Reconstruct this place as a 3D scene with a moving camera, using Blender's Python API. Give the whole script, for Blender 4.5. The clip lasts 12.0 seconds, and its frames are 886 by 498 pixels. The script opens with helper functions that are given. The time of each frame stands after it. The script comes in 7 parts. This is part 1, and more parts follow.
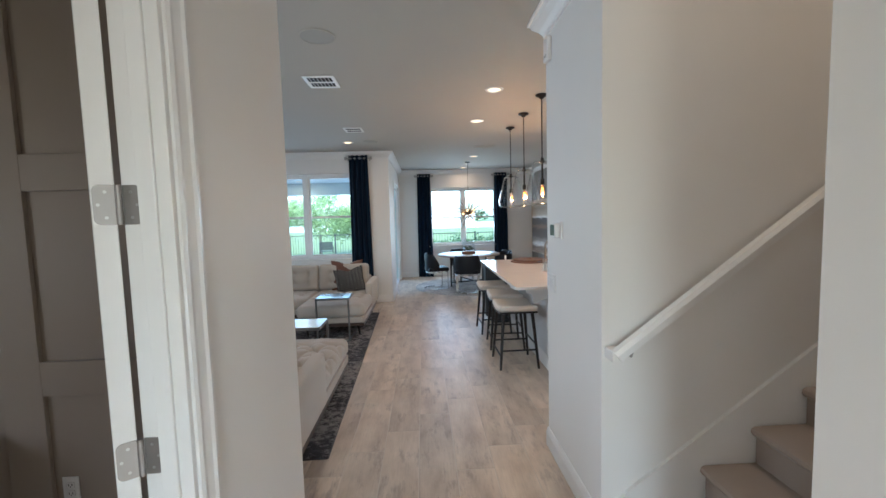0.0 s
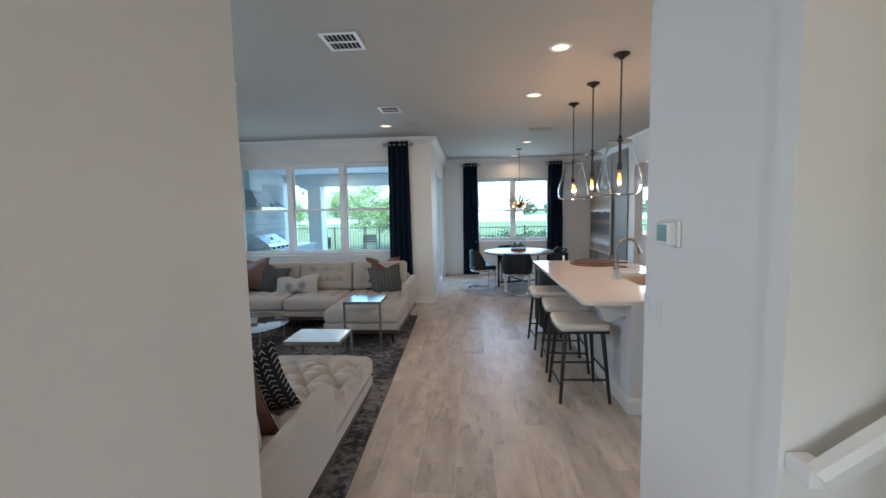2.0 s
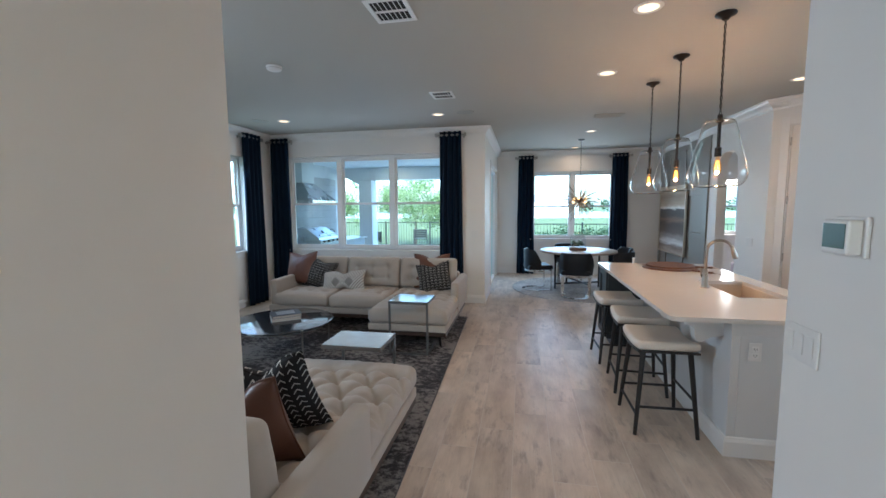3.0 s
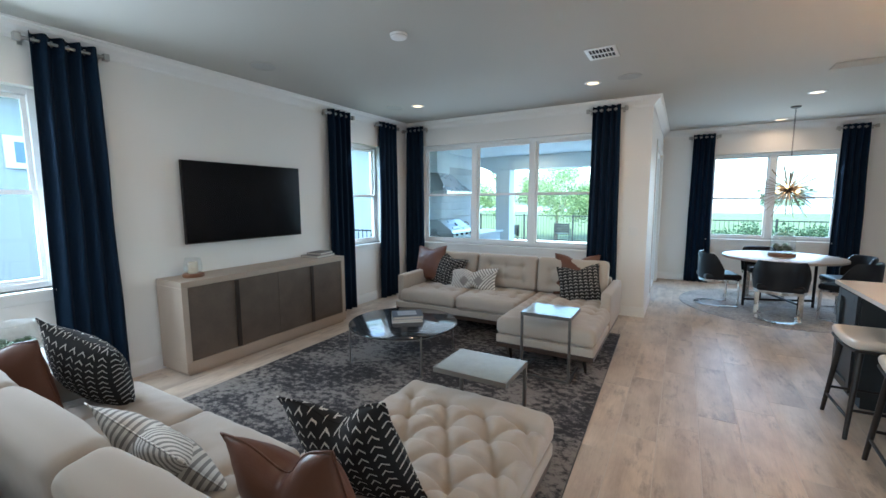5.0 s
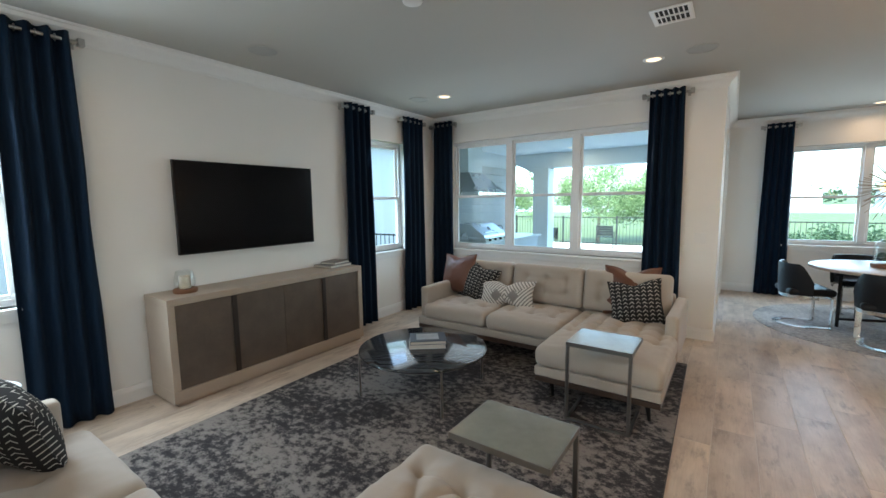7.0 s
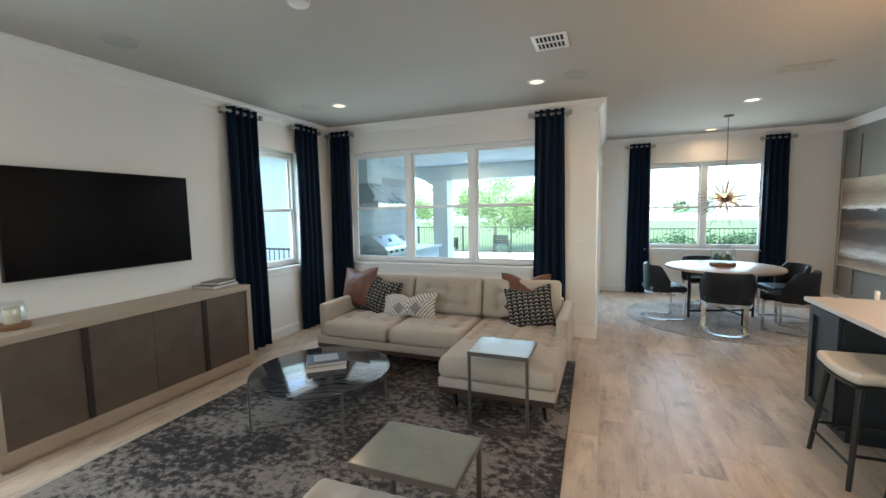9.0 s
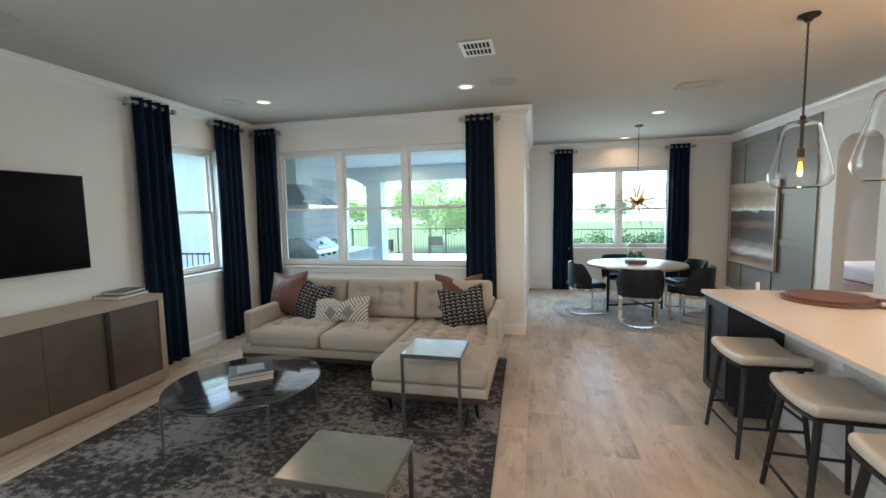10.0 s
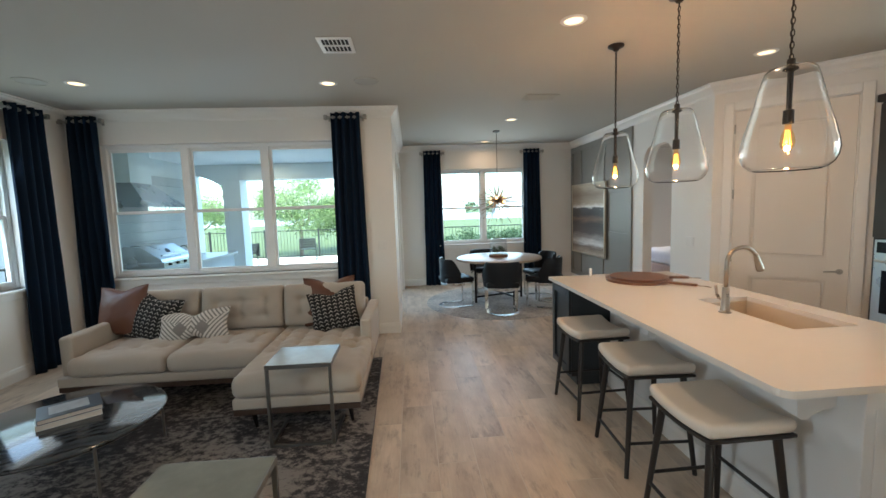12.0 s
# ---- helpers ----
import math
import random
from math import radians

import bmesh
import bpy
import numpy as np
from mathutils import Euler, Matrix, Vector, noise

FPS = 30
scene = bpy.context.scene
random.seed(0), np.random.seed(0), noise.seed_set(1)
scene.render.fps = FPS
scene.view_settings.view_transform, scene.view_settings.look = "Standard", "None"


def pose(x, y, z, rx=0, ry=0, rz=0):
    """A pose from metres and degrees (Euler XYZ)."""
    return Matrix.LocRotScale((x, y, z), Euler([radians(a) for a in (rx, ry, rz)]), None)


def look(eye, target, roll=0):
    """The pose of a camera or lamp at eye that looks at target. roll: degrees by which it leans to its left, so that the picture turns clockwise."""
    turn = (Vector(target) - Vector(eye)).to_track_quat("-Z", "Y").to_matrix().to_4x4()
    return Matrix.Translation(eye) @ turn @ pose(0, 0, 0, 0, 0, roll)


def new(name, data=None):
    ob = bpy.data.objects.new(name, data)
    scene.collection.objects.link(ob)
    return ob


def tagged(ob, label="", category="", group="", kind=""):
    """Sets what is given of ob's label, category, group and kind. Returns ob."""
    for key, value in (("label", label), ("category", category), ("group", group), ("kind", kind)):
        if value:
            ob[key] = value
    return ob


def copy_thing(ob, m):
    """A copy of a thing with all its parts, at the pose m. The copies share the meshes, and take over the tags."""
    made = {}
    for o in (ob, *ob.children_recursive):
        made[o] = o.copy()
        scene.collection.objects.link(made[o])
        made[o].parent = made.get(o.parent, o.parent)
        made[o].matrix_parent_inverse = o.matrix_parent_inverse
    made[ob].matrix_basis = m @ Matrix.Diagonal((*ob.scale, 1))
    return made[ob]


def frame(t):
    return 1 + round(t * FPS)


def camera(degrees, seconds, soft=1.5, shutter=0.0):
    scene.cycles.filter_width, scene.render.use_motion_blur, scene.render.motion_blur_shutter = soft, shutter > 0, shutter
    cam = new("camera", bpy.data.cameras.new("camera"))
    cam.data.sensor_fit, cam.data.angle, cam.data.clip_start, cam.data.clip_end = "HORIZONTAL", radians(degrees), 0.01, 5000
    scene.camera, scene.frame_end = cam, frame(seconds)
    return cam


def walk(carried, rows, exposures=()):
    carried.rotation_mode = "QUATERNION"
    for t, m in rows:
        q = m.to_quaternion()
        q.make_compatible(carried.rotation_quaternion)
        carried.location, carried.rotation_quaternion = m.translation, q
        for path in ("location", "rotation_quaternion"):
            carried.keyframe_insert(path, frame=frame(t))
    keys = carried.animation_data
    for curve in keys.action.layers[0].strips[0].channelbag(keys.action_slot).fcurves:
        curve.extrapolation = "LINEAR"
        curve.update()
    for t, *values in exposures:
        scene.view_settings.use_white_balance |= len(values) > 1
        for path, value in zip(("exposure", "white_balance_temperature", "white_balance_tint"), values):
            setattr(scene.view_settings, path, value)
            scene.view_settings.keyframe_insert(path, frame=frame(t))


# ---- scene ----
cam = camera(94.2, 12.0)
PATH = [
    (0, (0.401, 0.011, 1.632), (0.49, 2.003, 1.477), -1.6),
    (0.5, (0.394, 0.186, 1.641), (0.455, 2.178, 1.477), -1.5),
    (1, (0.425, 0.405, 1.63), (0.436, 2.398, 1.462), -1.4),
    (1.5, (0.446, 0.624, 1.64), (0.386, 2.615, 1.466), -1.2),
    (2, (0.435, 0.828, 1.636), (0.297, 2.814, 1.451), -1.1),
    (2.5, (0.409, 1.033, 1.63), (0.165, 3.009, 1.436), -0.8),
    (4.5, (0.203, 1.798, 1.584), (-0.654, 3.59, 1.356), -0.1),
    (5, (0.142, 1.98, 1.596), (-0.855, 3.698, 1.362), -0.3),
    (5.5, (0.053, 2.158, 1.59), (-1.04, 3.816, 1.353), -0.6),
    (6, (-0.035, 2.335, 1.597), (-1.182, 3.955, 1.363), -0.7),
    (6.5, (-0.098, 2.507, 1.61), (-1.26, 4.118, 1.376), -0.7),
    (8.5, (-0.17, 2.674, 1.614), (-1.044, 4.464, 1.431), -1.1),
    (9, (-0.142, 2.676, 1.621), (-0.876, 4.528, 1.439), -1.1),
    (9.5, (-0.122, 2.682, 1.626), (-0.712, 4.584, 1.444), -1.0),
    (10, (-0.109, 2.685, 1.623), (-0.548, 4.628, 1.443), -1.1),
    (10.5, (-0.084, 2.681, 1.621), (-0.379, 4.651, 1.441), -1.2),
    (11, (-0.093, 2.673, 1.618), (-0.231, 4.659, 1.435), -1.4),
    (11.5, (-0.05, 2.681, 1.624), (-0.046, 4.672, 1.432), -1.7),
    (12, (-0.034, 2.677, 1.622), (0.112, 4.662, 1.425), -1.9),
]
walk(cam, [(t, look(eye, target, roll)) for t, eye, target, roll in PATH],
     exposures=[(0, 3.52, 5560, 10), (2.5, 3.34, 5470, 10), (4.5, 3.6, 5600, 8), (5, 3.69, 5570, 8), (6, 3.63, 5900, 8), (6.5, 3.56, 6000, 8), (9, 3.74, 6270, 8), (11, 3.5, 6230, 8), (12, 3.41, 6320, 8)])

# ---- world, sun, exposure ----
CEIL = 2.91
SUN_AZ, SUN_EL = radians(176), radians(52)
world = bpy.data.worlds.new("world")
scene.world = world
world.use_nodes = True
wn = world.node_tree.nodes
sky = wn.new("ShaderNodeTexSky")
sky.sky_type = "NISHITA"
sky.sun_disc = False
sky.sun_elevation, sky.sun_rotation = SUN_EL, SUN_AZ
sky.air_density, sky.dust_density = 1.0, 2.5
wn["Background"].inputs["Strength"].default_value = 0.15
world.node_tree.links.new(sky.outputs[0], wn["Background"].inputs["Color"])
sun = new("sun", bpy.data.lights.new("sun", "SUN"))
sun.data.energy, sun.data.angle, sun.data.color = 1.4, radians(3), (1.0, 0.95, 0.87)
sun.matrix_world = look((math.sin(SUN_AZ) * math.cos(SUN_EL) * 40, math.cos(SUN_AZ) * math.cos(SUN_EL) * 40, math.sin(SUN_EL) * 40), (0, 0, 0))


DAYLIGHT = (0.86, 0.95, 1.0)


def window_fill(x, y, z, turn, width, height, power, colour=DAYLIGHT, tilt=15):
    """An added lamp in a window's opening that boosts the sky's light, shining into the room and down."""
    la = new("window_fill_lamp", bpy.data.lights.new("window_fill_lamp", "AREA"))
    la.data.shape, la.data.size, la.data.size_y = "RECTANGLE", width, height
    la.data.energy, la.data.color = power, colour
    la.matrix_world = pose(x, y, z, 90 - tilt, 0, turn)


window_fill(-2.30, 8.10, 1.67, 180, 2.75, 1.42, 1.4)      # north, three lights
window_fill(-4.18, 2.74, 1.70, -90, 0.92, 1.42, 5.0)     # west, near
window_fill(-4.18, 6.88, 1.70, -90, 0.86, 1.42, 0.7)      # west, corner
window_fill(1.50, 11.40, 1.64, 180, 1.76, 1.46, 3.0)      # dining
window_fill(4.97, 4.16, 1.74, 90, 1.70, 1.24, 2.2)        # kitchen, unseen window added to brighten the west wall
window_fill(0.50, -2.2, 1.25, 0, 0.70, 1.9, 2.2, (1.0, 0.87, 0.71), 0)         # front door, unseen, warm lamp added to light the hall
window_fill(-3.22, -0.60, 1.65, -90, 0.75, 1.4, 1.3, (1.0, 0.86, 0.68))        # study, warm lamp added at an unseen opening
window_fill(5.2, 12.35, 1.58, 180, 0.6, 1.3, 3.5, (1.0, 0.84, 0.66))     # bedroom

# ---- materials ----
def node_mat(name):
    m = bpy.data.materials.new(name)
    m.use_nodes = True
    nt = m.node_tree
    return m, nt, nt.nodes["Principled BSDF"]


def add(nt, kind, **values):
    n = nt.nodes.new(kind)
    for k, v in values.items():
        if k == "operation":
            n.operation = v
        elif k == "blend":
            n.data_type, n.blend_type = "RGBA", v
        else:
            n.inputs[k].default_value = v
    return n


def noise_of(nt, coords, scale, detail=4, rough=0.55, stretch=None):
    if stretch:
        mp = add(nt, "ShaderNodeMapping")
        mp.inputs["Scale"].default_value = stretch
        nt.links.new(coords, mp.inputs["Vector"])
        coords = mp.outputs[0]
    n = add(nt, "ShaderNodeTexNoise", Scale=scale, Detail=detail, Roughness=rough)
    nt.links.new(coords, n.inputs["Vector"])
    return n.outputs["Fac"]


def ramp(nt, fac, stops):
    r = nt.nodes.new("ShaderNodeValToRGB")
    els = r.color_ramp.elements
    while len(els) < len(stops):
        els.new(0.5)
    for e, (p, c) in zip(els, stops):
        e.position, e.color = p, (*c, 1)
    nt.links.new(fac, r.inputs[0])
    return r.outputs[0]


def mix(nt, fac, a, b, blend="MIX"):
    n = nt.nodes.new("ShaderNodeMix")
    n.data_type, n.blend_type = "RGBA", blend
    for sock, v in ((n.inputs[0], fac), (n.inputs[6], a), (n.inputs[7], b)):
        if isinstance(v, (int, float)):
            sock.default_value = v
        elif isinstance(v, tuple):
            sock.default_value = (*v, 1)
        else:
            nt.links.new(v, sock)
    return n.outputs[2]


def math_of(nt, op, a, b=0.0, c=0.0):
    n = nt.nodes.new("ShaderNodeMath")
    n.operation = op
    for sock, v in zip(n.inputs, (a, b, c)):
        if isinstance(v, (int, float)):
            sock.default_value = v
        else:
            nt.links.new(v, sock)
    return n.outputs[0]


def bump_of(nt, bsdf, height, strength, distance=0.002):
    b = add(nt, "ShaderNodeBump", Strength=strength, Distance=distance)
    nt.links.new(height, b.inputs["Height"])
    nt.links.new(b.outputs[0], bsdf.inputs["Normal"])


def scaled(c, k):
    return tuple(min(1, v * k) for v in c)


def surface(name, col, rough=0.5, metal=0.0, var=0.12, scale=3.0, grain=120.0, bump=0.15, dist=0.001, stretch=None, spec=0.5, sheen=0.0, rvar=0.1):
    """A plain surface with blotches, grain and relief."""
    m, nt, b = node_mat(name)
    co = nt.nodes.new("ShaderNodeTexCoord").outputs["Object"]
    big, fine = noise_of(nt, co, scale, 4), noise_of(nt, co, grain, 3, 0.6, stretch)
    c1 = mix(nt, big, scaled(col, 1 - var), scaled(col, 1 + var))
    c2 = mix(nt, math_of(nt, "MULTIPLY", fine, 0.5), c1, scaled(col, 1 - var))
    nt.links.new(c2, b.inputs["Base Color"])
    r = math_of(nt, "ADD", math_of(nt, "MULTIPLY", big, rvar), rough - rvar / 2)
    nt.links.new(r, b.inputs["Roughness"])
    b.inputs["Metallic"].default_value = metal
    b.inputs["Specular IOR Level"].default_value = spec
    b.inputs["Sheen Weight"].default_value = sheen
    if bump:
        bump_of(nt, b, fine, bump, dist)
    return m


def glass_mat(name, col=(1, 1, 1), rough=0.0, ior=1.45):
    m, nt, b = node_mat(name)
    b.inputs["Base Color"].default_value = (*col, 1)
    b.inputs["Transmission Weight"].default_value = 1
    b.inputs["Roughness"].default_value = rough
    b.inputs["IOR"].default_value = ior
    return m


def pane_mat(name, tint, gloss=0.04):
    """Thin window glass: clear, with a faint even mirror."""
    m, nt, b = node_mat(name)
    tr = nt.nodes.new("ShaderNodeBsdfTransparent")
    tr.inputs[0].default_value = (*tint, 1)
    gl = nt.nodes.new("ShaderNodeBsdfGlossy")
    gl.inputs["Roughness"].default_value = 0.0
    lw = add(nt, "ShaderNodeLayerWeight", Blend=0.12)
    fac = math_of(nt, "ADD", math_of(nt, "MULTIPLY", math_of(nt, "POWER", lw.outputs["Facing"], 2.5), 0.5), gloss)
    mx = nt.nodes.new("ShaderNodeMixShader")
    nt.links.new(fac, mx.inputs[0])
    nt.links.new(tr.outputs[0], mx.inputs[1])
    nt.links.new(gl.outputs[0], mx.inputs[2])
    nt.links.new(mx.outputs[0], nt.nodes["Material Output"].inputs[0])
    return m


def glow_mat(name, col, strength):
    m, nt, b = node_mat(name)
    b.inputs["Base Color"].default_value = (*scaled(col, 0.8), 1)
    b.inputs["Emission Color"].default_value = (*col, 1)
    b.inputs["Emission Strength"].default_value = strength
    return m


M_WALL = surface("wall_paint", (0.80, 0.78, 0.75), 0.55, var=0.025, scale=1.2, grain=260, bump=0.12, dist=0.0006)
# Ceiling and its flush fittings: white darkened, the shade put into the colour.
M_CEIL_SHADED = surface("ceiling_paint_shaded", (0.46, 0.447, 0.41), 0.8, var=0.03, scale=1.5, grain=140, bump=0.5, dist=0.0015)
M_TRIM = surface("trim_paint", (0.80, 0.79, 0.77), 0.32, var=0.02, scale=2, grain=300, bump=0.05)
M_VINYL = surface("window_vinyl", (0.84, 0.85, 0.85), 0.3, var=0.02, bump=0.03)
M_PANE = pane_mat("window_glass", (0.70, 0.885, 0.885))
M_GREIGE = surface("grey_panel_paint", (0.240, 0.234, 0.216), 0.45, var=0.06, scale=2, grain=250, bump=0.08)
M_STUDY = surface("taupe_panel_paint", (0.33, 0.275, 0.22), 0.45, var=0.05, scale=2, grain=250, bump=0.08)
M_CARPET = surface("stair_carpet", (0.36, 0.29, 0.235), 0.95, var=0.15, scale=6, grain=420, bump=1.0, dist=0.004, sheen=0.3)
M_NICKEL = surface("brushed_nickel", (0.46, 0.45, 0.43), 0.32, 1.0, var=0.08, grain=300, bump=0.05, stretch=(1, 1, 0.05))
M_STEEL = surface("brushed_steel", (0.55, 0.55, 0.55), 0.28, 1.0, var=0.06, grain=300, bump=0.04, stretch=(0.05, 1, 1))
M_BLACKMETAL = surface("black_metal", (0.015, 0.014, 0.014), 0.4, 0.6, var=0.2, bump=0.05)
M_BRONZE = surface("dark_bronze", (0.035, 0.028, 0.024), 0.45, 0.7, var=0.2, bump=0.08)
M_WHITEPLASTIC = surface("white_plastic", (0.78, 0.77, 0.75), 0.35, var=0.02, bump=0.02)
M_DARK = surface("dark_void", (0.012, 0.012, 0.012), 0.7, var=0.1, bump=0)
M_CANGLOW = glow_mat("lamp_lens", (1.0, 0.66, 0.36), 0.24)
M_FILAMENT = glow_mat("filament", (1.0, 0.40, 0.075), 0.42)


def plank_mat():
    """Wood-look tile: grey-beige boards with long smoky grain and darker smudges."""
    m, nt, b = node_mat("wood_look_tile")
    co = nt.nodes.new("ShaderNodeTexCoord").outputs["Object"]
    rnd = nt.nodes.new("ShaderNodeObjectInfo").outputs["Random"]
    off = nt.nodes.new("ShaderNodeCombineXYZ")
    nt.links.new(math_of(nt, "MULTIPLY", rnd, 37.0), off.inputs[0])
    nt.links.new(math_of(nt, "MULTIPLY", rnd, 91.0), off.inputs[1])
    va = nt.nodes.new("ShaderNodeVectorMath")
    nt.links.new(co, va.inputs[0])
    nt.links.new(off.outputs[0], va.inputs[1])
    v = va.outputs[0]
    smoke = noise_of(nt, v, 2.6, 5, 0.55, (2.4, 0.8, 1))
    grain = noise_of(nt, v, 14.0, 5, 0.6, (7, 0.45, 1))
    smudge = noise_of(nt, v, 5.0, 6, 0.66, (3.6, 0.9, 1))
    where = noise_of(nt, v, 1.7, 3, 0.5, (1.6, 1.0, 1))
    fleck = noise_of(nt, v, 30.0, 3, 0.6, (2.2, 0.8, 1))
    base = ramp(nt, smoke, [(0.30, (0.43, 0.345, 0.28)), (0.5, (0.585, 0.49, 0.40)), (0.70, (0.70, 0.60, 0.50))])
    c = mix(nt, ramp(nt, grain, [(0.45, (0, 0, 0)), (0.75, (0.26, 0.26, 0.26))]), base, (0.36, 0.285, 0.235))
    dirt = math_of(nt, "ADD", math_of(nt, "MULTIPLY", smudge, 0.66), math_of(nt, "MULTIPLY", where, 0.42))
    c = mix(nt, ramp(nt, dirt, [(0.565, (0, 0, 0)), (0.70, (0.68, 0.68, 0.68))]), c, (0.25, 0.205, 0.18))
    c = mix(nt, ramp(nt, fleck, [(0.66, (0, 0, 0)), (0.74, (0.45, 0.45, 0.45))]), c, (0.24, 0.18, 0.15))
    tone = ramp(nt, rnd, [(0.0, (0.88, 0.87, 0.86)), (1.0, (1.08, 1.06, 1.03))])
    c = mix(nt, 1.0, c, tone, "MULTIPLY")
    nt.links.new(c, b.inputs["Base Color"])
    nt.links.new(math_of(nt, "ADD", math_of(nt, "MULTIPLY", grain, 0.22), 0.3), b.inputs["Roughness"])
    bump_of(nt, b, grain, 0.18, 0.0012)
    return m


M_PLANK = plank_mat()
M_GROUT = surface("grout", (0.62, 0.56, 0.49), 0.9, var=0.1, grain=200)


# ---- mesh helpers ----
def box(bm, x0, x1, y0, y1, z0, z1, bevel=0.0, segs=2):
    vs = [bm.verts.new((x, y, z)) for z in (z0, z1) for y in (y0, y1) for x in (x0, x1)]
    fs = [bm.faces.new([vs[i] for i in q]) for q in ((0, 2, 3, 1), (4, 5, 7, 6), (0, 1, 5, 4), (2, 6, 7, 3), (0, 4, 6, 2), (1, 3, 7, 5))]
    if bevel:
        es = {e for f in fs for e in f.edges}
        bmesh.ops.bevel(bm, geom=list(es), offset=bevel, segments=segs, affect="EDGES", profile=0.5)
    return vs


def tube(bm, p0, p1, r0, r1=None, seg=12, caps=True):
    p0, p1 = Vector(p0), Vector(p1)
    r1 = r0 if r1 is None else r1
    q = (p1 - p0).to_track_quat("Z", "Y")
    rings = []
    for p, r in ((p0, r0), (p1, r1)):
        rings.append([bm.verts.new(p + q @ Vector((math.cos(2 * math.pi * i / seg) * r, math.sin(2 * math.pi * i / seg) * r, 0))) for i in range(seg)])
    for i in range(seg):
        j = (i + 1) % seg
        bm.faces.new((rings[0][i], rings[0][j], rings[1][j], rings[1][i]))
    if caps:
        bm.faces.new(rings[0][::-1])
        bm.faces.new(rings[1])


def pipe(bm, pts, r, seg=10, closed=False):
    """A bent tube through pts."""
    pts = [Vector(p) for p in pts]
    n = len(pts)
    rings = []
    for i, p in enumerate(pts):
        a = pts[(i - 1) % n] if closed or i > 0 else p
        c = pts[(i + 1) % n] if closed or i < n - 1 else p
        q = (c - a).to_track_quat("Z", "Y")
        rings.append([bm.verts.new(p + q @ Vector((math.cos(2 * math.pi * k / seg) * r, math.sin(2 * math.pi * k / seg) * r, 0))) for k in range(seg)])
    for i in range(n if closed else n - 1):
        ra, rb = rings[i], rings[(i + 1) % n]
        best = min(range(seg), key=lambda s: (ra[0].co - rb[s].co).length)
        for k in range(seg):
            bm.faces.new((ra[k], ra[(k + 1) % seg], rb[(k + 1 + best) % seg], rb[(k + best) % seg]))
    if not closed:
        bm.faces.new(rings[0][::-1])
        bm.faces.new(rings[-1])


def lathe(bm, profile, seg=32, cx=0.0, cy=0.0, caps=False):
    rings = [[bm.verts.new((cx + math.cos(2 * math.pi * i / seg) * r, cy + math.sin(2 * math.pi * i / seg) * r, z)) for i in range(seg)] for r, z in profile]
    for a, b in zip(rings, rings[1:]):
        for i in range(seg):
            j = (i + 1) % seg
            bm.faces.new((a[i], a[j], b[j], b[i]))
    if caps:
        bm.faces.new(rings[0][::-1])
        bm.faces.new(rings[-1])


def prism(bm, outline, z0, z1):
    """A plate of the given outline in plan."""
    lo = [bm.verts.new((x, y, z0)) for x, y in outline]
    hi = [bm.verts.new((x, y, z1)) for x, y in outline]
    n = len(outline)
    for i in range(n):
        bm.faces.new((lo[i], lo[(i + 1) % n], hi[(i + 1) % n], hi[i]))
    bm.faces.new(lo[::-1])
    bm.faces.new(hi)


def sweep(bm, path, profile, closed=False):
    """A moulding: profile points (inward from the wall, height) along a plan path whose room lies on the left."""
    n = len(path)
    rings = []
    for i in range(n):
        p = Vector(path[i])
        da = (p - Vector(path[i - 1])).normalized() if (closed or i > 0) else None
        db = (Vector(path[(i + 1) % n]) - p).normalized() if (closed or i < n - 1) else None
        da, db = da or db, db or da
        na, nb = Vector((-da.y, da.x)), Vector((-db.y, db.x))
        mid = (na + nb).normalized()
        mid /= max(0.3, mid.dot(na))
        rings.append([bm.verts.new((p.x + mid.x * d, p.y + mid.y * d, z)) for d, z in profile])
    for i in range(n if closed else n - 1):
        a, b = rings[i], rings[(i + 1) % n]
        for k in range(len(profile)):
            l = (k + 1) % len(profile)
            bm.faces.new((a[k], a[l], b[l], b[k]))
    if not closed:
        bm.faces.new(rings[0])
        bm.faces.new(rings[-1][::-1])


def part(name, bm, material, parent=None, label="", smooth=False, m=None):
    """Links a bmesh as one mesh object."""
    bmesh.ops.recalc_face_normals(bm, faces=bm.faces)
    me = bpy.data.meshes.new(name)
    bm.to_mesh(me)
    bm.free()
    for mt in material if isinstance(material, (list, tuple)) else [material]:
        me.materials.append(mt)
    if smooth:
        me.shade_smooth()
        if smooth != "all":
            me.set_sharp_from_angle(angle=radians(38))
    ob = new(name, me)
    ob.parent = parent
    if m:
        ob.matrix_basis = m
    if label:
        tagged(ob, label)
    return ob


def thing(name, label, category, m=None, group="", kind=""):
    ob = new(name)
    if m:
        ob.matrix_basis = m
    return tagged(ob, label, category, group, kind)


def boxes(*rows, bevel=0.0, segs=2):
    bm = bmesh.new()
    for r in rows:
        box(bm, *r, bevel=bevel, segs=segs)
    return bm


# ---- structure ----
def along(p0, p1):
    """The frame of a wall: x from p0 to p1, y to its left, z up. Returns it and the length."""
    d = Vector((p1[0] - p0[0], p1[1] - p0[1], 0))
    return pose(p0[0], p0[1], 0, 0, 0, math.degrees(math.atan2(d.y, d.x))), d.length


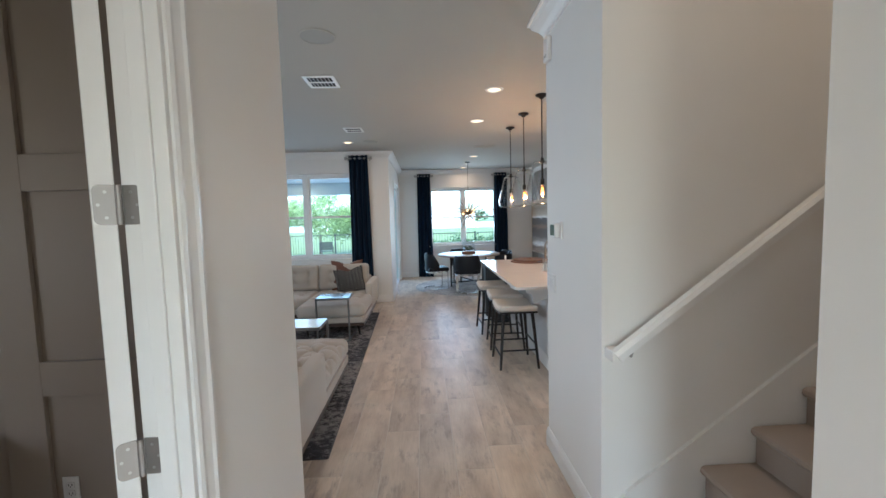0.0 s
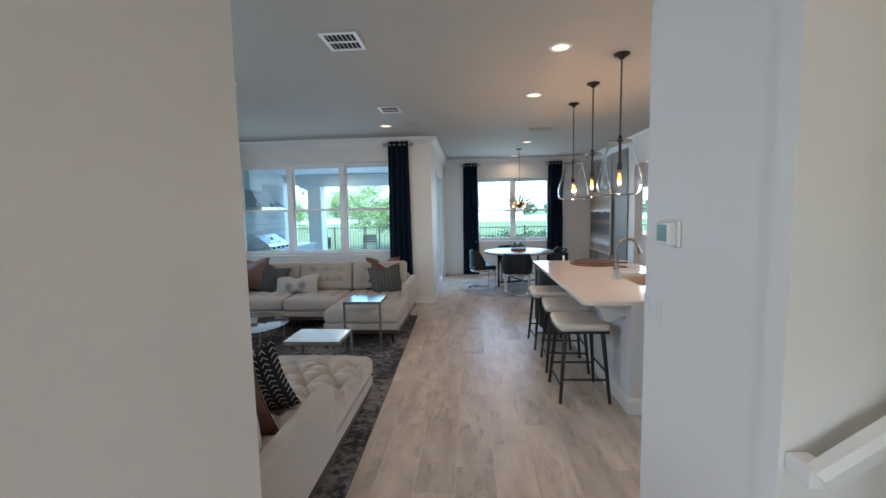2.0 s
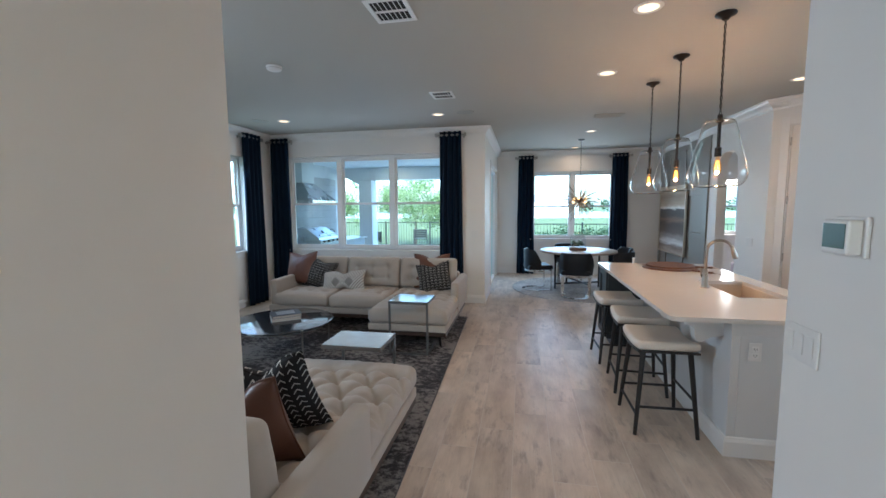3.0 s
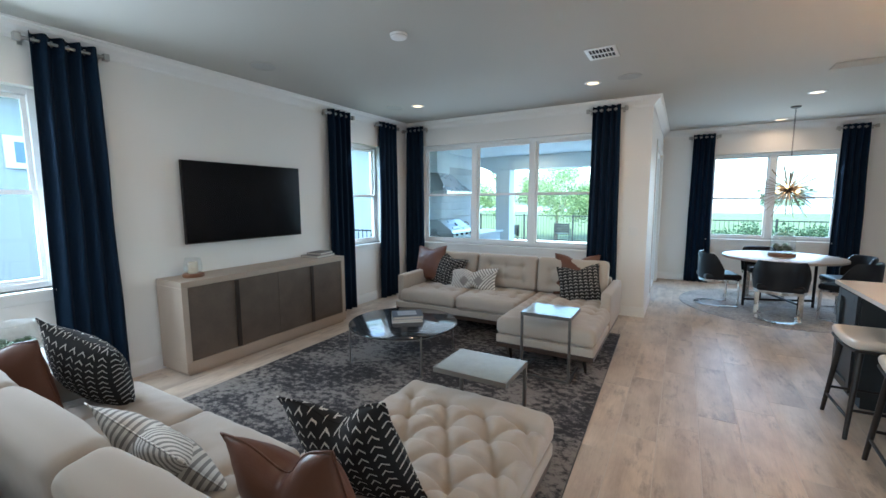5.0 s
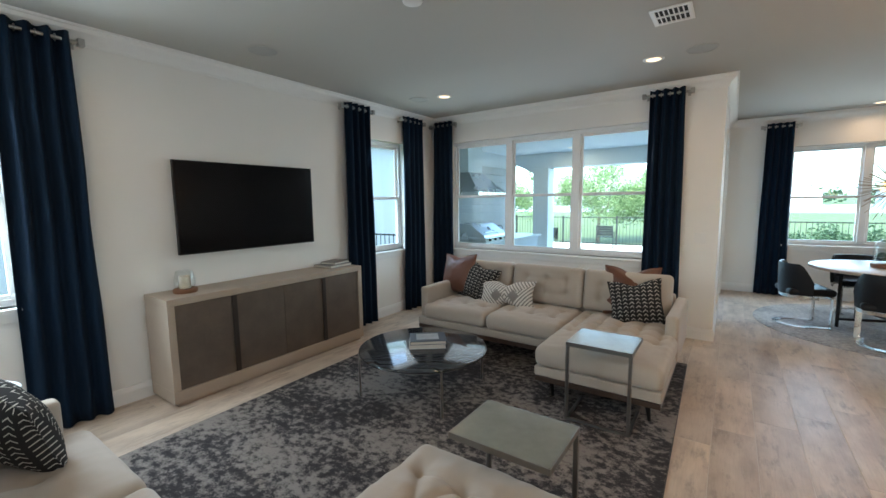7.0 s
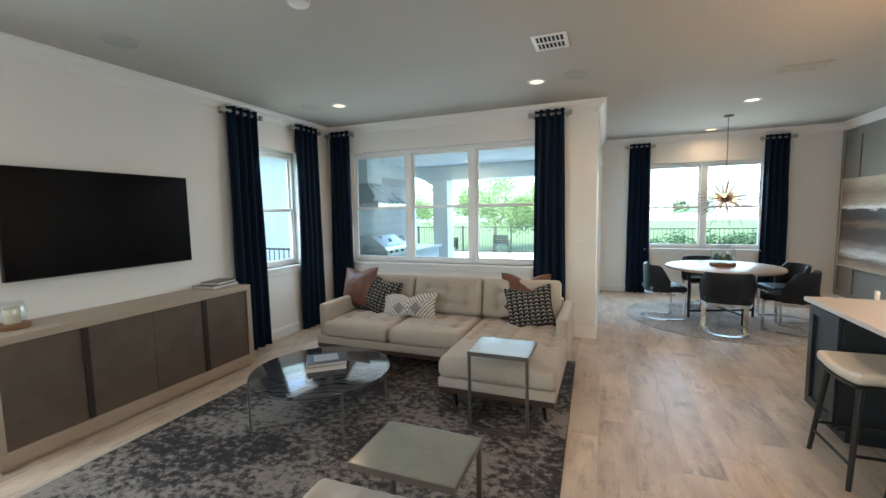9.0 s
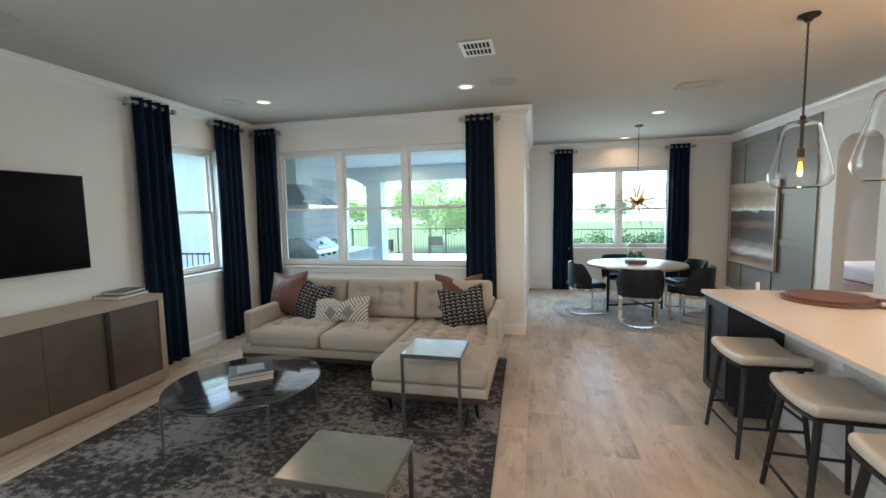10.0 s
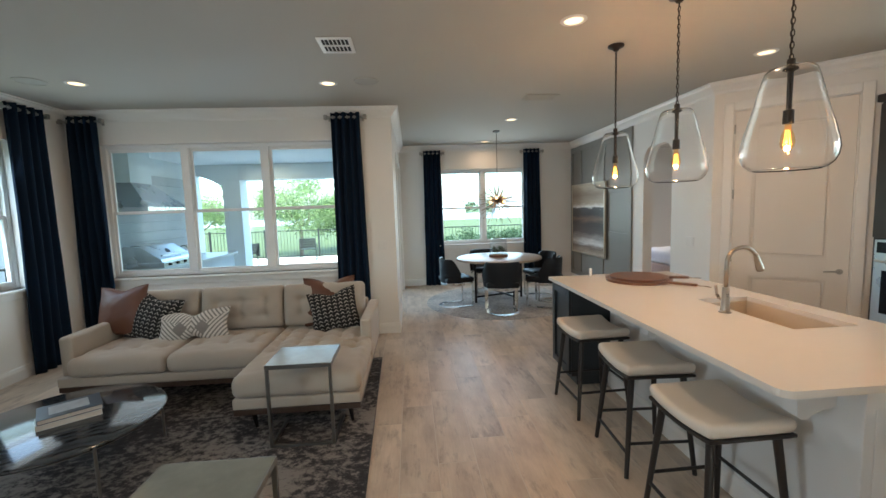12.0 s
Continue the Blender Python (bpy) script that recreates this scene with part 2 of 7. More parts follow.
def wall(name, p0, p1, thick, z0, z1, holes=(), label="", material=None, thing_material=None):
    """A wall with its room face on the line p0 to p1 and its body to the left, pierced by holes (u0, u1, z0, z1)."""
    m, length = along(p0, p1)
    us = sorted({0, length, *[h[0] for h in holes], *[h[1] for h in holes]})
    zs = sorted({z0, z1, *[h[2] for h in holes], *[h[3] for h in holes]})
    solid = {}
    for i in range(len(us) - 1):
        for k in range(len(zs) - 1):
            u, z = (us[i] + us[i + 1]) / 2, (zs[k] + zs[k + 1]) / 2
            solid[i, k] = not any(h[0] < u < h[1] and h[2] < z < h[3] for h in holes)
    bm = bmesh.new()

    def quad(*pts):
        bm.faces.new([bm.verts.new(p) for p in pts])
    for (i, k), s in solid.items():
        if not s:
            continue
        a, b, c, d = us[i], us[i + 1], zs[k], zs[k + 1]
        quad((a, 0, c), (b, 0, c), (b, 0, d), (a, 0, d))
        quad((a, thick, c), (a, thick, d), (b, thick, d), (b, thick, c))
        if not solid.get((i - 1, k)):
            quad((a, 0, c), (a, 0, d), (a, thick, d), (a, thick, c))
        if not solid.get((i + 1, k)):
            quad((b, 0, c), (b, thick, c), (b, thick, d), (b, 0, d))
        if not solid.get((i, k - 1)):
            quad((a, 0, c), (a, thick, c), (b, thick, c), (b, 0, c))
        if not solid.get((i, k + 1)):
            quad((a, 0, d), (b, 0, d), (b, thick, d), (a, thick, d))
    bmesh.ops.remove_doubles(bm, verts=bm.verts, dist=1e-5)
    return tagged(part(name, bm, material or M_WALL, m=m), label or "smooth warm white painted interior wall", "wall", kind="structure")


def window(name, p0, p1, u0, u1, z0, z1, lights, rail, depth=0.10, sill=0.05, label=""):
    """A vinyl window of double-hung lights, set back in its opening, with sill and apron on the room side."""
    m, _ = along(p0, p1)
    w = tagged(new(name), label or "white vinyl double-hung window with clear glass", "window", kind="structure")
    w.matrix_basis = m
    d0, d1 = depth, depth + 0.07
    f = 0.045
    part("window_frame", boxes((u0, u0 + f, d0, d1, z0, z1), (u1 - f, u1, d0, d1, z0, z1), (u0 + f, u1 - f, d0, d1, z1 - f, z1), (u0 + f, u1 - f, d0, d1, z0, z0 + f), bevel=0.004), M_VINYL, w)
    n = lights
    mw = 0.085
    span = (u1 - u0 - 2 * f - (n - 1) * mw) / n
    for i in range(n):
        a = u0 + f + i * (span + mw)
        b = a + span
        if i:
            part("mullion", boxes((a - mw, a, d0 - 0.015, d1, z0 + f, z1 - f), bevel=0.004), M_VINYL, w)
        s = 0.032
        for zz0, zz1, dd, nm in ((z0 + f, rail + 0.02, d0 + 0.008, "lower_sash"), (rail - 0.02, z1 - f, d0 + 0.036, "upper_sash")):
            sash = part(nm, boxes((a, a + s, dd, dd + 0.026, zz0, zz1), (b - s, b, dd, dd + 0.026, zz0, zz1), (a + s, b - s, dd, dd + 0.026, zz1 - s * 1.15, zz1), (a + s, b - s, dd, dd + 0.026, zz0, zz0 + s), bevel=0.003), M_VINYL, w)
            bm = bmesh.new()
            bm.faces.new([bm.verts.new(p) for p in ((a + s, dd + 0.013, zz0 + s), (b - s, dd + 0.013, zz0 + s), (b - s, dd + 0.013, zz1 - s), (a + s, dd + 0.013, zz1 - s))])
            pane = part("pane", bm, M_PANE, sash)
            pane.visible_shadow = False
    part("window_sill", boxes((u0 - 0.05, u1 + 0.05, -sill, d0, z0 - 0.028, z0), bevel=0.006), M_TRIM, w)
    part("apron", boxes((u0 - 0.03, u1 + 0.03, -0.018, -0.001, z0 - 0.10, z0 - 0.03), bevel=0.004), M_TRIM, w)
    return w


XL, YW, YD, XR, XP, YB = -4.13, 8.05, 11.35, 3.42, -0.25, 2.02
XH, XS = -0.243, 1.24          # hall walls
T = 0.16
# great room, going round with the room on the right
wall("wall_west", (XL, YB - 0.14), (XL, YW + T), T + 0.06, 0, CEIL, [(0.35, 1.37, 0.93, 2.46), (4.52, 5.47, 0.93, 2.46)])
window("window_1", (XL, YB - 0.14), (XL, YW), 0.35, 1.37, 0.93, 2.46, 1, 1.675, label="white vinyl single-hung side window beside navy curtain")
window("window_2", (XL, YB - 0.14), (XL, YW), 4.52, 5.47, 0.93, 2.46, 1, 1.675, label="white vinyl single-hung corner window between navy curtains")
wall("wall_north", (XL, YW), (XP, YW), T, 0, CEIL, [(0.325, 3.25, 0.885, 2.52)])
window("window_3", (XL, YW), (XP, YW), 0.325, 3.25, 0.885, 2.52, 3, 1.69, label="wide white triple window looking onto the covered patio")
wall("wall_passage", (XP, YW + T), (XP, YD + T), T, 0, CEIL, [(1.0, 2.75, 0, 2.42)])
wall("wall_dining", (XP, YD), (XR, YD), T, 0, CEIL, [(0.815, 2.68, 0.85, 2.42)])
window("window_4", (XP, YD), (XR, YD), 0.815, 2.68, 0.85, 2.42, 2, 1.61, label="white double window looking onto lawn and hedge")
wall("wall_east", (XR, YD + T), (XR, 7.2), 0.14, 0, CEIL, [(2.90, 3.57, 0, 2.42)])
wall("wall_pantry", (XR, 7.2), (4.36, 6.26), 0.12, 0, CEIL, [(0.185, 1.175, 0, 2.585)])
# The opening and its window are unseen, added to light the television wall.
wall("wall_kitchen", (4.95, 6.26), (4.95, 2.78), 0.12, 0, CEIL, [(1.2, 3.0, 1.08, 2.40)])
window("window_6", (4.95, 6.26), (4.95, 2.78), 1.2, 3.0, 1.08, 2.40, 2, 1.72, depth=0.04, label="unseen white kitchen window added to light the room")
wall("wall_kitchen_return", (4.36, 6.26), (4.95, 6.26), 0.12, 0, CEIL)
wall("wall_kitchen_south", (4.95, 2.78), (XS, 2.78), 0.12, 0, CEIL)
wall("wall_hall_east", (XS, 2.78), (XS, 1.924), 0.12, 0, CEIL)
wall("wall_stair_north", (XS, 1.92), (5.2, 1.92), 0.12, 0, 5.4)
wall("wall_stair_south", (5.2, 0.84), (XS, 0.84), 0.12, 0, 5.4)
wall("wall_stair_end", (5.2, 1.92), (5.2, 0.84), 0.12, 0, 5.4)
wall("wall_stair_header", (XS, 1.925), (XS, 0.835), 0.12, CEIL + 0.122, 5.4)
wall("wall_hall_front", (XS, 0.835), (XS, -2.2), 0.12, 0, CEIL)
# Doorway is unseen, added so that light comes down the hall.
wall("wall_entry", (XS, -2.2), (XH, -2.2), 0.14, 0, CEIL, [(0.25, 1.25, 0, 2.35)])
wall("wall_hall_west", (XH, -2.2), (XH, YB), 0.115, 0, CEIL, [(2.44, 3.32, 0, 2.46)])
wall("wall_south", (XH - 0.115, YB), (XL, YB), 0.14, 0, CEIL)
wall("wall_study_north", (XL, YB - 0.147), (XH - 0.115, YB - 0.147), 0.004, 0, CEIL, material=M_STUDY, label="taupe painted study wall behind panelling")
# The west opening is unseen, added to brighten the study.
wall("wall_study_west", (-3.2, -2.2), (-3.2, YB - 0.14), 0.12, 0, CEIL, [(1.2, 2.0, 0.9, 2.4)], material=M_STUDY)
wall("wall_study_south", (XH - 0.115, -2.2), (-3.2, -2.2), 0.12, 0, CEIL, material=M_STUDY)
# bedroom glimpsed through the arch
wall("wall_bedroom_north", (XR + 0.14, 12.4), (7.6, 12.4), 0.12, 0, CEIL, [(1.35, 2.0, 0.9, 2.25)])
window("window_5", (XR + 0.14, 12.4), (7.6, 12.4), 1.35, 2.0, 0.9, 2.25, 1, 1.58, label="white bedroom window seen through the arch")
wall("wall_bedroom_east", (7.6, 12.4), (7.6, 6.4), 0.12, 0, CEIL)
wall("wall_bedroom_south", (7.6, 6.4), (4.40, 6.4), 0.12, 0, CEIL)

bm = bmesh.new()
prism(bm, [(XL - 0.2, -2.4), (5.2, -2.4), (5.2, 2.85), (7.8, 2.85), (7.8, 12.6), (3.3, 12.6), (3.3, YD + T), (XP - T, YD + T), (XP - T, YW + T), (XL - 0.2, YW + T)], -0.12, -0.0008)
tagged(part("floor", bm, M_GROUT), "grey-beige wood-look plank tile floor with thin joints", "floor", kind="structure")
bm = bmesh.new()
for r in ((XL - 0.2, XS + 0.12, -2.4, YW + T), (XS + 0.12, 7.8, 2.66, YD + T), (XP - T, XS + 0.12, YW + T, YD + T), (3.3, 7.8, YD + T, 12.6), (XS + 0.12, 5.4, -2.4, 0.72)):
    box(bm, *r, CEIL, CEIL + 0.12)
tagged(part("ceiling", bm, M_CEIL_SHADED), "flat off-white ceiling with light texture, shade put in its colour", "ceiling", kind="structure")
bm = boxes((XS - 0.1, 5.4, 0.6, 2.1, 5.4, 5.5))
tagged(part("ceiling_stairwell", bm, M_CEIL_SHADED), "plain off-white stairwell ceiling, shade put in its colour", "ceiling", kind="structure")

ROOM = [(XS, 1.92), (XS, 2.78), (4.95, 2.78), (4.95, 6.26), (4.36, 6.26), (XR, 7.2), (XR, YD), (XP, YD), (XP, YW), (XL, YW), (XL, YB), (XH, YB)]
CROWN = [(0, CEIL - 0.125), (0.012, CEIL - 0.125), (0.016, CEIL - 0.105), (0.04, CEIL - 0.075), (0.075, CEIL - 0.045), (0.085, CEIL - 0.02), (0.10, CEIL - 0.018), (0.10, CEIL - 0.001), (0, CEIL - 0.001)]
BASE = [(0, 0), (0.016, 0), (0.016, 0.095), (0.011, 0.115), (0.006, 0.133), (0, 0.135)]
bm = bmesh.new()
sweep(bm, ROOM, CROWN)
tagged(part("trim_crown", bm, M_TRIM), "white crown moulding with stepped cove profile", "moulding", kind="structure")
for run in ([(1.36, 1.92), (XS, 1.92), (XS, 2.78), (4.95, 2.78)], [(XR, 7.2), (XR, 7.94)], [(XR, 8.62), (XR, YD), (XP, YD), (XP, 11.0)], [(XP, 9.15), (XP, YW), (XL, YW), (XL, YB), (XH, YB), (XH, 1.215)], [(XS, -2.2), (XS, 0.84)]):
    bm = bmesh.new()
    sweep(bm, run, BASE)
    tagged(part("baseboard", bm, M_TRIM), "white painted baseboard with eased top edge", "baseboard", kind="structure")

# ---- lamps of the place, plus two unseen added ones ----
M_SPEAKER = surface("speaker_cloth", (0.40, 0.40, 0.385), 0.85, var=0.05, grain=700, bump=0.6, dist=0.001)
# The last is unseen, added as fourth corner to brighten the near sofa.
CANS = [(-0.816, 7.03), (-3.14, 6.95), (1.16, 4.28), (1.16, 5.64), (1.51, 8.90), (1.48, 10.93), (3.17, 6.26), (-0.73, 3.10), (-3.14, 3.10)]


def can_light():
    ob = thing("recessed_light", "lit round recessed ceiling downlight with white trim", "ceiling light", pose(*CANS[0], CEIL), "recessed ceiling lights")
    bm = bmesh.new()
    lathe(bm, [(0.062, -0.004), (0.068, -0.009), (0.088, -0.007), (0.093, -0.001)], 32)
    part("trim_ring", bm, M_WHITEPLASTIC, ob, smooth=True)
    bm = bmesh.new()
    lathe(bm, [(0.0005, -0.0035), (0.035, -0.0035), (0.063, -0.0045)], 24)
    part("lens", bm, M_CANGLOW, ob, "glowing warm diffuser", smooth=True)
    return ob


first = can_light()
for x, y in CANS[1:]:
    copy_thing(first, pose(x, y, CEIL))
# Unseen stairwell downlight, added to brighten the stair wall.
stair_fill_can = copy_thing(first, pose(2.1, 1.38, 5.4))
patio_can = copy_thing(first, pose(-2.72, 10.62, 2.62))
CAN_POWER = 0.34
# Lamps for the patio can and the added stairwell one.
for x, y, z, power in [(-2.72, 10.62, 2.62, 0.8), (2.1, 1.38, 5.4, 2.2)]:
    la = new("downlight", bpy.data.lights.new("downlight", "AREA"))
    la.data.shape, la.data.size, la.data.energy, la.data.color = "DISK", 0.11, power, (1.0, 0.76, 0.52)
    la.matrix_world = pose(x, y, z - 0.012)
for x, y in CANS:
    la = new("downlight", bpy.data.lights.new("downlight", "AREA"))
    la.data.shape, la.data.size, la.data.energy, la.data.color = "DISK", 0.11, CAN_POWER, (1.0, 0.68, 0.42)
    la.data.spread = radians(160)
    la.matrix_world = pose(x, y, CEIL - 0.012)

# ---- outdoors ----
M_GRASS = surface("lawn", (0.060, 0.082, 0.020), 0.9, var=0.35, scale=0.6, grain=60, bump=0.6, dist=0.02)
M_STUCCO = surface("white_stucco", (0.78, 0.80, 0.80), 0.85, var=0.04, scale=1.5, grain=90, bump=0.5, dist=0.003)
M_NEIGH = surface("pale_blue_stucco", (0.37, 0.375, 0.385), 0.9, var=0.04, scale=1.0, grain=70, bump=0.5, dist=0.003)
M_PAVER = surface("concrete_paver", (0.58, 0.56, 0.53), 0.8, var=0.12, scale=2, grain=80, bump=0.3)
M_FENCE = surface("black_aluminium", (0.012, 0.014, 0.014), 0.45, 0.3, var=0.1, bump=0)
M_STONE = surface("pale_ledge_stone", (0.50, 0.51, 0.52), 0.75, var=0.18, scale=5, grain=40, bump=0.5, dist=0.004, stretch=(1, 1, 5))
M_ROOF = surface("grey_shingle", (0.20, 0.19, 0.18), 0.9, var=0.25, scale=8, grain=40, bump=0.6, dist=0.01)
M_BARK = surface("bark", (0.13, 0.10, 0.075), 0.9, var=0.3, scale=9, grain=50, bump=0.8, dist=0.01)


def leaf_mat(name, col):
    m, nt, b = node_mat(name)
    rnd = nt.nodes.new("ShaderNodeNewGeometry").outputs["Random Per Island"]
    c = ramp(nt, rnd, [(0, scaled(col, 0.75)), (0.6, col), (1, (col[0] * 1.5, col[1] * 1.3, col[2] * 1.2))])
    nt.links.new(c, b.inputs["Base Color"])
    b.inputs["Roughness"].default_value = 0.55
    b.inputs["Transmission Weight"].default_value = 0.0
    tl = nt.nodes.new("ShaderNodeBsdfTranslucent")
    nt.links.new(c, tl.inputs[0])
    mx = nt.nodes.new("ShaderNodeMixShader")
    mx.inputs[0].default_value = 0.4
    nt.links.new(b.outputs[0], mx.inputs[1])
    nt.links.new(tl.outputs[0], mx.inputs[2])
    nt.links.new(mx.outputs[0], nt.nodes["Material Output"].inputs[0])
    return m


M_LEAF = leaf_mat("tree_leaf", (0.17, 0.25, 0.10))
M_HEDGE = leaf_mat("hedge_leaf", (0.05, 0.095, 0.045))
M_FARLEAF = leaf_mat("far_leaf", (0.05, 0.085, 0.04))

bm = bmesh.new()
prism(bm, [(-900, -900), (900, -900), (900, 900), (-900, 900)], -0.6, -0.16)
tagged(part("ground", bm, M_GRASS), "mown green lawn running to the far horizon", "lawn", kind="structure")
bm = boxes((-4.7, XP - T - 0.002, YW + T + 0.002, 11.7, -0.5, -0.05))
tagged(part("pavement_patio", bm, M_PAVER), "pale concrete slab of the covered patio", "patio", kind="structure")
pav = tagged(new("pavement_deck"), "pale concrete paver deck beside the pool fence", "paving", kind="structure")
for i in range(9):
    for k in range(8):
        me = bpy.data.meshes.get("paver")
        if not me:
            o = part("paver", boxes((0, 0.895, 0, 0.895, -0.06, 0.0), bevel=0.006, segs=1), M_PAVER, pav)
            me = o.data
            me.name = "paver"
        else:
            o = new("paver", me)
            o.parent = pav
        o.location = (-8.4 + i * 0.9, 11.71 + k * 0.9, -0.07)

# patio roof, columns, arch
bm = boxes((-4.9, XP - T - 0.002, YW + T + 0.002, 11.75, 2.62, 3.0))
tagged(part("ceiling_patio", bm, M_STUCCO), "smooth white stucco patio ceiling", "ceiling", kind="structure")
bm = boxes((-3.76, XP - T - 0.004, 11.25, 11.6, 2.31, 2.616))
tagged(part("patio_beam", bm, M_STUCCO), "white stucco patio beam above the opening", "beam", kind="structure")
bm = boxes((-3.76, -3.42, 11.25, 11.62, -0.05, 2.306))
tagged(part("patio_column", bm, M_STUCCO), "square white stucco patio column", "column", kind="structure")
bm = bmesh.new()
outline = [(-4.36, 2.716)] + [(-4.36 + 0.6 * k / 12, 2.20 + 0.22 * math.cos(math.pi / 2 * k / 12)) for k in range(13)] + [(-3.764, 2.716)]
lo = [bm.verts.new((x, 11.27, z)) for x, z in outline]
hi = [bm.verts.new((x, 11.58, z)) for x, z in outline]
for i in range(len(lo)):
    j = (i + 1) % len(lo)
    bm.faces.new((lo[i], lo[j], hi[j], hi[i]))
bm.faces.new(lo)
bm.faces.new(hi[::-1])
tagged(part("patio_arch", bm, M_STUCCO), "shallow white stucco arch beside the column", "arch", kind="structure")
bm = boxes((-4.75, -4.36, YW + T + 0.004, 11.62, -0.05, 2.716))
tagged(part("wall_patio_west", bm, M_STUCCO), "white stucco end wall of the patio", "wall", kind="structure")
splash = tagged(new("backsplash"), "pale horizontal ledge stone panel behind the grill", "backsplash", kind="structure")
for k in range(9):
    part("stone", boxes((-4.356, -4.33 + 0.004 * (k % 3), 8.45, 11.1, 0.93 + k * 0.155, 0.93 + (k + 1) * 0.155 - 0.003), bevel=0.004, segs=1), M_STONE, splash)

# outdoor kitchen
isl = thing("outdoor_counter", "pale stone outdoor kitchen counter on the patio", "counter")
part("base_panel", boxes((-4.33, -3.56, 8.5, 11.05, -0.05, 0.86), bevel=0.004), M_STONE, isl)
part("countertop", boxes((-4.325, -3.5, 8.46, 11.1, 0.862, 0.905), bevel=0.006), surface("grey_counter_stone", (0.45, 0.47, 0.48), 0.3, var=0.1), isl, "light grey stone top")
gr = thing("gas_grill", "stainless steel gas grill with closed slanted lid", "grill", pose(-3.9, 9.2, 0.906))
part("firebox", boxes((-0.30, 0.33, -0.42, 0.42, 0, 0.075), bevel=0.008), M_STEEL, gr)
bm = bmesh.new()
prof = [(0.30, 0.078), (0.28, 0.12), (0.02, 0.30), (-0.20, 0.32), (-0.28, 0.28), (-0.29, 0.078)]
a = [bm.verts.new((x, -0.41, z)) for x, z in prof]
b = [bm.verts.new((x, 0.41, z)) for x, z in prof]
for i in range(6):
    bm.faces.new((a[i], a[(i + 1) % 6], b[(i + 1) % 6], b[i]))
bm.faces.new(a)
bm.faces.new(b[::-1])
lid = part("lid", bm, M_STEEL, gr)
bm = bmesh.new()
tube(bm, (0.27, -0.36, 0.17), (0.27, 0.36, 0.17), 0.014)
part("handle", bm, M_NICKEL, lid)
for k in range(4):
    bm = bmesh.new()
    tube(bm, (0.33, -0.3 + 0.2 * k, 0.04), (0.365, -0.3 + 0.2 * k, 0.04), 0.022, 0.018)
    part("knob", bm, M_BLACKMETAL, gr)
bm = bmesh.new()
lathe(bm, [(0.05, 0.0), (0.05, 0.004), (0.04, 0.006), (0.0005, 0.006)], 20)
o = part("gauge", bm, M_BLACKMETAL, lid)
o.matrix_basis = pose(0.155, 0, 0.212, 0, 55, 0)
hood = thing("vent_hood", "white outdoor vent hood over the grill", "hood")
bm = bmesh.new()
q = [bm.verts.new(p) for p in ((-4.32, 8.72, 1.78), (-3.68, 8.72, 1.78), (-3.68, 9.75, 1.78), (-4.32, 9.75, 1.78), (-4.32, 9.0, 2.14), (-4.05, 9.0, 2.14), (-4.05, 9.5, 2.14), (-4.32, 9.5, 2.14))]
for f in ((0, 1, 2, 3), (4, 7, 6, 5), (0, 4, 5, 1), (1, 5, 6, 2), (2, 6, 7, 3), (3, 7, 4, 0)):
    bm.faces.new([q[i] for i in f])
part("canopy", bm, M_STEEL, hood)
part("lip", boxes((-4.32, -3.675, 8.715, 9.755, 1.715, 1.778), bevel=0.004), M_STEEL, hood)
part("chimney", boxes((-4.32, -4.05, 9.0, 9.5, 2.142, 2.712), bevel=0.003), M_STUCCO, hood)
tap = thing("outdoor_faucet", "small steel gooseneck faucet on the outdoor counter", "faucet", pose(-4.0, 10.0, 0.906))
bm = bmesh.new()
pipe(bm, [(0, 0, 0), (0, 0, 0.16)] + [(0.07 - 0.07 * math.cos(a), 0, 0.16 + 0.07 * math.sin(a)) for a in np.linspace(0.2, 3.3, 10)], 0.013)
part("spout", bm, M_NICKEL, tap, smooth=True)


def aluminium_fence(x0, x1, y, label, posts, axis="x"):
    f = thing("metal_fence", label, "fence", None, "garden fences")
    P = (lambda u, v, w: (u, y + v, w)) if axis == "x" else (lambda u, v, w: (y + v, u, w))
    def bar(name, u0, u1, v, z0, z1):
        c = [P(u0, -v, z0), P(u1, v, z1)]
        part(name, boxes((min(c[0][0], c[1][0]), max(c[0][0], c[1][0]), min(c[0][1], c[1][1]), max(c[0][1], c[1][1]), z0, z1)), M_FENCE, f)
    for z in (0.94, -0.02):
        bar("rail", x0, x1, 0.013, z, z + 0.03)
    for k in range(posts + 1):
        u = x0 + (x1 - x0) * k / posts
        bar("post", u - 0.028, u + 0.028, 0.03, -0.16, 1.02)
    n = int((x1 - x0) / 0.115)
    rows = []
    for k in range(n):
        u = x0 + (x1 - x0) * (k + 0.5) / n
        c = [P(u - 0.006, -0.006, 0), P(u + 0.006, 0.006, 0)]
        rows.append((min(c[0][0], c[1][0]), max(c[0][0], c[1][0]), min(c[0][1], c[1][1]), max(c[0][1], c[1][1]), -0.1, 0.98))
    first_m = None
    for r in rows:
        cx, cy = (r[0] + r[1]) / 2, (r[2] + r[3]) / 2
        if first_m is None:
            o = part("picket", boxes((r[0] - cx, r[1] - cx, r[2] - cy, r[3] - cy, r[4], r[5])), M_FENCE, f)
            first_m = o.data
        else:
            o = new("picket", first_m)
            o.parent = f
        o.location = (cx, cy, 0)
    return f


aluminium_fence(-9.6, 0.4, 18.7, "black aluminium picket fence beyond the paver deck", 5)
aluminium_fence(0.5, 8.5, 17.0, "black aluminium picket fence behind the hedge", 4)
aluminium_fence(-7.4, -4.9, 8.9, "black aluminium side fence between the two houses", 1)


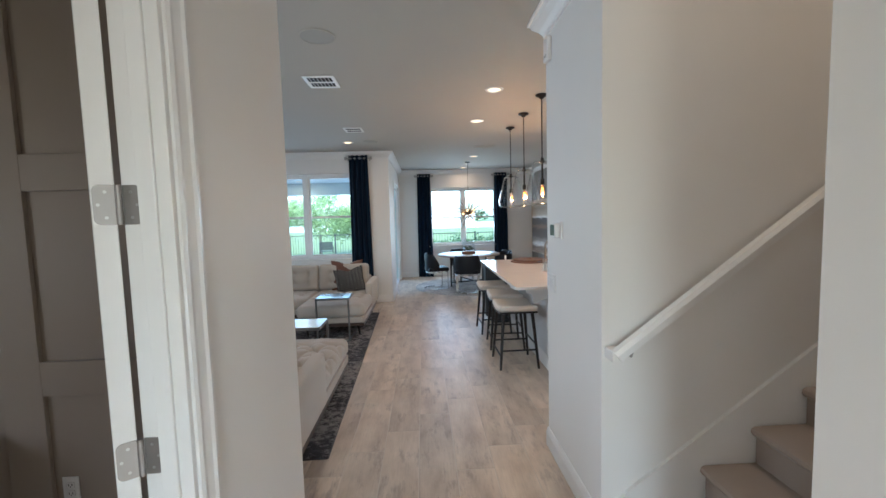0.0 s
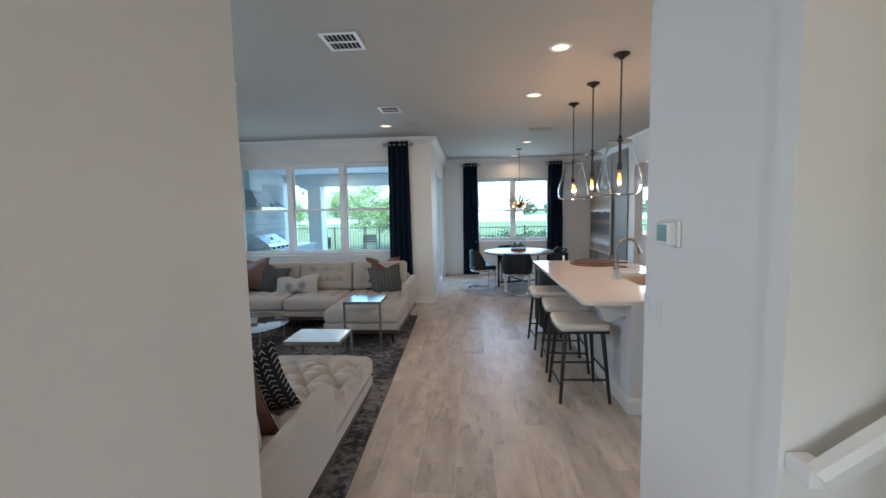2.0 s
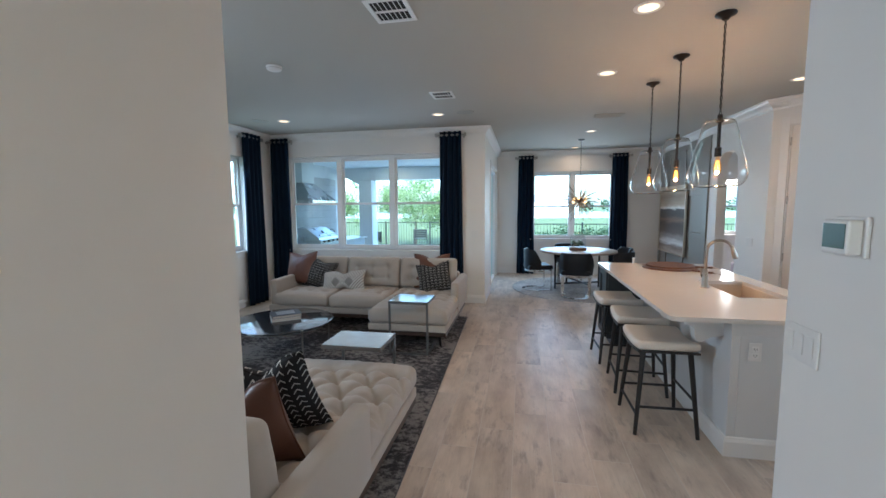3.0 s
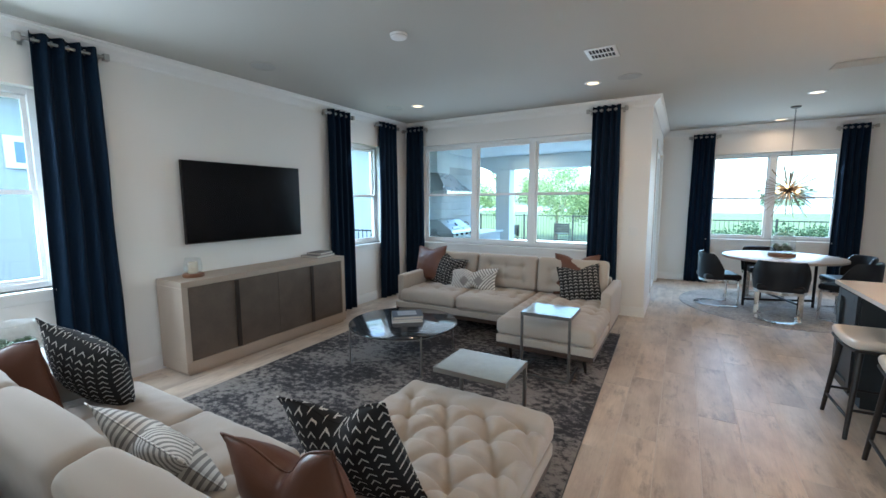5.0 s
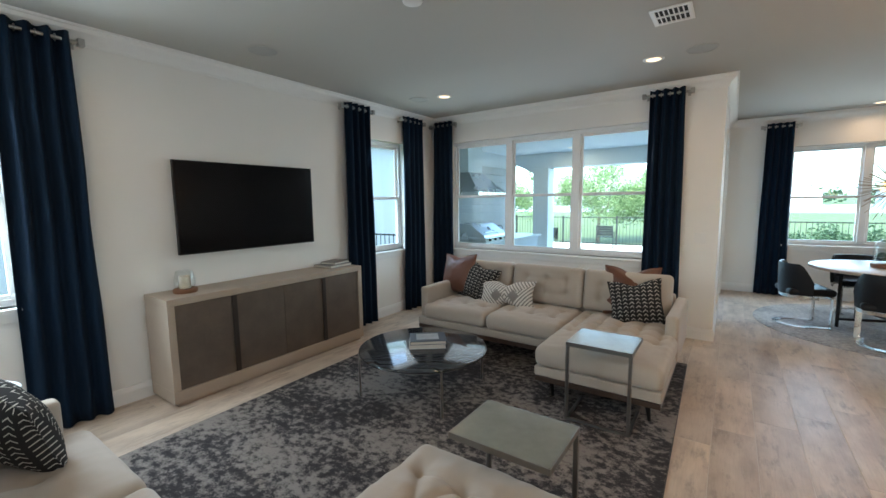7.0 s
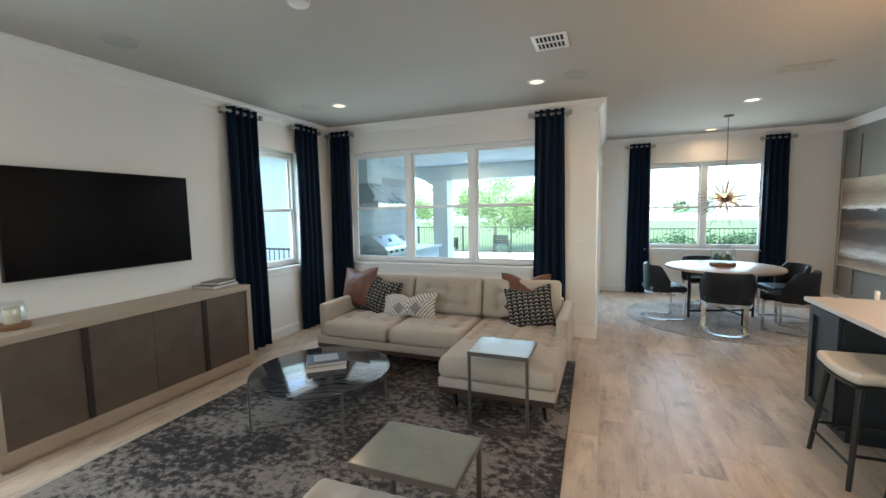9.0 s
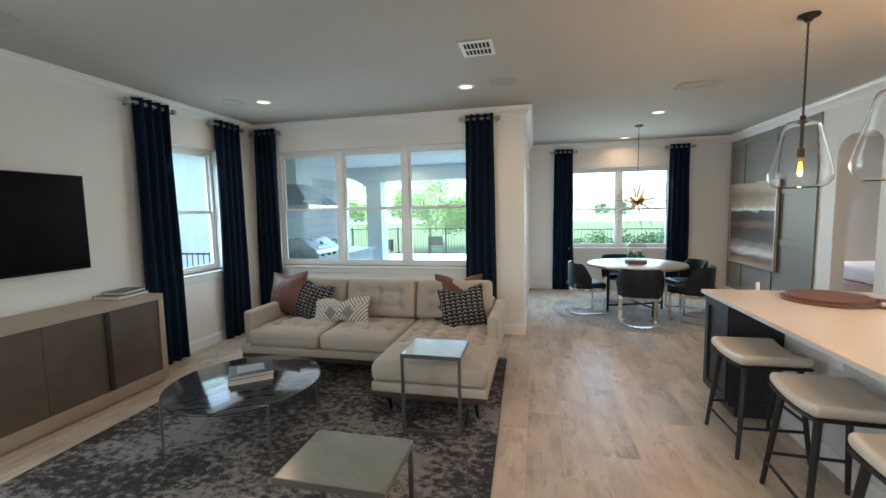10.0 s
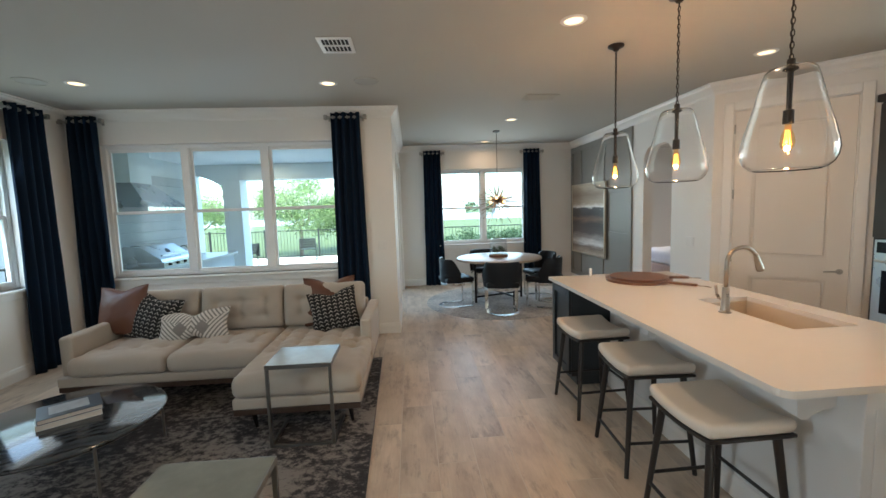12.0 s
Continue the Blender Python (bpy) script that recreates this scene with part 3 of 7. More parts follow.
def patio_chair(m):
    ob = thing("patio_chair", "dark slatted metal patio chair on the paver deck", "chair", m, "patio chairs")
    for sx in (-0.27, 0.27):
        bm = bmesh.new()
        pipe(bm, [(sx, -0.26, 0), (sx, -0.26, 0.58), (sx, 0.24, 0.60), (sx, 0.27, 0)], 0.014, 8)
        part("leg", bm, M_FENCE, ob)
    for k in range(6):
        part("slat", boxes((-0.25, 0.25, -0.24 + k * 0.085, -0.17 + k * 0.085, 0.40, 0.42)), M_FENCE, ob)
    for k in range(4):
        part("slat", boxes((-0.25, 0.25, 0.24 + 0.02 * k, 0.262 + 0.02 * k, 0.47 + k * 0.085, 0.545 + k * 0.085)), M_FENCE, ob)
    part("back_rail", boxes((-0.27, -0.245, 0.22, 0.34, 0.40, 0.80), (0.245, 0.27, 0.22, 0.34, 0.40, 0.80)), M_FENCE, ob)
    return ob


pc = patio_chair(pose(-3.73, 17.6, -0.07, 0, 0, 188))
copy_thing(pc, pose(-5.2, 15.7, -0.07, 0, 0, 250))


def leaf_cloud(bm, centre, radius, count, size, rng, flat=0.8):
    cx, cy, cz = centre
    for _ in range(count):
        d = Vector((rng.gauss(0, 1), rng.gauss(0, 1), rng.gauss(0, 1) * flat)).normalized() * radius * rng.uniform(0.35, 1.0)
        p = Vector((cx, cy, cz)) + d
        q = Euler((rng.uniform(0, 6.28), rng.uniform(0, 6.28), rng.uniform(0, 6.28))).to_quaternion()
        s = size * rng.uniform(0.6, 1.3)
        vs = [bm.verts.new(p + q @ Vector(v)) for v in ((0, -s, 0), (s * 0.42, 0, s * 0.1), (0, s, 0), (-s * 0.42, 0, s * 0.1))]
        bm.faces.new(vs)


def tree(x, y, height, spread, seed, label, leaf=M_LEAF, leaves=15000, size=0.05):
    rng = random.Random(seed)
    ob = thing("tree", label, "tree", pose(x, y, -0.16), "garden trees")
    bm = bmesh.new()
    tips = []
    fork = height * 0.42
    tube(bm, (0, 0, 0), (0.05, 0.02, fork), 0.075, 0.05, 10)
    for k in range(7):
        a = k * 0.9 + rng.uniform(-0.3, 0.3)
        p1 = Vector((0.05 + math.cos(a) * spread * 0.45, math.sin(a) * spread * 0.45, height * rng.uniform(0.45, 0.72)))
        p2 = Vector((math.cos(a) * spread * 0.8, math.sin(a) * spread * 0.8, height * rng.uniform(0.38, 0.97)))
        tube(bm, (0.05, 0.02, fork * rng.uniform(0.75, 1)), p1, 0.032, 0.018, 7)
        tube(bm, p1, p2, 0.018, 0.006, 6)
        tips += [p1, p2, (p1 + p2) / 2]
    tips.append(Vector((0, 0, height * 0.85)))
    part("trunk", bm, M_BARK, ob)
    bm = bmesh.new()
    for p in tips:
        leaf_cloud(bm, p, spread * rng.uniform(0.26, 0.50), leaves // len(tips), size, rng, 0.95)
    part("crown", bm, leaf, ob)
    return ob


tree(-4.6, 20.0, 3.3, 2.0, 3, "young feathery green tree beyond the pool fence")
tree(-2.6, 21.5, 3.0, 1.7, 5, "young feathery green tree beyond the pool fence")
tree(-8.9, 20.5, 3.1, 1.5, 8, "young slim green tree beyond the pool fence", leaves=9000)
rng = random.Random(11)
for k in range(9):
    hx = 0.55 + k * 0.62
    hd = thing("hedge_shrub", "clipped round green hedge shrub before the fence", "shrub", pose(hx, 15.6 + 0.08 * (k % 3), -0.16), "hedge shrubs")
    bm = bmesh.new()
    for j in range(5):
        tube(bm, (0, 0, 0), (rng.uniform(-0.2, 0.2), rng.uniform(-0.2, 0.2), 0.6), 0.012, 0.006, 5)
    part("stems", bm, M_BARK, hd)
    bm = bmesh.new()
    for j in range(6):
        leaf_cloud(bm, (rng.uniform(-0.18, 0.18), rng.uniform(-0.15, 0.15), 0.56 + rng.uniform(-0.22, 0.30)), 0.34, 260, 0.045, rng)
    part("foliage", bm, M_HEDGE, hd)
# pond, far bank, far woods
M_WATER = surface("pond_water", (0.35, 0.40, 0.42), 0.12, var=0.05, scale=0.1, grain=2, bump=0.2, dist=0.01)
bm = bmesh.new()
prism(bm, [(-120, 66), (160, 66), (200, 132), (-140, 132)], -0.3, -0.12)
tagged(part("water", bm, M_WATER), "pale bright pond beyond the lawn", "pond", kind="structure")
bm = bmesh.new()
for k in range(150):
    leaf_cloud(bm, (-190 + k * 2.7, 150 + rng.uniform(-12, 12), rng.uniform(0.5, 3.2)), rng.uniform(2.0, 4.2), 42, 0.75, rng, 0.8)
tagged(part("far_woods", bm, M_FARLEAF), "distant line of green trees across the water", "trees", kind="stuff")


def far_house(x, y, w, label):
    h = thing("house", label, "house", pose(x, y, -0.16), "far houses")
    part("wall", boxes((-w / 2, w / 2, 0, 9, 0, 3.0)), M_STUCCO, h)
    bm = bmesh.new()
    v = [bm.verts.new(p) for p in ((-w / 2 - 0.5, -0.5, 3.0), (w / 2 + 0.5, -0.5, 3.0), (w / 2 + 0.5, 9.5, 3.0), (-w / 2 - 0.5, 9.5, 3.0), (-w / 4, 4.5, 5.2), (w / 4, 4.5, 5.2))]
    for f in ((0, 1, 5, 4), (1, 2, 5), (2, 3, 4, 5), (3, 0, 4), (3, 2, 1, 0)):
        bm.faces.new([v[i] for i in f])
    part("roof", bm, M_ROOF, h)
    for k in range(3):
        part("window", boxes((-w / 2 + 1.5 + k * w / 3.4, -w / 2 + 3.0 + k * w / 3.4, -0.05, 0.02, 0.9, 2.2)), M_SPEAKER, h)


far_house(8, 126, 16, "distant white house across the pond")
far_house(34, 128, 15, "distant white house across the pond")

# neighbour's house
nb = thing("neighbour_house", "pale blue-white stucco neighbouring house with white eaves", "house", pose(-7.6, 0, 0))
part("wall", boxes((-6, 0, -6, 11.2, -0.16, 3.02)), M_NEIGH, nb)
part("fascia", boxes((-6.5, 0.42, -6.5, 11.7, 3.16, 3.36)), M_TRIM, nb, "white eave board")
part("soffit", boxes((-6.4, 0.40, -6.4, 11.6, 3.024, 3.158)), M_STUCCO, nb)
bm = bmesh.new()
v = [bm.verts.new(p) for p in ((-6.6, -6.6, 3.364), (0.5, -6.6, 3.364), (0.5, 11.8, 3.364), (-6.6, 11.8, 3.364), (-3, -3, 5.2), (-3, 8.2, 5.2))]
for f in ((0, 1, 4), (1, 2, 5, 4), (2, 3, 5), (3, 0, 4, 5), (3, 2, 1, 0)):
    bm.faces.new([v[i] for i in f])
part("roof", bm, M_ROOF, nb)
wn_ = part("window", boxes((0.002, 0.03, 3.86, 4.52, 2.05, 2.48), bevel=0.004), M_TRIM, nb, "white framed small transom window")
part("pane", boxes((0.031, 0.036, 3.96, 4.42, 2.13, 2.40)), surface("blue_glass", (0.17, 0.23, 0.30), 0.08, var=0.1, bump=0), wn_)

# ---- sliding patio door in the passage ----
pd = tagged(new("door_1"), "white framed glazed patio door in the passage", "door", kind="structure")
pd.matrix_basis = along((XP, YW + T), (XP, YD))[0]
part("door_frame", boxes((1.0, 1.06, 0.03, 0.13, 0, 2.42), (2.69, 2.75, 0.03, 0.13, 0, 2.42), (1.06, 2.69, 0.03, 0.13, 2.36, 2.42), (1.845, 1.905, 0.05, 0.11, 0.03, 2.36), (1.06, 2.69, 0.03, 0.13, 0, 0.03), bevel=0.004), M_VINYL, pd)
for a in (1.06, 1.905):
    bm = bmesh.new()
    bm.faces.new([bm.verts.new(p) for p in ((a, 0.08, 0.03), (a + 0.785, 0.08, 0.03), (a + 0.785, 0.08, 2.36), (a, 0.08, 2.36))])
    part("pane", bm, M_PANE, pd).visible_shadow = False
part("casing", boxes((0.92, 0.998, -0.018, -0.001, 0, 2.50), (2.752, 2.83, -0.018, -0.001, 0, 2.50), (0.998, 2.752, -0.018, -0.001, 2.422, 2.50), bevel=0.003), M_TRIM, pd)

# ---- unseen front door added behind for hall light, study door ----
fd = tagged(new("door_2"), "unseen white glazed front door added to light the hall", "door", kind="structure")
fd.matrix_basis = along((XS, -2.2), (XH, -2.2))[0]
part("door_frame", boxes((0.25, 0.40, 0.02, 0.09, 0, 2.35), (1.10, 1.25, 0.02, 0.09, 0, 2.35), (0.40, 1.10, 0.02, 0.09, 2.2, 2.35), (0.40, 1.10, 0.02, 0.09, 0, 0.3), bevel=0.004), M_TRIM, fd)
bm = bmesh.new()
bm.faces.new([bm.verts.new(p) for p in ((0.40, 0.05, 0.3), (1.10, 0.05, 0.3), (1.10, 0.05, 2.2), (0.40, 0.05, 2.2))])
part("pane", bm, M_PANE, fd).visible_shadow = False

jamb = tagged(new("door_frame_study"), "white door casing and jamb with rabbet stop", "door frame", kind="structure")
JY0, JY1, JZ = 0.24, 1.12, 2.46
XI = XH - 0.115
for y0, y1, s in ((JY1 - 0.02, JY1 - 0.001, -1), (JY0 + 0.001, JY0 + 0.02, 1)):
    part("jamb", boxes((XI - 0.004, XH + 0.004, y0, y1, 0, JZ - 0.022), bevel=0.002), M_TRIM, jamb)
    ys = (y0 - 0.012, y0 - 0.0005) if s < 0 else (y1 + 0.0005, y1 + 0.012)
    part("stop", boxes((XI + 0.042, XH - 0.03, ys[0], ys[1], 0, JZ - 0.024), bevel=0.002), M_TRIM, jamb)
part("head_jamb", boxes((XI - 0.004, XH + 0.004, JY0 + 0.001, JY1 - 0.001, JZ - 0.02, JZ - 0.001)), M_TRIM, jamb)
CAS = [(0, 0), (0.085, 0), (0.085, 0.018), (0.07, 0.02), (0.06, 0.014), (0.03, 0.011), (0.012, 0.015), (0, 0.010)]


def casing_leg(y, sgn, parent):
    bm = bmesh.new()
    a = [bm.verts.new((XH + 0.001 + t, y + sgn * w, 0)) for w, t in CAS]
    b = [bm.verts.new((XH + 0.001 + t, y + sgn * w, JZ + 0.085)) for w, t in CAS]
    for i in range(len(a)):
        bm.faces.new((a[i], a[(i + 1) % len(a)], b[(i + 1) % len(a)], b[i]))
    bm.faces.new(a)
    bm.faces.new(b[::-1])
    part("casing", bm, M_TRIM, parent)


casing_leg(JY1 + 0.001, 1, jamb)
casing_leg(JY0 - 0.001, -1, jamb)
part("casing_head", boxes((XH + 0.001, XH + 0.018, JY0, JY1, JZ + 0.003, JZ + 0.085), bevel=0.003), M_TRIM, jamb)

dr = tagged(new("door_3"), "white panelled study door standing open on nickel hinges", "door", kind="structure")
KX, KY = XI - 0.006, JY1 - 0.029
dr.matrix_basis = pose(KX, KY, 0, 0, 0, 126)
part("door_leaf", boxes((0.004, 0.79, 0.006, 0.056, 0.012, 2.43), bevel=0.003), M_TRIM, dr)


M_HINGE = surface("satin_hinge", (0.36, 0.345, 0.33), 0.45, 0.75, var=0.08, bump=0.03)


def hinge_leaf(x0, x1, z):
    b2 = bmesh.new()
    r = 0.016
    pts = [(x1 - r + r * math.cos(radians(t)), z + 0.05 - r + r * math.sin(radians(t))) for t in range(0, 91, 15)]
    pts += [(x0, z + 0.05), (x0, z - 0.05)]
    pts += [(x1 - r + r * math.cos(radians(t)), z - 0.05 + r + r * math.sin(radians(t))) for t in range(-90, 1, 15)]
    lo2 = [b2.verts.new((x, -0.0012, w)) for x, w in pts]
    hi2 = [b2.verts.new((x, 0.0012, w)) for x, w in pts]
    for i in range(len(pts)):
        b2.faces.new((lo2[i], lo2[(i + 1) % len(pts)], hi2[(i + 1) % len(pts)], hi2[i]))
    b2.faces.new(lo2)
    b2.faces.new(hi2[::-1])
    return b2


def screws(x0, x1, z):
    b2 = bmesh.new()
    for sx, sz in ((0.45, 0.032), (0.78, 0.0), (0.45, -0.032)):
        px = x0 + (x1 - x0) * sx
        tube(b2, (px, -0.0020, z + sz), (px, 0.0020, z + sz), 0.0040, None, 10)
        tube(b2, (px, -0.0023, z + sz), (px, 0.0023, z + sz), 0.0012, None, 6)
    return b2


for z in (0.33, 1.02, 1.685, 2.27):
    bm = bmesh.new()
    tube(bm, (0, 0, z - 0.05), (0, 0, z + 0.05), 0.0075, None, 12)
    for k in range(2):
        tube(bm, (0, 0, z - 0.018 + 0.032 * k), (0, 0, z - 0.0165 + 0.032 * k), 0.0082, None, 12)
    hg = part("hinge", bm, M_HINGE, dr, "satin nickel hinge with rounded leaves", smooth=True)
    side = pose(0.0025, 0.0, 0, 0, 0, 90)
    on_jamb = dr.matrix_basis.inverted() @ pose(KX, JY1 - 0.0215, 0)
    for mm, wd in ((side, 0.052), (on_jamb, 0.050)):
        part("leaf", hinge_leaf(0.006, wd, z), M_HINGE, hg).matrix_basis = mm
        part("screw", screws(0.006, wd, z), M_STEEL, hg).matrix_basis = mm

# study panelling
pn = tagged(new("wall_panelling"), "taupe board and batten panelling on the study wall", "panelling", kind="structure")
YS = YB - 0.1475
for x in (-3.2, -2.42, -1.475, -0.53):
    part("batten", boxes((x, x + 0.175, YS - 0.022, YS - 0.001, 0.14, 2.75), bevel=0.002), M_STUDY, pn)
for z0, z1 in ((0.0, 0.137), (0.89, 1.045), (1.79, 1.945), (2.753, 2.9)):
    part("batten", boxes((-3.2, XI, YS - 0.020, YS - 0.001, z0, z1), bevel=0.002), M_STUDY, pn)


def outlet(m, label, gang=0):
    """A wall plate: gang 0 an outlet, else that many rocker switches."""
    n = max(1, gang)
    w = 0.036 + 0.023 * (n - 1)
    ob = thing("wall_outlet" if not gang else "light_switch", label, "outlet" if not gang else "switch", m)
    part("plate", boxes((-w, w, -0.006, 0, -0.058, 0.058), bevel=0.003), M_WHITEPLASTIC, ob)
    if gang:
        for k in range(gang):
            cx = (k - (gang - 1) / 2) * 0.046
            part("rocker", boxes((cx - 0.0165, cx + 0.0165, -0.0095, -0.0062, -0.033, 0.033), bevel=0.0015), M_WHITEPLASTIC, ob)
    else:
        for cz in (-0.02, 0.02):
            sk = part("socket", boxes((-0.017, 0.017, -0.0085, -0.0062, cz - 0.014, cz + 0.014), bevel=0.003), M_WHITEPLASTIC, ob)
            part("slot", boxes((-0.009, -0.006, -0.0092, -0.0086, cz - 0.004, cz + 0.006), (0.006, 0.009, -0.0092, -0.0086, cz - 0.004, cz + 0.006), (-0.002, 0.002, -0.0092, -0.0086, cz - 0.010, cz - 0.006)), M_DARK, sk)
    return ob


outlet(pose(-1.232, YS - 0.002, 0.45), "white duplex outlet on the taupe panelling")
cs = thing("console_table", "dark espresso wooden console against the panelled wall", "table", pose(-1.95, 1.60, 0))
M_ESPRESSO = surface("espresso_wood", (0.035, 0.025, 0.02), 0.35, var=0.25, scale=5, grain=40, stretch=(0.3, 4, 4))
part("top", boxes((-0.45, 0.43, -0.2, 0.2, 0.70, 0.74), bevel=0.004), M_ESPRESSO, cs)
for sx in (-0.42, 0.36):
    for sy in (-0.18, 0.13):
        part("leg", boxes((sx, sx + 0.05, sy, sy + 0.05, 0, 0.698), bevel=0.003), M_ESPRESSO, cs)
part("drawer", boxes((-0.37, 0.36, -0.17, 0.17, 0.55, 0.698), bevel=0.003), M_ESPRESSO, cs)

# ---- stairs ----
st = tagged(new("stairs"), "straight flight of stairs covered in beige carpet", "stairs", kind="structure")
RUN, RISE, X0 = 0.2535, 0.187, 1.47
me_step = None
for k in range(14):
    if me_step is None:
        bm = bmesh.new()
        prof = [(RUN + 0.03, 0.0), (0.03, 0.0), (0.03, RISE - 0.055), (0.012, RISE - 0.045), (0.0, RISE - 0.028), (0.004, RISE - 0.010), (0.02, RISE), (RUN + 0.03, RISE)]
        a = [bm.verts.new((x, 0.845, z)) for x, z in prof]
        b = [bm.verts.new((x, 1.892, z)) for x, z in prof]
        for i in range(len(a)):
            bm.faces.new((a[i], a[(i + 1) % len(a)], b[(i + 1) % len(a)], b[i]))
        bm.faces.new(a)
        bm.faces.new(b[::-1])
        o = part("step", bm, M_CARPET, st, smooth=True)
        me_step = o.data
    else:
        o = new("step", me_step)
        o.parent = st
    o.location = (X0 + RUN * k, 0, RISE * k + 0.001 * (k > 0))
part("stringer", boxes((1.7, 5.0, 0.85, 1.88, -0.004, 0.003)), M_CARPET, st)
bm = bmesh.new()
zt = lambda x: 0.245 + 0.738 * (x - 1.352)
pts = [(1.29, 0.0), (1.29, 0.165), (1.36, zt(1.36) - 0.0), (5.0, zt(5.0)), (5.0, zt(5.0) - 0.55), (1.9, 0.0)]
a = [bm.verts.new((x, 1.919, z)) for x, z in pts]
b = [bm.verts.new((x, 1.899, z)) for x, z in pts]
for i in range(len(a)):
    bm.faces.new((a[i], a[(i + 1) % len(a)], b[(i + 1) % len(a)], b[i]))
bm.faces.new(a)
bm.faces.new(b[::-1])
tagged(part("trim_skirt", bm, M_TRIM), "white sloping stair skirt board", "skirt", kind="structure")
hr = thing("handrail", "white painted wooden handrail on the stair wall", "handrail")
zr = lambda x: 0.965 + 0.738 * (x - 1.277)
bm = bmesh.new()
for pa, pb in (((1.30, 1.845), (4.6, 1.845)),):
    q0, q1 = Vector((1.275, 1.845, zr(1.275))), Vector((4.6, 1.845, zr(4.6)))
    d = (q1 - q0).normalized()
    up = Vector((-d.z, 0, d.x))
    sec = [(-0.028, -0.022), (0.028, -0.022), (0.030, 0.008), (0.018, 0.026), (-0.018, 0.026), (-0.030, 0.008)]
    a = [bm.verts.new(q0 + Vector((0, y, 0)) + up * z) for y, z in sec]
    b = [bm.verts.new(q1 + Vector((0, y, 0)) + up * z) for y, z in sec]
    for i in range(6):
        bm.faces.new((a[i], a[(i + 1) % 6], b[(i + 1) % 6], b[i]))
    bm.faces.new(a)
    bm.faces.new(b[::-1])
part("rail", bm, M_TRIM, hr)
part("return_block", boxes((1.252, 1.312, 1.83, 1.917, zr(1.28) - 0.03, zr(1.28) + 0.022), bevel=0.006), M_TRIM, hr)
for x in (1.36, 2.3, 3.3, 4.3):
    bm = bmesh.new()
    pipe(bm, [(x, 1.918, zr(x) - 0.075), (x, 1.87, zr(x) - 0.075), (x, 1.848, zr(x) - 0.03)], 0.007, 8)
    part("bracket", bm, M_NICKEL, hr)

# hall fittings
th = thing("thermostat", "white wall thermostat with lit green-grey screen", "thermostat", pose(XS - 0.001, 2.52, 1.53, 0, 0, -90))
part("base_plate", boxes((-0.056, 0.056, -0.012, 0, -0.054, 0.054), bevel=0.004), M_WHITEPLASTIC, th)
part("body", boxes((-0.048, 0.048, -0.048, -0.0125, -0.046, 0.046), bevel=0.006), M_WHITEPLASTIC, th)
M_LCD = surface("lcd", (0.07, 0.11, 0.09), 0.15, var=0.1, bump=0)
part("screen", boxes((-0.040, 0.040, -0.0495, -0.0482, -0.030, 0.036)), M_LCD, th, "grey-green display")
part("button", boxes((-0.03, 0.03, -0.0500, -0.0482, -0.042, -0.035), bevel=0.0007), M_WHITEPLASTIC, th)
outlet(pose(XS - 0.001, 2.69, 1.18, 0, 0, -90), "white triple rocker light switch on the hall wall", 3)
ch = thing("door_chime", "small white sensor box high on the hall wall", "sensor", pose(XS - 0.001, 2.70, 2.68, 0, 0, -90))
part("cover", boxes((-0.045, 0.045, -0.03, 0, -0.075, 0.075), bevel=0.008), M_WHITEPLASTIC, ch)
part("grille", boxes((-0.03, 0.03, -0.0315, -0.0302, -0.05, -0.046), (-0.03, 0.03, -0.0315, -0.0302, -0.04, -0.036)), M_SPEAKER, ch)
outlet(pose(-0.42, YW - 0.001, 1.17), "white double rocker light switch on the window wall", 2)
outlet(pose(XR - 0.001, 7.56, 1.11, 0, 0, -90), "white triple rocker light switch near the arch", 3)
outlet(pose(XL + 0.001, 3.55, 0.42, 0, 0, 90), "white duplex outlet below the curtain")

# ---- pantry door ----
M_DOORWHITE = surface("door_paint", (0.74, 0.70, 0.65), 0.35, var=0.03, scale=3, grain=200, bump=0.06)
pm, _ = along((XR, 7.2), (4.36, 6.26))
pdoor = tagged(new("door_4"), "closed white two-panel pantry door with lever handle", "door", kind="structure")
pdoor.matrix_basis = pm
U0, U1, DH = 0.20, 1.16, 2.57
part("jamb", boxes((0.186, U0 - 0.003, 0.001, 0.119, 0, DH + 0.014), (U1 + 0.003, 1.174, 0.001, 0.119, 0, DH + 0.014), (U0 - 0.003, U1 + 0.003, 0.001, 0.119, DH + 0.003, DH + 0.014)), M_TRIM, pdoor)
cz = DH + 0.10
part("casing", boxes((0.095, 0.185, -0.02, -0.001, 0, cz), (1.175, 1.265, -0.02, -0.001, 0, cz), (0.185, 1.175, -0.02, -0.001, DH + 0.012, cz), bevel=0.005), M_TRIM, pdoor)
S = 0.165
leaf = part("door_leaf", boxes((U0, U0 + S, 0.01, 0.045, 0.01, DH), (U1 - S, U1, 0.01, 0.045, 0.01, DH), (U0 + S, U1 - S, 0.01, 0.045, DH - 0.165, DH), (U0 + S, U1 - S, 0.01, 0.045, 0.76, 0.99), (U0 + S, U1 - S, 0.01, 0.045, 0.01, 0.24), (U0 + S, U1 - S, 0.026, 0.04, 0.24, DH - 0.165)), M_DOORWHITE, pdoor)
for z0, z1 in ((0.24, 0.76), (0.99, DH - 0.165)):
    part("panel", boxes((U0 + S + 0.022, U1 - S - 0.022, 0.012, 0.0255, z0 + 0.022, z1 - 0.022), bevel=0.010, segs=1), M_DOORWHITE, leaf)
bm = bmesh.new()
tube(bm, (U1 - 0.065, 0.0095, 0.86), (U1 - 0.065, -0.004, 0.86), 0.028, 0.026, 20)
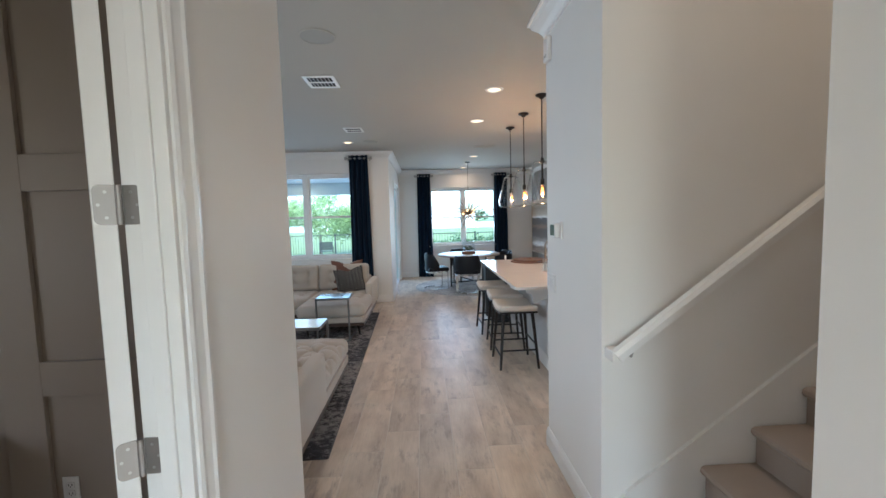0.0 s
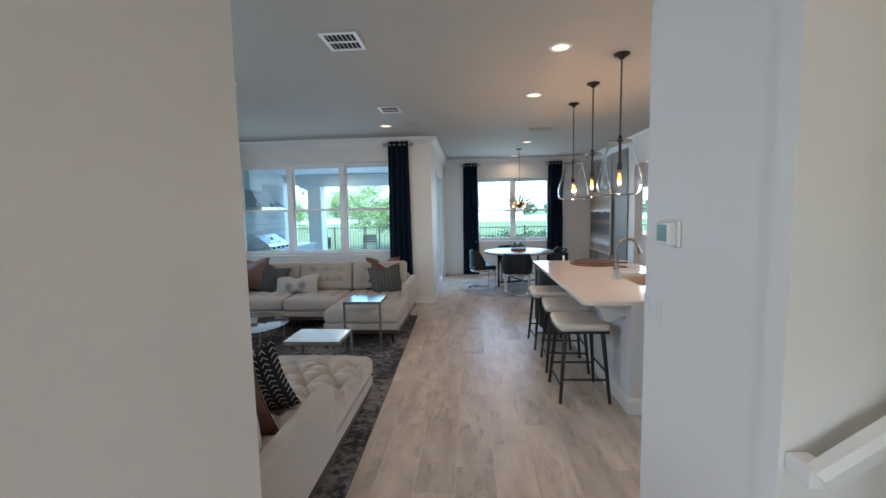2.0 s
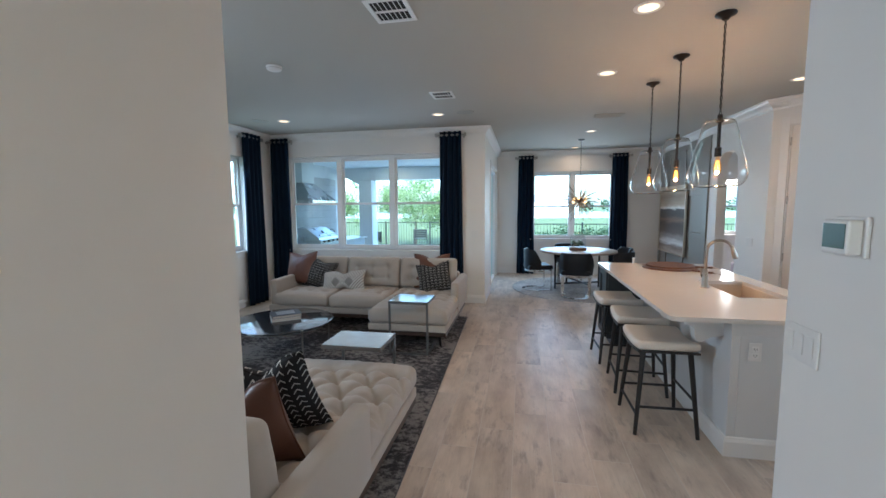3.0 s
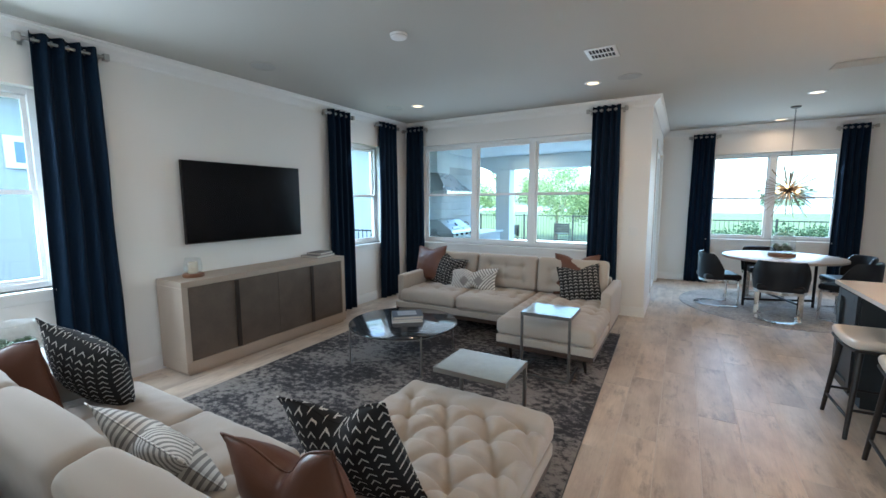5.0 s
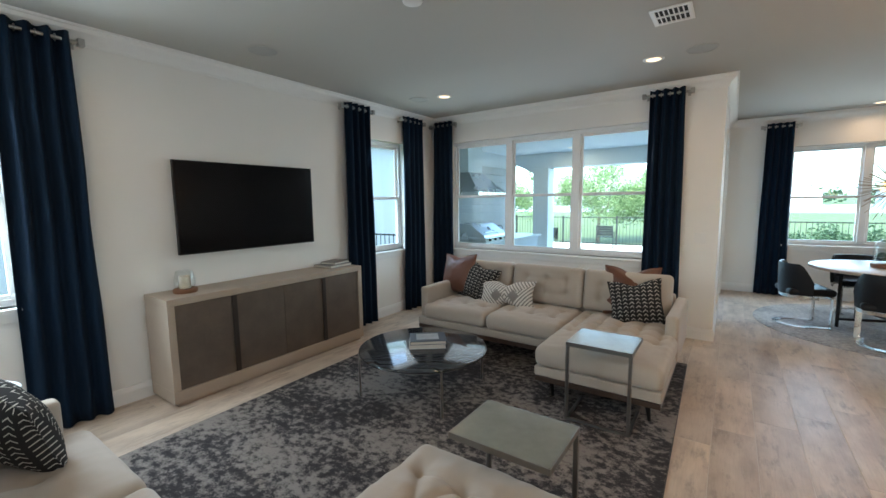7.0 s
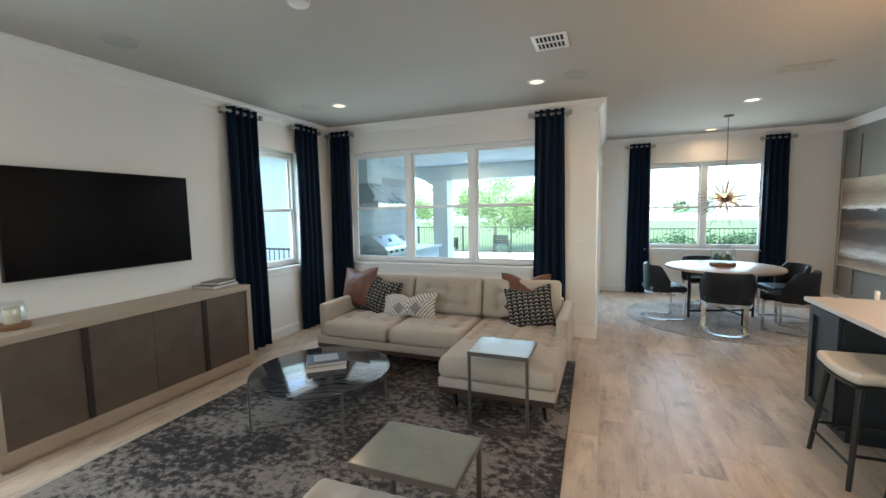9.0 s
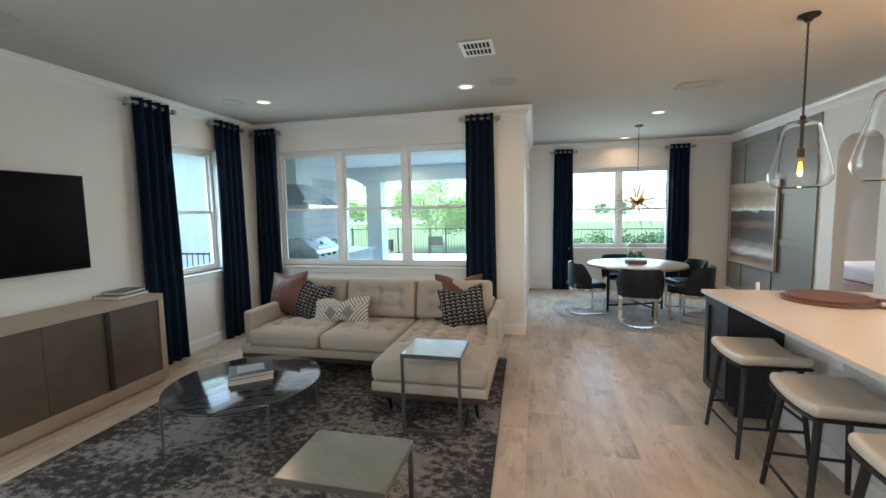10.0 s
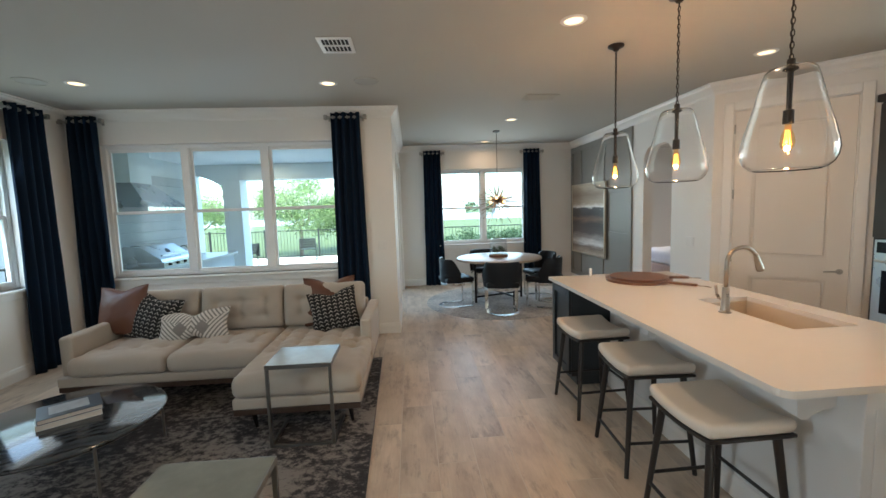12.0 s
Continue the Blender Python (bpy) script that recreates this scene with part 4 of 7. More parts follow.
tube(bm, (U1 - 0.065, -0.004, 0.86), (U1 - 0.065, -0.05, 0.86), 0.01, 0.01, 12)
pipe(bm, [(U1 - 0.065, -0.05, 0.86), (U1 - 0.11, -0.053, 0.866), (U1 - 0.185, -0.05, 0.858)], 0.009, 10)
part("door_handle", bm, M_NICKEL, leaf, "satin nickel lever handle", smooth=True)
for z in (0.25, 0.96, 1.67, 2.38):
    bm = bmesh.new()
    tube(bm, (U0 - 0.002, 0.003, z - 0.05), (U0 - 0.002, 0.003, z + 0.05), 0.008, None, 10)
    part("hinge", bm, M_NICKEL, pdoor, smooth=True)

# arch reveal into the bedroom
ar = tagged(new("arch_trim"), "white plaster arch with rounded upper corners", "arch", kind="structure")
YA0, YA1, ZA = YD + T - 3.57, YD + T - 2.90, 2.42
for ya, s in ((YA0, 1), (YA1, -1)):
    bm = bmesh.new()
    r = 0.22
    pts = [(ya, ZA), (ya + s * r, ZA)] + [(ya + s * (r - r * math.sin(radians(a))), ZA - (r - r * math.cos(radians(a)))) for a in range(10, 91, 10)]
    a = [bm.verts.new((XR + 0.002, y, z)) for y, z in pts]
    b = [bm.verts.new((XR + 0.138, y, z)) for y, z in pts]
    for i in range(len(a)):
        bm.faces.new((a[i], a[(i + 1) % len(a)], b[(i + 1) % len(a)], b[i]))
    bm.faces.new(a)
    bm.faces.new(b[::-1])
    part("arch_corner", bm, M_WALL, ar)

# ---- upholstery ----
def cloth(name, col, weave=900.0, var=0.07, rough=0.92, sheen=0.25):
    return surface(name, col, rough, var=var, scale=4, grain=weave, bump=0.5, dist=0.0012, sheen=sheen, spec=0.2)


M_SOFA = cloth("oatmeal_velvet", (0.44, 0.385, 0.325), 500, 0.06)
M_WALNUT = surface("dark_walnut", (0.055, 0.032, 0.022), 0.4, var=0.25, scale=5, grain=30, stretch=(0.3, 5, 5))
M_CURTAIN = cloth("navy_curtain", (0.004, 0.0145, 0.033), 600, 0.15, 0.9, 0.0)


def rbox(bm, x0, x1, y0, y1, z0, z1, r, step=0.04, push=None, squash=1.0):
    """A rounded box of a fine grid; push(x, y, z, up) may move its points."""
    c0, c1 = Vector((x0 + r, y0 + r, z0 + r)), Vector((x1 - r, y1 - r, z1 - r))

    def rounded(p):
        q = Vector((min(max(p.x, c0.x), c1.x), min(max(p.y, c0.y), c1.y), min(max(p.z, c0.z), c1.z)))
        d = p - q
        if d.length > 1e-9:
            p = q + d.normalized() * r
        return p
    dims = ((x0, x1), (y0, y1), (z0, z1))
    made = {}

    def vert(p):
        key = (round(p.x, 5), round(p.y, 5), round(p.z, 5))
        if key not in made:
            w = rounded(p)
            if push:
                w = push(w)
            made[key] = bm.verts.new(w)
        return made[key]

    def ticks(a, b):
        n = max(2, int(round((b - a - 2 * r) / step)))
        t = [a, a + r * 0.3, a + r * 0.65] + [a + r + (b - a - 2 * r) * i / n for i in range(n + 1)] + [b - r * 0.65, b - r * 0.3, b]
        return t
    for ax in range(3):
        o1, o2 = (ax + 1) % 3, (ax + 2) % 3
        t1, t2 = ticks(*dims[o1]), ticks(*dims[o2])
        for side in (0, 1):
            def at(i, j):
                p = [0, 0, 0]
                p[ax], p[o1], p[o2] = dims[ax][side], t1[i], t2[j]
                return vert(Vector(p))
            for i in range(len(t1) - 1):
                for j in range(len(t2) - 1):
                    q = [at(i, j), at(i + 1, j), at(i + 1, j + 1), at(i, j + 1)]
                    if len(set(q)) == 4:
                        bm.faces.new(q if side else q[::-1])


def seg_dist(x, y, ax, ay, bx, by):
    t = max(0.0, min(1.0, ((x - ax) * (bx - ax) + (y - ay) * (by - ay)) / ((bx - ax) ** 2 + (by - ay) ** 2)))
    return math.hypot(x - ax - t * (bx - ax), y - ay - t * (by - ay))


def tufted(x0, x1, y0, y1, top, buttons, pit, reach, crown=0.02, wrinkle=0.004, seed=0.0, creases=()):
    """Pushes the top of a cushion: crowned, with pulled buttons and soft folds."""
    def push(p):
        if p.z < top - 0.09:
            return p
        k = (p.z - (top - 0.09)) / 0.09
        u, v = (p.x - x0) / (x1 - x0), (p.y - y0) / (y1 - y0)
        z = p.z + crown * k * max(0.0, 16 * u * (1 - u) * v * (1 - v)) ** 0.5
        if buttons:
            d = min(math.hypot(p.x - bx, p.y - by) for bx, by in buttons)
            z -= pit * k * math.exp(-d / (reach * 0.36))
            if creases:
                z -= 0.34 * pit * k * max(math.exp(-(seg_dist(p.x, p.y, *c) / 0.016) ** 2) for c in creases)
        z += wrinkle * k * (noise.noise(Vector((p.x * 9 + seed, p.y * 14, seed))) + 0.5 * noise.noise(Vector((p.x * 30, p.y * 12, seed + 3))))
        return Vector((p.x, p.y, z))
    return push


def tuft_button(parent, at, m=None):
    """A small covered button, lying flat or standing in a back cushion."""
    bm = bmesh.new()
    lathe(bm, [(0.0005, 0.006), (0.008, 0.005), (0.0125, 0.001), (0.013, -0.006)], 12)
    bm.transform((m or Matrix()) @ Matrix.Translation(at))
    part("button", bm, M_SOFA, parent, smooth="all")


def sofa(name_label, back, sgn, XA, XB, chaise_to, deep):
    """A sofa with a chaise at its XB end. back: the y of its back; sgn: the way it faces."""
    Y = lambda v: back + sgn * v
    yy = lambda a, b: (min(Y(a), Y(b)), max(Y(a), Y(b)))
    so = thing("sectional_sofa", name_label, "sofa", None, "facing sofas")
    xc = XB - 0.94
    front = 1.08
    rb = 0.015
    bm = bmesh.new()
    rbox(bm, XA + 0.012, xc + 0.02, *yy(0.06, front - 0.03), 0.205, 0.285, rb, 0.2)
    rbox(bm, xc, XB - 0.012, *yy(0.06, chaise_to - 0.02), 0.206, 0.286, rb, 0.2)
    part("base_frame", bm, M_SOFA, so, smooth=True)
    bm = bmesh.new()
    box(bm, XA + 0.018, xc + 0.02, *yy(0.1, front - 0.036), 0.160, 0.204, bevel=0.004)
    box(bm, xc + 0.006, XB - 0.018, *yy(0.1, chaise_to - 0.026), 0.161, 0.203, bevel=0.004)
    part("plinth", bm, M_WALNUT, so, "dark walnut base rail")
    for lx, lv in ((XA + 0.12, 0.2), (XA + 0.12, front - 0.15), (xc - 0.1, front - 0.15), (xc + 0.1, chaise_to - 0.14), (XB - 0.12, chaise_to - 0.14), (XB - 0.12, 0.2)):
        bm = bmesh.new()
        tube(bm, (lx, Y(lv), 0.165), (lx + (0.02 if lx > xc else -0.0), Y(lv), 0.0125), 0.022, 0.012, 10)
        part("leg", bm, M_BLACKMETAL, so)
    for x0, x1, vend in ((XA, XA + 0.105, 0.98), (XB - 0.105, XB, 1.01 if deep else 0.86)):
        bm = bmesh.new()
        rbox(bm, x0, x1, *yy(0.0, vend), 0.215, 0.625, 0.03, 0.12)
        part("arm", bm, M_SOFA, so, smooth=True)
    bm = bmesh.new()
    rbox(bm, XA + 0.106, XB - 0.106, *yy(0.0, 0.13), 0.215, 0.66, 0.03, 0.15)
    part("back_frame", bm, M_SOFA, so, smooth=True)
    xm = (XA + 0.105 + xc) / 2
    for i, (x0, x1) in enumerate(((XA + 0.108, xm - 0.003), (xm + 0.003, xc - 0.003))):
        bs = [(x0 + (x1 - x0) * f, Y(w)) for f in (0.2, 0.5, 0.8) for w in (0.52, 0.80)]
        y0, y1 = yy(0.30, front)
        bm = bmesh.new()
        rbox(bm, x0, x1, y0, y1, 0.287, 0.445, 0.055, 0.020, tufted(x0, x1, y0, y1, 0.445, bs, 0.05, 0.13, 0.03, 0.008, i + back, [(bx, Y(0.52), bx, Y(0.80)) for bx in sorted({q[0] for q in bs})]))
        part("seat_cushion", bm, M_SOFA, so, smooth="all")
        for bx, by in bs:
            tuft_button(so, (bx, by, 0.445 + 0.024 - 0.05))
    y0, y1 = yy(0.30, chaise_to)
    bs = []
    if deep:
        for r in range(7):
            for c in range(5):
                bs.append((xc + 0.12 + 0.235 * (c + 0.5 * (r % 2)) - 0.0, Y(chaise_to - 0.20 - 0.20 * r)))
        push = tufted(xc, XB, y0, y1, 0.45, bs, 0.075, 0.15, 0.05, 0.009, 2.0, [(a[0], a[1], b[0], b[1]) for i, a in enumerate(bs) for b in bs[:i] if 0.1 < math.hypot(a[0] - b[0], a[1] - b[1]) < 0.236])
    else:
        for r in range(5):
            for c in range(5):
                bs.append((xc + 0.12 + 0.175 * c, Y(0.45 + 0.17 * r)))
        push = tufted(xc, XB, y0, y1, 0.45, bs, 0.055, 0.10, 0.035, 0.007, 5.0, [(a[0], a[1], b[0], b[1]) for i, a in enumerate(bs) for b in bs[:i] if math.hypot(a[0] - b[0], a[1] - b[1]) < 0.18])
    bm = bmesh.new()
    rbox(bm, xc, XB - 0.004, y0, y1, 0.288, 0.45, 0.058, 0.015 if deep else 0.022, push)
    part("chaise_cushion", bm, M_SOFA, so, "deeply button-tufted chaise cushion" if deep else "button-tufted chaise cushion", smooth="all")
    for bx, by in bs:
        if xc + 0.05 < bx < XB - 0.05 and y0 + 0.05 < by < y1 - 0.05:
            bm = bmesh.new()
            lathe(bm, [(0.0005, 0.005), (0.008, 0.004), (0.0125, 0.0), (0.013, -0.006)], 12)
            z = push(Vector((bx, by, 0.45))).z
            bmesh.ops.translate(bm, verts=bm.verts, vec=(bx, by, z + 0.001))
            part("button", bm, M_SOFA, so, smooth="all")
    xs = (XA + 0.108, xm - 0.02, xc - 0.003, XB - 0.108)
    for i in range(3):
        x0, x1 = xs[i] + 0.004, xs[i + 1] - 0.004
        hgt = 0.43
        bs = [(x0 + (x1 - x0) * f, w) for f in (0.22, 0.5, 0.78) for w in (-0.09, 0.07)]
        lines = [(a, -0.09, a, 0.07) for a, b in bs[::2]] + [(bs[0][0], w, bs[-1][0], w) for w in (-0.09, 0.07)]
        bm = bmesh.new()

        def push2(p, x0=x0, x1=x1, bs=bs, lines=lines):
            u, v = (p.x - x0) / (x1 - x0), (p.y + hgt / 2) / hgt
            z = p.z
            if z > 0.06:
                z += 0.045 * max(0.0, 16 * u * (1 - u) * v * (1 - v)) ** 0.5
                d = min(math.hypot(p.x - a, p.y - b) for a, b in bs)
                z -= 0.06 * math.exp(-d / 0.035) + 0.016 * max(math.exp(-(seg_dist(p.x, p.y, *c) / 0.014) ** 2) for c in lines)
            return Vector((p.x, p.y, z + 0.004 * noise.noise(Vector((p.x * 8, p.y * 8, i * 3.1)))))
        rbox(bm, x0, x1, -hgt / 2, hgt / 2, 0.0, 0.155, 0.05, 0.020, push2)
        turn = Matrix(((1, 0, 0, 0), (0, 0, sgn, 0), (0, 1, 0, 0), (0, 0, 0, 1)))
        lean = pose(0, Y(0.225), 0.655, 10 * sgn, 0, 0)
        bm.transform(lean @ turn)
        part("back_cushion", bm, M_SOFA, so, smooth="all")
        for a, b in bs:
            tuft_button(so, (a, b, 0.155 + 0.044 - 0.072), lean @ turn)
    return so


sofa("oatmeal upholstered sectional sofa below the wide patio window", 7.33, -1, -3.10, -0.45, 1.70, False)
sofa("oatmeal upholstered sectional sofa with tufted chaise, back to the wall", 2.14, 1, -3.01, -0.387, 1.98, True)


# ---- cushions ----
def mudcloth():
    m, nt, b = node_mat("mudcloth")
    sep = nt.nodes.new("ShaderNodeSeparateXYZ")
    co = nt.nodes.new("ShaderNodeTexCoord").outputs["Object"]
    wob = noise_of(nt, co, 14, 2)
    nt.links.new(co, sep.inputs[0])
    x = math_of(nt, "ADD", math_of(nt, "MULTIPLY", sep.outputs[0], 18.0), math_of(nt, "MULTIPLY", wob, 0.25))
    z = math_of(nt, "ADD", math_of(nt, "MULTIPLY", sep.outputs[2], 27.0), math_of(nt, "MULTIPLY", wob, 0.5))
    fx = math_of(nt, "ABSOLUTE", math_of(nt, "SUBTRACT", math_of(nt, "FRACT", x), 0.5))
    row = math_of(nt, "FRACT", math_of(nt, "ADD", z, math_of(nt, "MULTIPLY", fx, 1.5)))
    stroke = math_of(nt, "LESS_THAN", row, 0.19)
    inside = math_of(nt, "LESS_THAN", fx, 0.34)
    on = math_of(nt, "MULTIPLY", stroke, inside)
    c = mix(nt, on, (0.011, 0.011, 0.012), (0.55, 0.52, 0.47))
    nt.links.new(c, b.inputs["Base Color"])
    b.inputs["Roughness"].default_value = 0.9
    bump_of(nt, b, noise_of(nt, co, 700, 2), 0.4, 0.001)
    return m


def striped_cloth():
    m, nt, b = node_mat("geometric_linen")
    sep = nt.nodes.new("ShaderNodeSeparateXYZ")
    co = nt.nodes.new("ShaderNodeTexCoord").outputs["Object"]
    nt.links.new(co, sep.inputs[0])
    ax = math_of(nt, "ABSOLUTE", sep.outputs[0])
    az = sep.outputs[2]
    s1 = math_of(nt, "FRACT", math_of(nt, "MULTIPLY", math_of(nt, "ADD", ax, math_of(nt, "MULTIPLY", az, 0.8)), 25.0))
    s2 = math_of(nt, "FRACT", math_of(nt, "MULTIPLY", math_of(nt, "SUBTRACT", ax, math_of(nt, "MULTIPLY", az, 0.9)), 25.0))
    pick = math_of(nt, "GREATER_THAN", math_of(nt, "SUBTRACT", az, math_of(nt, "MULTIPLY", ax, 0.55)), -0.06)
    solid = math_of(nt, "LESS_THAN", math_of(nt, "ADD", math_of(nt, "ABSOLUTE", math_of(nt, "SUBTRACT", ax, 0.10)), math_of(nt, "ABSOLUTE", math_of(nt, "ADD", az, 0.03))), 0.07)
    a = math_of(nt, "MULTIPLY", math_of(nt, "GREATER_THAN", s1, 0.55), pick)
    bb = math_of(nt, "MULTIPLY", math_of(nt, "GREATER_THAN", s2, 0.55), math_of(nt, "SUBTRACT", 1.0, pick))
    on = math_of(nt, "MAXIMUM", math_of(nt, "MAXIMUM", a, bb), solid)
    c = mix(nt, on, (0.66, 0.63, 0.58), (0.25, 0.235, 0.22))
    nt.links.new(c, b.inputs["Base Color"])
    b.inputs["Roughness"].default_value = 0.9
    bump_of(nt, b, noise_of(nt, co, 500, 2), 0.4, 0.001)
    return m


M_MUD = mudcloth()
M_GEO = striped_cloth()
M_LEATHER = surface("brown_leather", (0.13, 0.052, 0.030), 0.38, var=0.25, scale=7, grain=160, bump=0.35, dist=0.0015)
M_RUST = surface("rust_leather", (0.15, 0.060, 0.035), 0.45, var=0.22, scale=6, grain=170, bump=0.35, dist=0.0015)


def pillow(name, label, material, w, h, t, m, chop=0.0, seed=0, pinch=0.0):
    """A stuffed cushion with pointed corners, a seam and a dent in its top edge."""
    ob = tagged(new(name), label, "cushion", "scatter cushions")
    ob.matrix_basis = m
    n = 26
    bm = bmesh.new()
    sides = []
    for s in (-1, 1):
        g = []
        for i in range(n + 1):
            row = []
            for j in range(n + 1):
                u, v = 2 * i / n - 1, 2 * j / n - 1
                bow = 1 - 0.10 * (1 - abs(v) ** 1.5) * abs(u) ** 6
                bow2 = 1 - 0.10 * (1 - abs(u) ** 1.5) * abs(v) ** 6
                x, z = u * w / 2 * bow, v * h / 2 * bow2
                z -= chop * math.exp(-(u / 0.38) ** 2) * max(0, v + 0.2) / 1.2
                z *= 1 - pinch * math.exp(-(u / 0.22) ** 2)
                d = 0.58 * t * max(0.0, (1 - abs(u) ** 2.2) * (1 - abs(v) ** 2.2)) ** 0.72
                d *= 1 - 0.35 * pinch * math.exp(-(u / 0.2) ** 2)
                d += (0.008 * noise.noise(Vector((u * 2.2 + seed, v * 2.2, s))) + 0.004 * noise.noise(Vector((u * 6 + seed, v * 6, s)))) * (1 - max(abs(u), abs(v)) ** 4)
                row.append(Vector((x, s * d, z)))
            g.append(row)
        sides.append(g)
    ring = {}
    for k, g in enumerate(sides):
        vs = {}
        for i in range(n + 1):
            for j in range(n + 1):
                edge = i in (0, n) or j in (0, n)
                if edge and (i, j) in ring:
                    vs[i, j] = ring[i, j]
                else:
                    vs[i, j] = bm.verts.new(g[i][j])
                    if edge:
                        ring[i, j] = vs[i, j]
        for i in range(n):
            for j in range(n):
                bm.faces.new([vs[i, j], vs[i + 1, j], vs[i + 1, j + 1], vs[i, j + 1]])
    pc_ = part("cover", bm, material, ob, smooth="all")
    bm = bmesh.new()
    keys = [(i, 0) for i in range(n)] + [(n, j) for j in range(n)] + [(i, n) for i in range(n, 0, -1)] + [(0, j) for j in range(n, 0, -1)]
    pipe(bm, [sides[0][i][j] for i, j in keys], 0.004, 6, closed=True)
    part("seam", bm, material, ob, smooth="all")
    return ob


pillow("throw_pillow", "rust brown leather cushion in the sofa corner", M_RUST, 0.56, 0.50, 0.17, pose(-2.94, 6.93, 0.71, -16, -4, -14), 0.03, 1)
pillow("throw_pillow", "black cushion with white chevron strokes against rust leather", M_MUD, 0.50, 0.46, 0.17, pose(-2.60, 6.86, 0.635, -18, 12, -12), 0.03, 2)
pillow("lumbar_pillow", "cream lumbar cushion with grey geometric stripes", M_GEO, 0.66, 0.31, 0.14, pose(-2.18, 6.76, 0.565, -24, -3, 4), 0.0, 3, 0.32)
pillow("throw_pillow", "brown leather cushion leaning in the chaise corner", M_LEATHER, 0.52, 0.50, 0.17, pose(-0.92, 7.0, 0.70, -12, 0, 8), 0.05, 4)
pillow("throw_pillow", "black cushion with white chevron strokes on the chaise", M_MUD, 0.48, 0.44, 0.17, pose(-0.85, 6.84, 0.625, -20, -8, 10), 0.04, 5)
pillow("throw_pillow", "brown leather cushion leaning on the near sofa arm", M_LEATHER, 0.50, 0.50, 0.17, pose(-2.82, 2.60, 0.68, 14, 0, 30), 0.04, 6)
pillow("throw_pillow", "black cushion with white chevron strokes beside brown leather", M_MUD, 0.53, 0.52, 0.20, pose(-2.68, 2.90, 0.675, 24, 18, 20), 0.0, 7)
pillow("lumbar_pillow", "cream lumbar cushion with grey stripes lying on the seat", M_GEO, 0.70, 0.37, 0.15, pose(-1.70, 2.78, 0.565, 36, 4, 2), 0.0, 8, 0.2)
pillow("throw_pillow", "tan brown leather cushion dented along its top", M_LEATHER, 0.48, 0.48, 0.19, pose(-0.87, 2.80, 0.645, 16, -8, 4), 0.10, 9)
pillow("throw_pillow", "black cushion with white chevrons dented along its top", M_MUD, 0.52, 0.50, 0.17, pose(-0.90, 3.08, 0.65, 20, -10, 3), 0.09, 10)


# ---- rug ----
def rug_mat(name, dark, mid, light, scale=1.6):
    m, nt, b = node_mat(name)
    co = nt.nodes.new("ShaderNodeTexCoord").outputs["Object"]
    big = noise_of(nt, co, scale, 3, 0.5)
    patch = noise_of(nt, co, scale * 10.5, 10, 0.74, (1.0, 1.25, 1))
    fine = noise_of(nt, co, 260, 2, 0.6)
    f = math_of(nt, "ADD", math_of(nt, "MULTIPLY", big, 0.55), math_of(nt, "MULTIPLY", patch, 0.95))
    c = ramp(nt, f, [(0.61, dark), (0.715, scaled(dark, 2.0)), (0.75, mid), (0.83, light)])
    c = mix(nt, math_of(nt, "MULTIPLY", fine, 0.4), c, dark)
    nt.links.new(c, b.inputs["Base Color"])
    b.inputs["Roughness"].default_value = 0.95
    bump_of(nt, b, fine, 0.9, 0.004)
    return m


M_RUG = rug_mat("distressed_rug", (0.023, 0.021, 0.023), (0.145, 0.13, 0.122), (0.32, 0.29, 0.265))
rug = tagged(new("area_rug"), "large charcoal and pale grey distressed area rug", "rug")
rug.matrix_basis = pose(-0.375, 5.0, 0, 0, 0, 1.5) @ pose(0.375, -5.0, 0)
bm = bmesh.new()
rbox(bm, -3.32, -0.365, 2.75, 7.12, 0.0, 0.012, 0.005, 0.25)
part("weave", bm, M_RUG, rug)
bm = boxes((-3.325, -3.3205, 2.75, 7.12, 0.0, 0.009), (-0.3645, -0.360, 2.75, 7.12, 0, 0.009), (-3.32, -0.365, 2.745, 2.7495, 0, 0.009), (-3.32, -0.365, 7.1205, 7.125, 0, 0.009))
part("binding", bm, cloth("rug_binding", (0.05, 0.047, 0.05)), rug)

# ---- coffee table ----
def marble():
    m, nt, b = node_mat("black_marble")
    co = nt.nodes.new("ShaderNodeTexCoord").outputs["Object"]
    sep = nt.nodes.new("ShaderNodeSeparateXYZ")
    nt.links.new(co, sep.inputs[0])
    across = math_of(nt, "SUBTRACT", math_of(nt, "MULTIPLY", sep.outputs[1], 0.80), math_of(nt, "MULTIPLY", sep.outputs[0], 0.60))
    bend = math_of(nt, "ADD", math_of(nt, "MULTIPLY", noise_of(nt, co, 2.0, 4, 0.55), 3.2), math_of(nt, "MULTIPLY", noise_of(nt, co, 14.0, 4, 0.6), 0.35))
    vein = math_of(nt, "ABSOLUTE", math_of(nt, "SUBTRACT", math_of(nt, "FRACT", math_of(nt, "ADD", math_of(nt, "MULTIPLY", across, 9.0), bend)), 0.5))
    c = ramp(nt, vein, [(0.0, (0.008, 0.009, 0.010)), (0.07, (0.012, 0.013, 0.015)), (0.16, (0.052, 0.056, 0.062)), (0.5, (0.028, 0.031, 0.036))])
    nt.links.new(c, b.inputs["Base Color"])
    b.inputs["Roughness"].default_value = 0.09
    return m


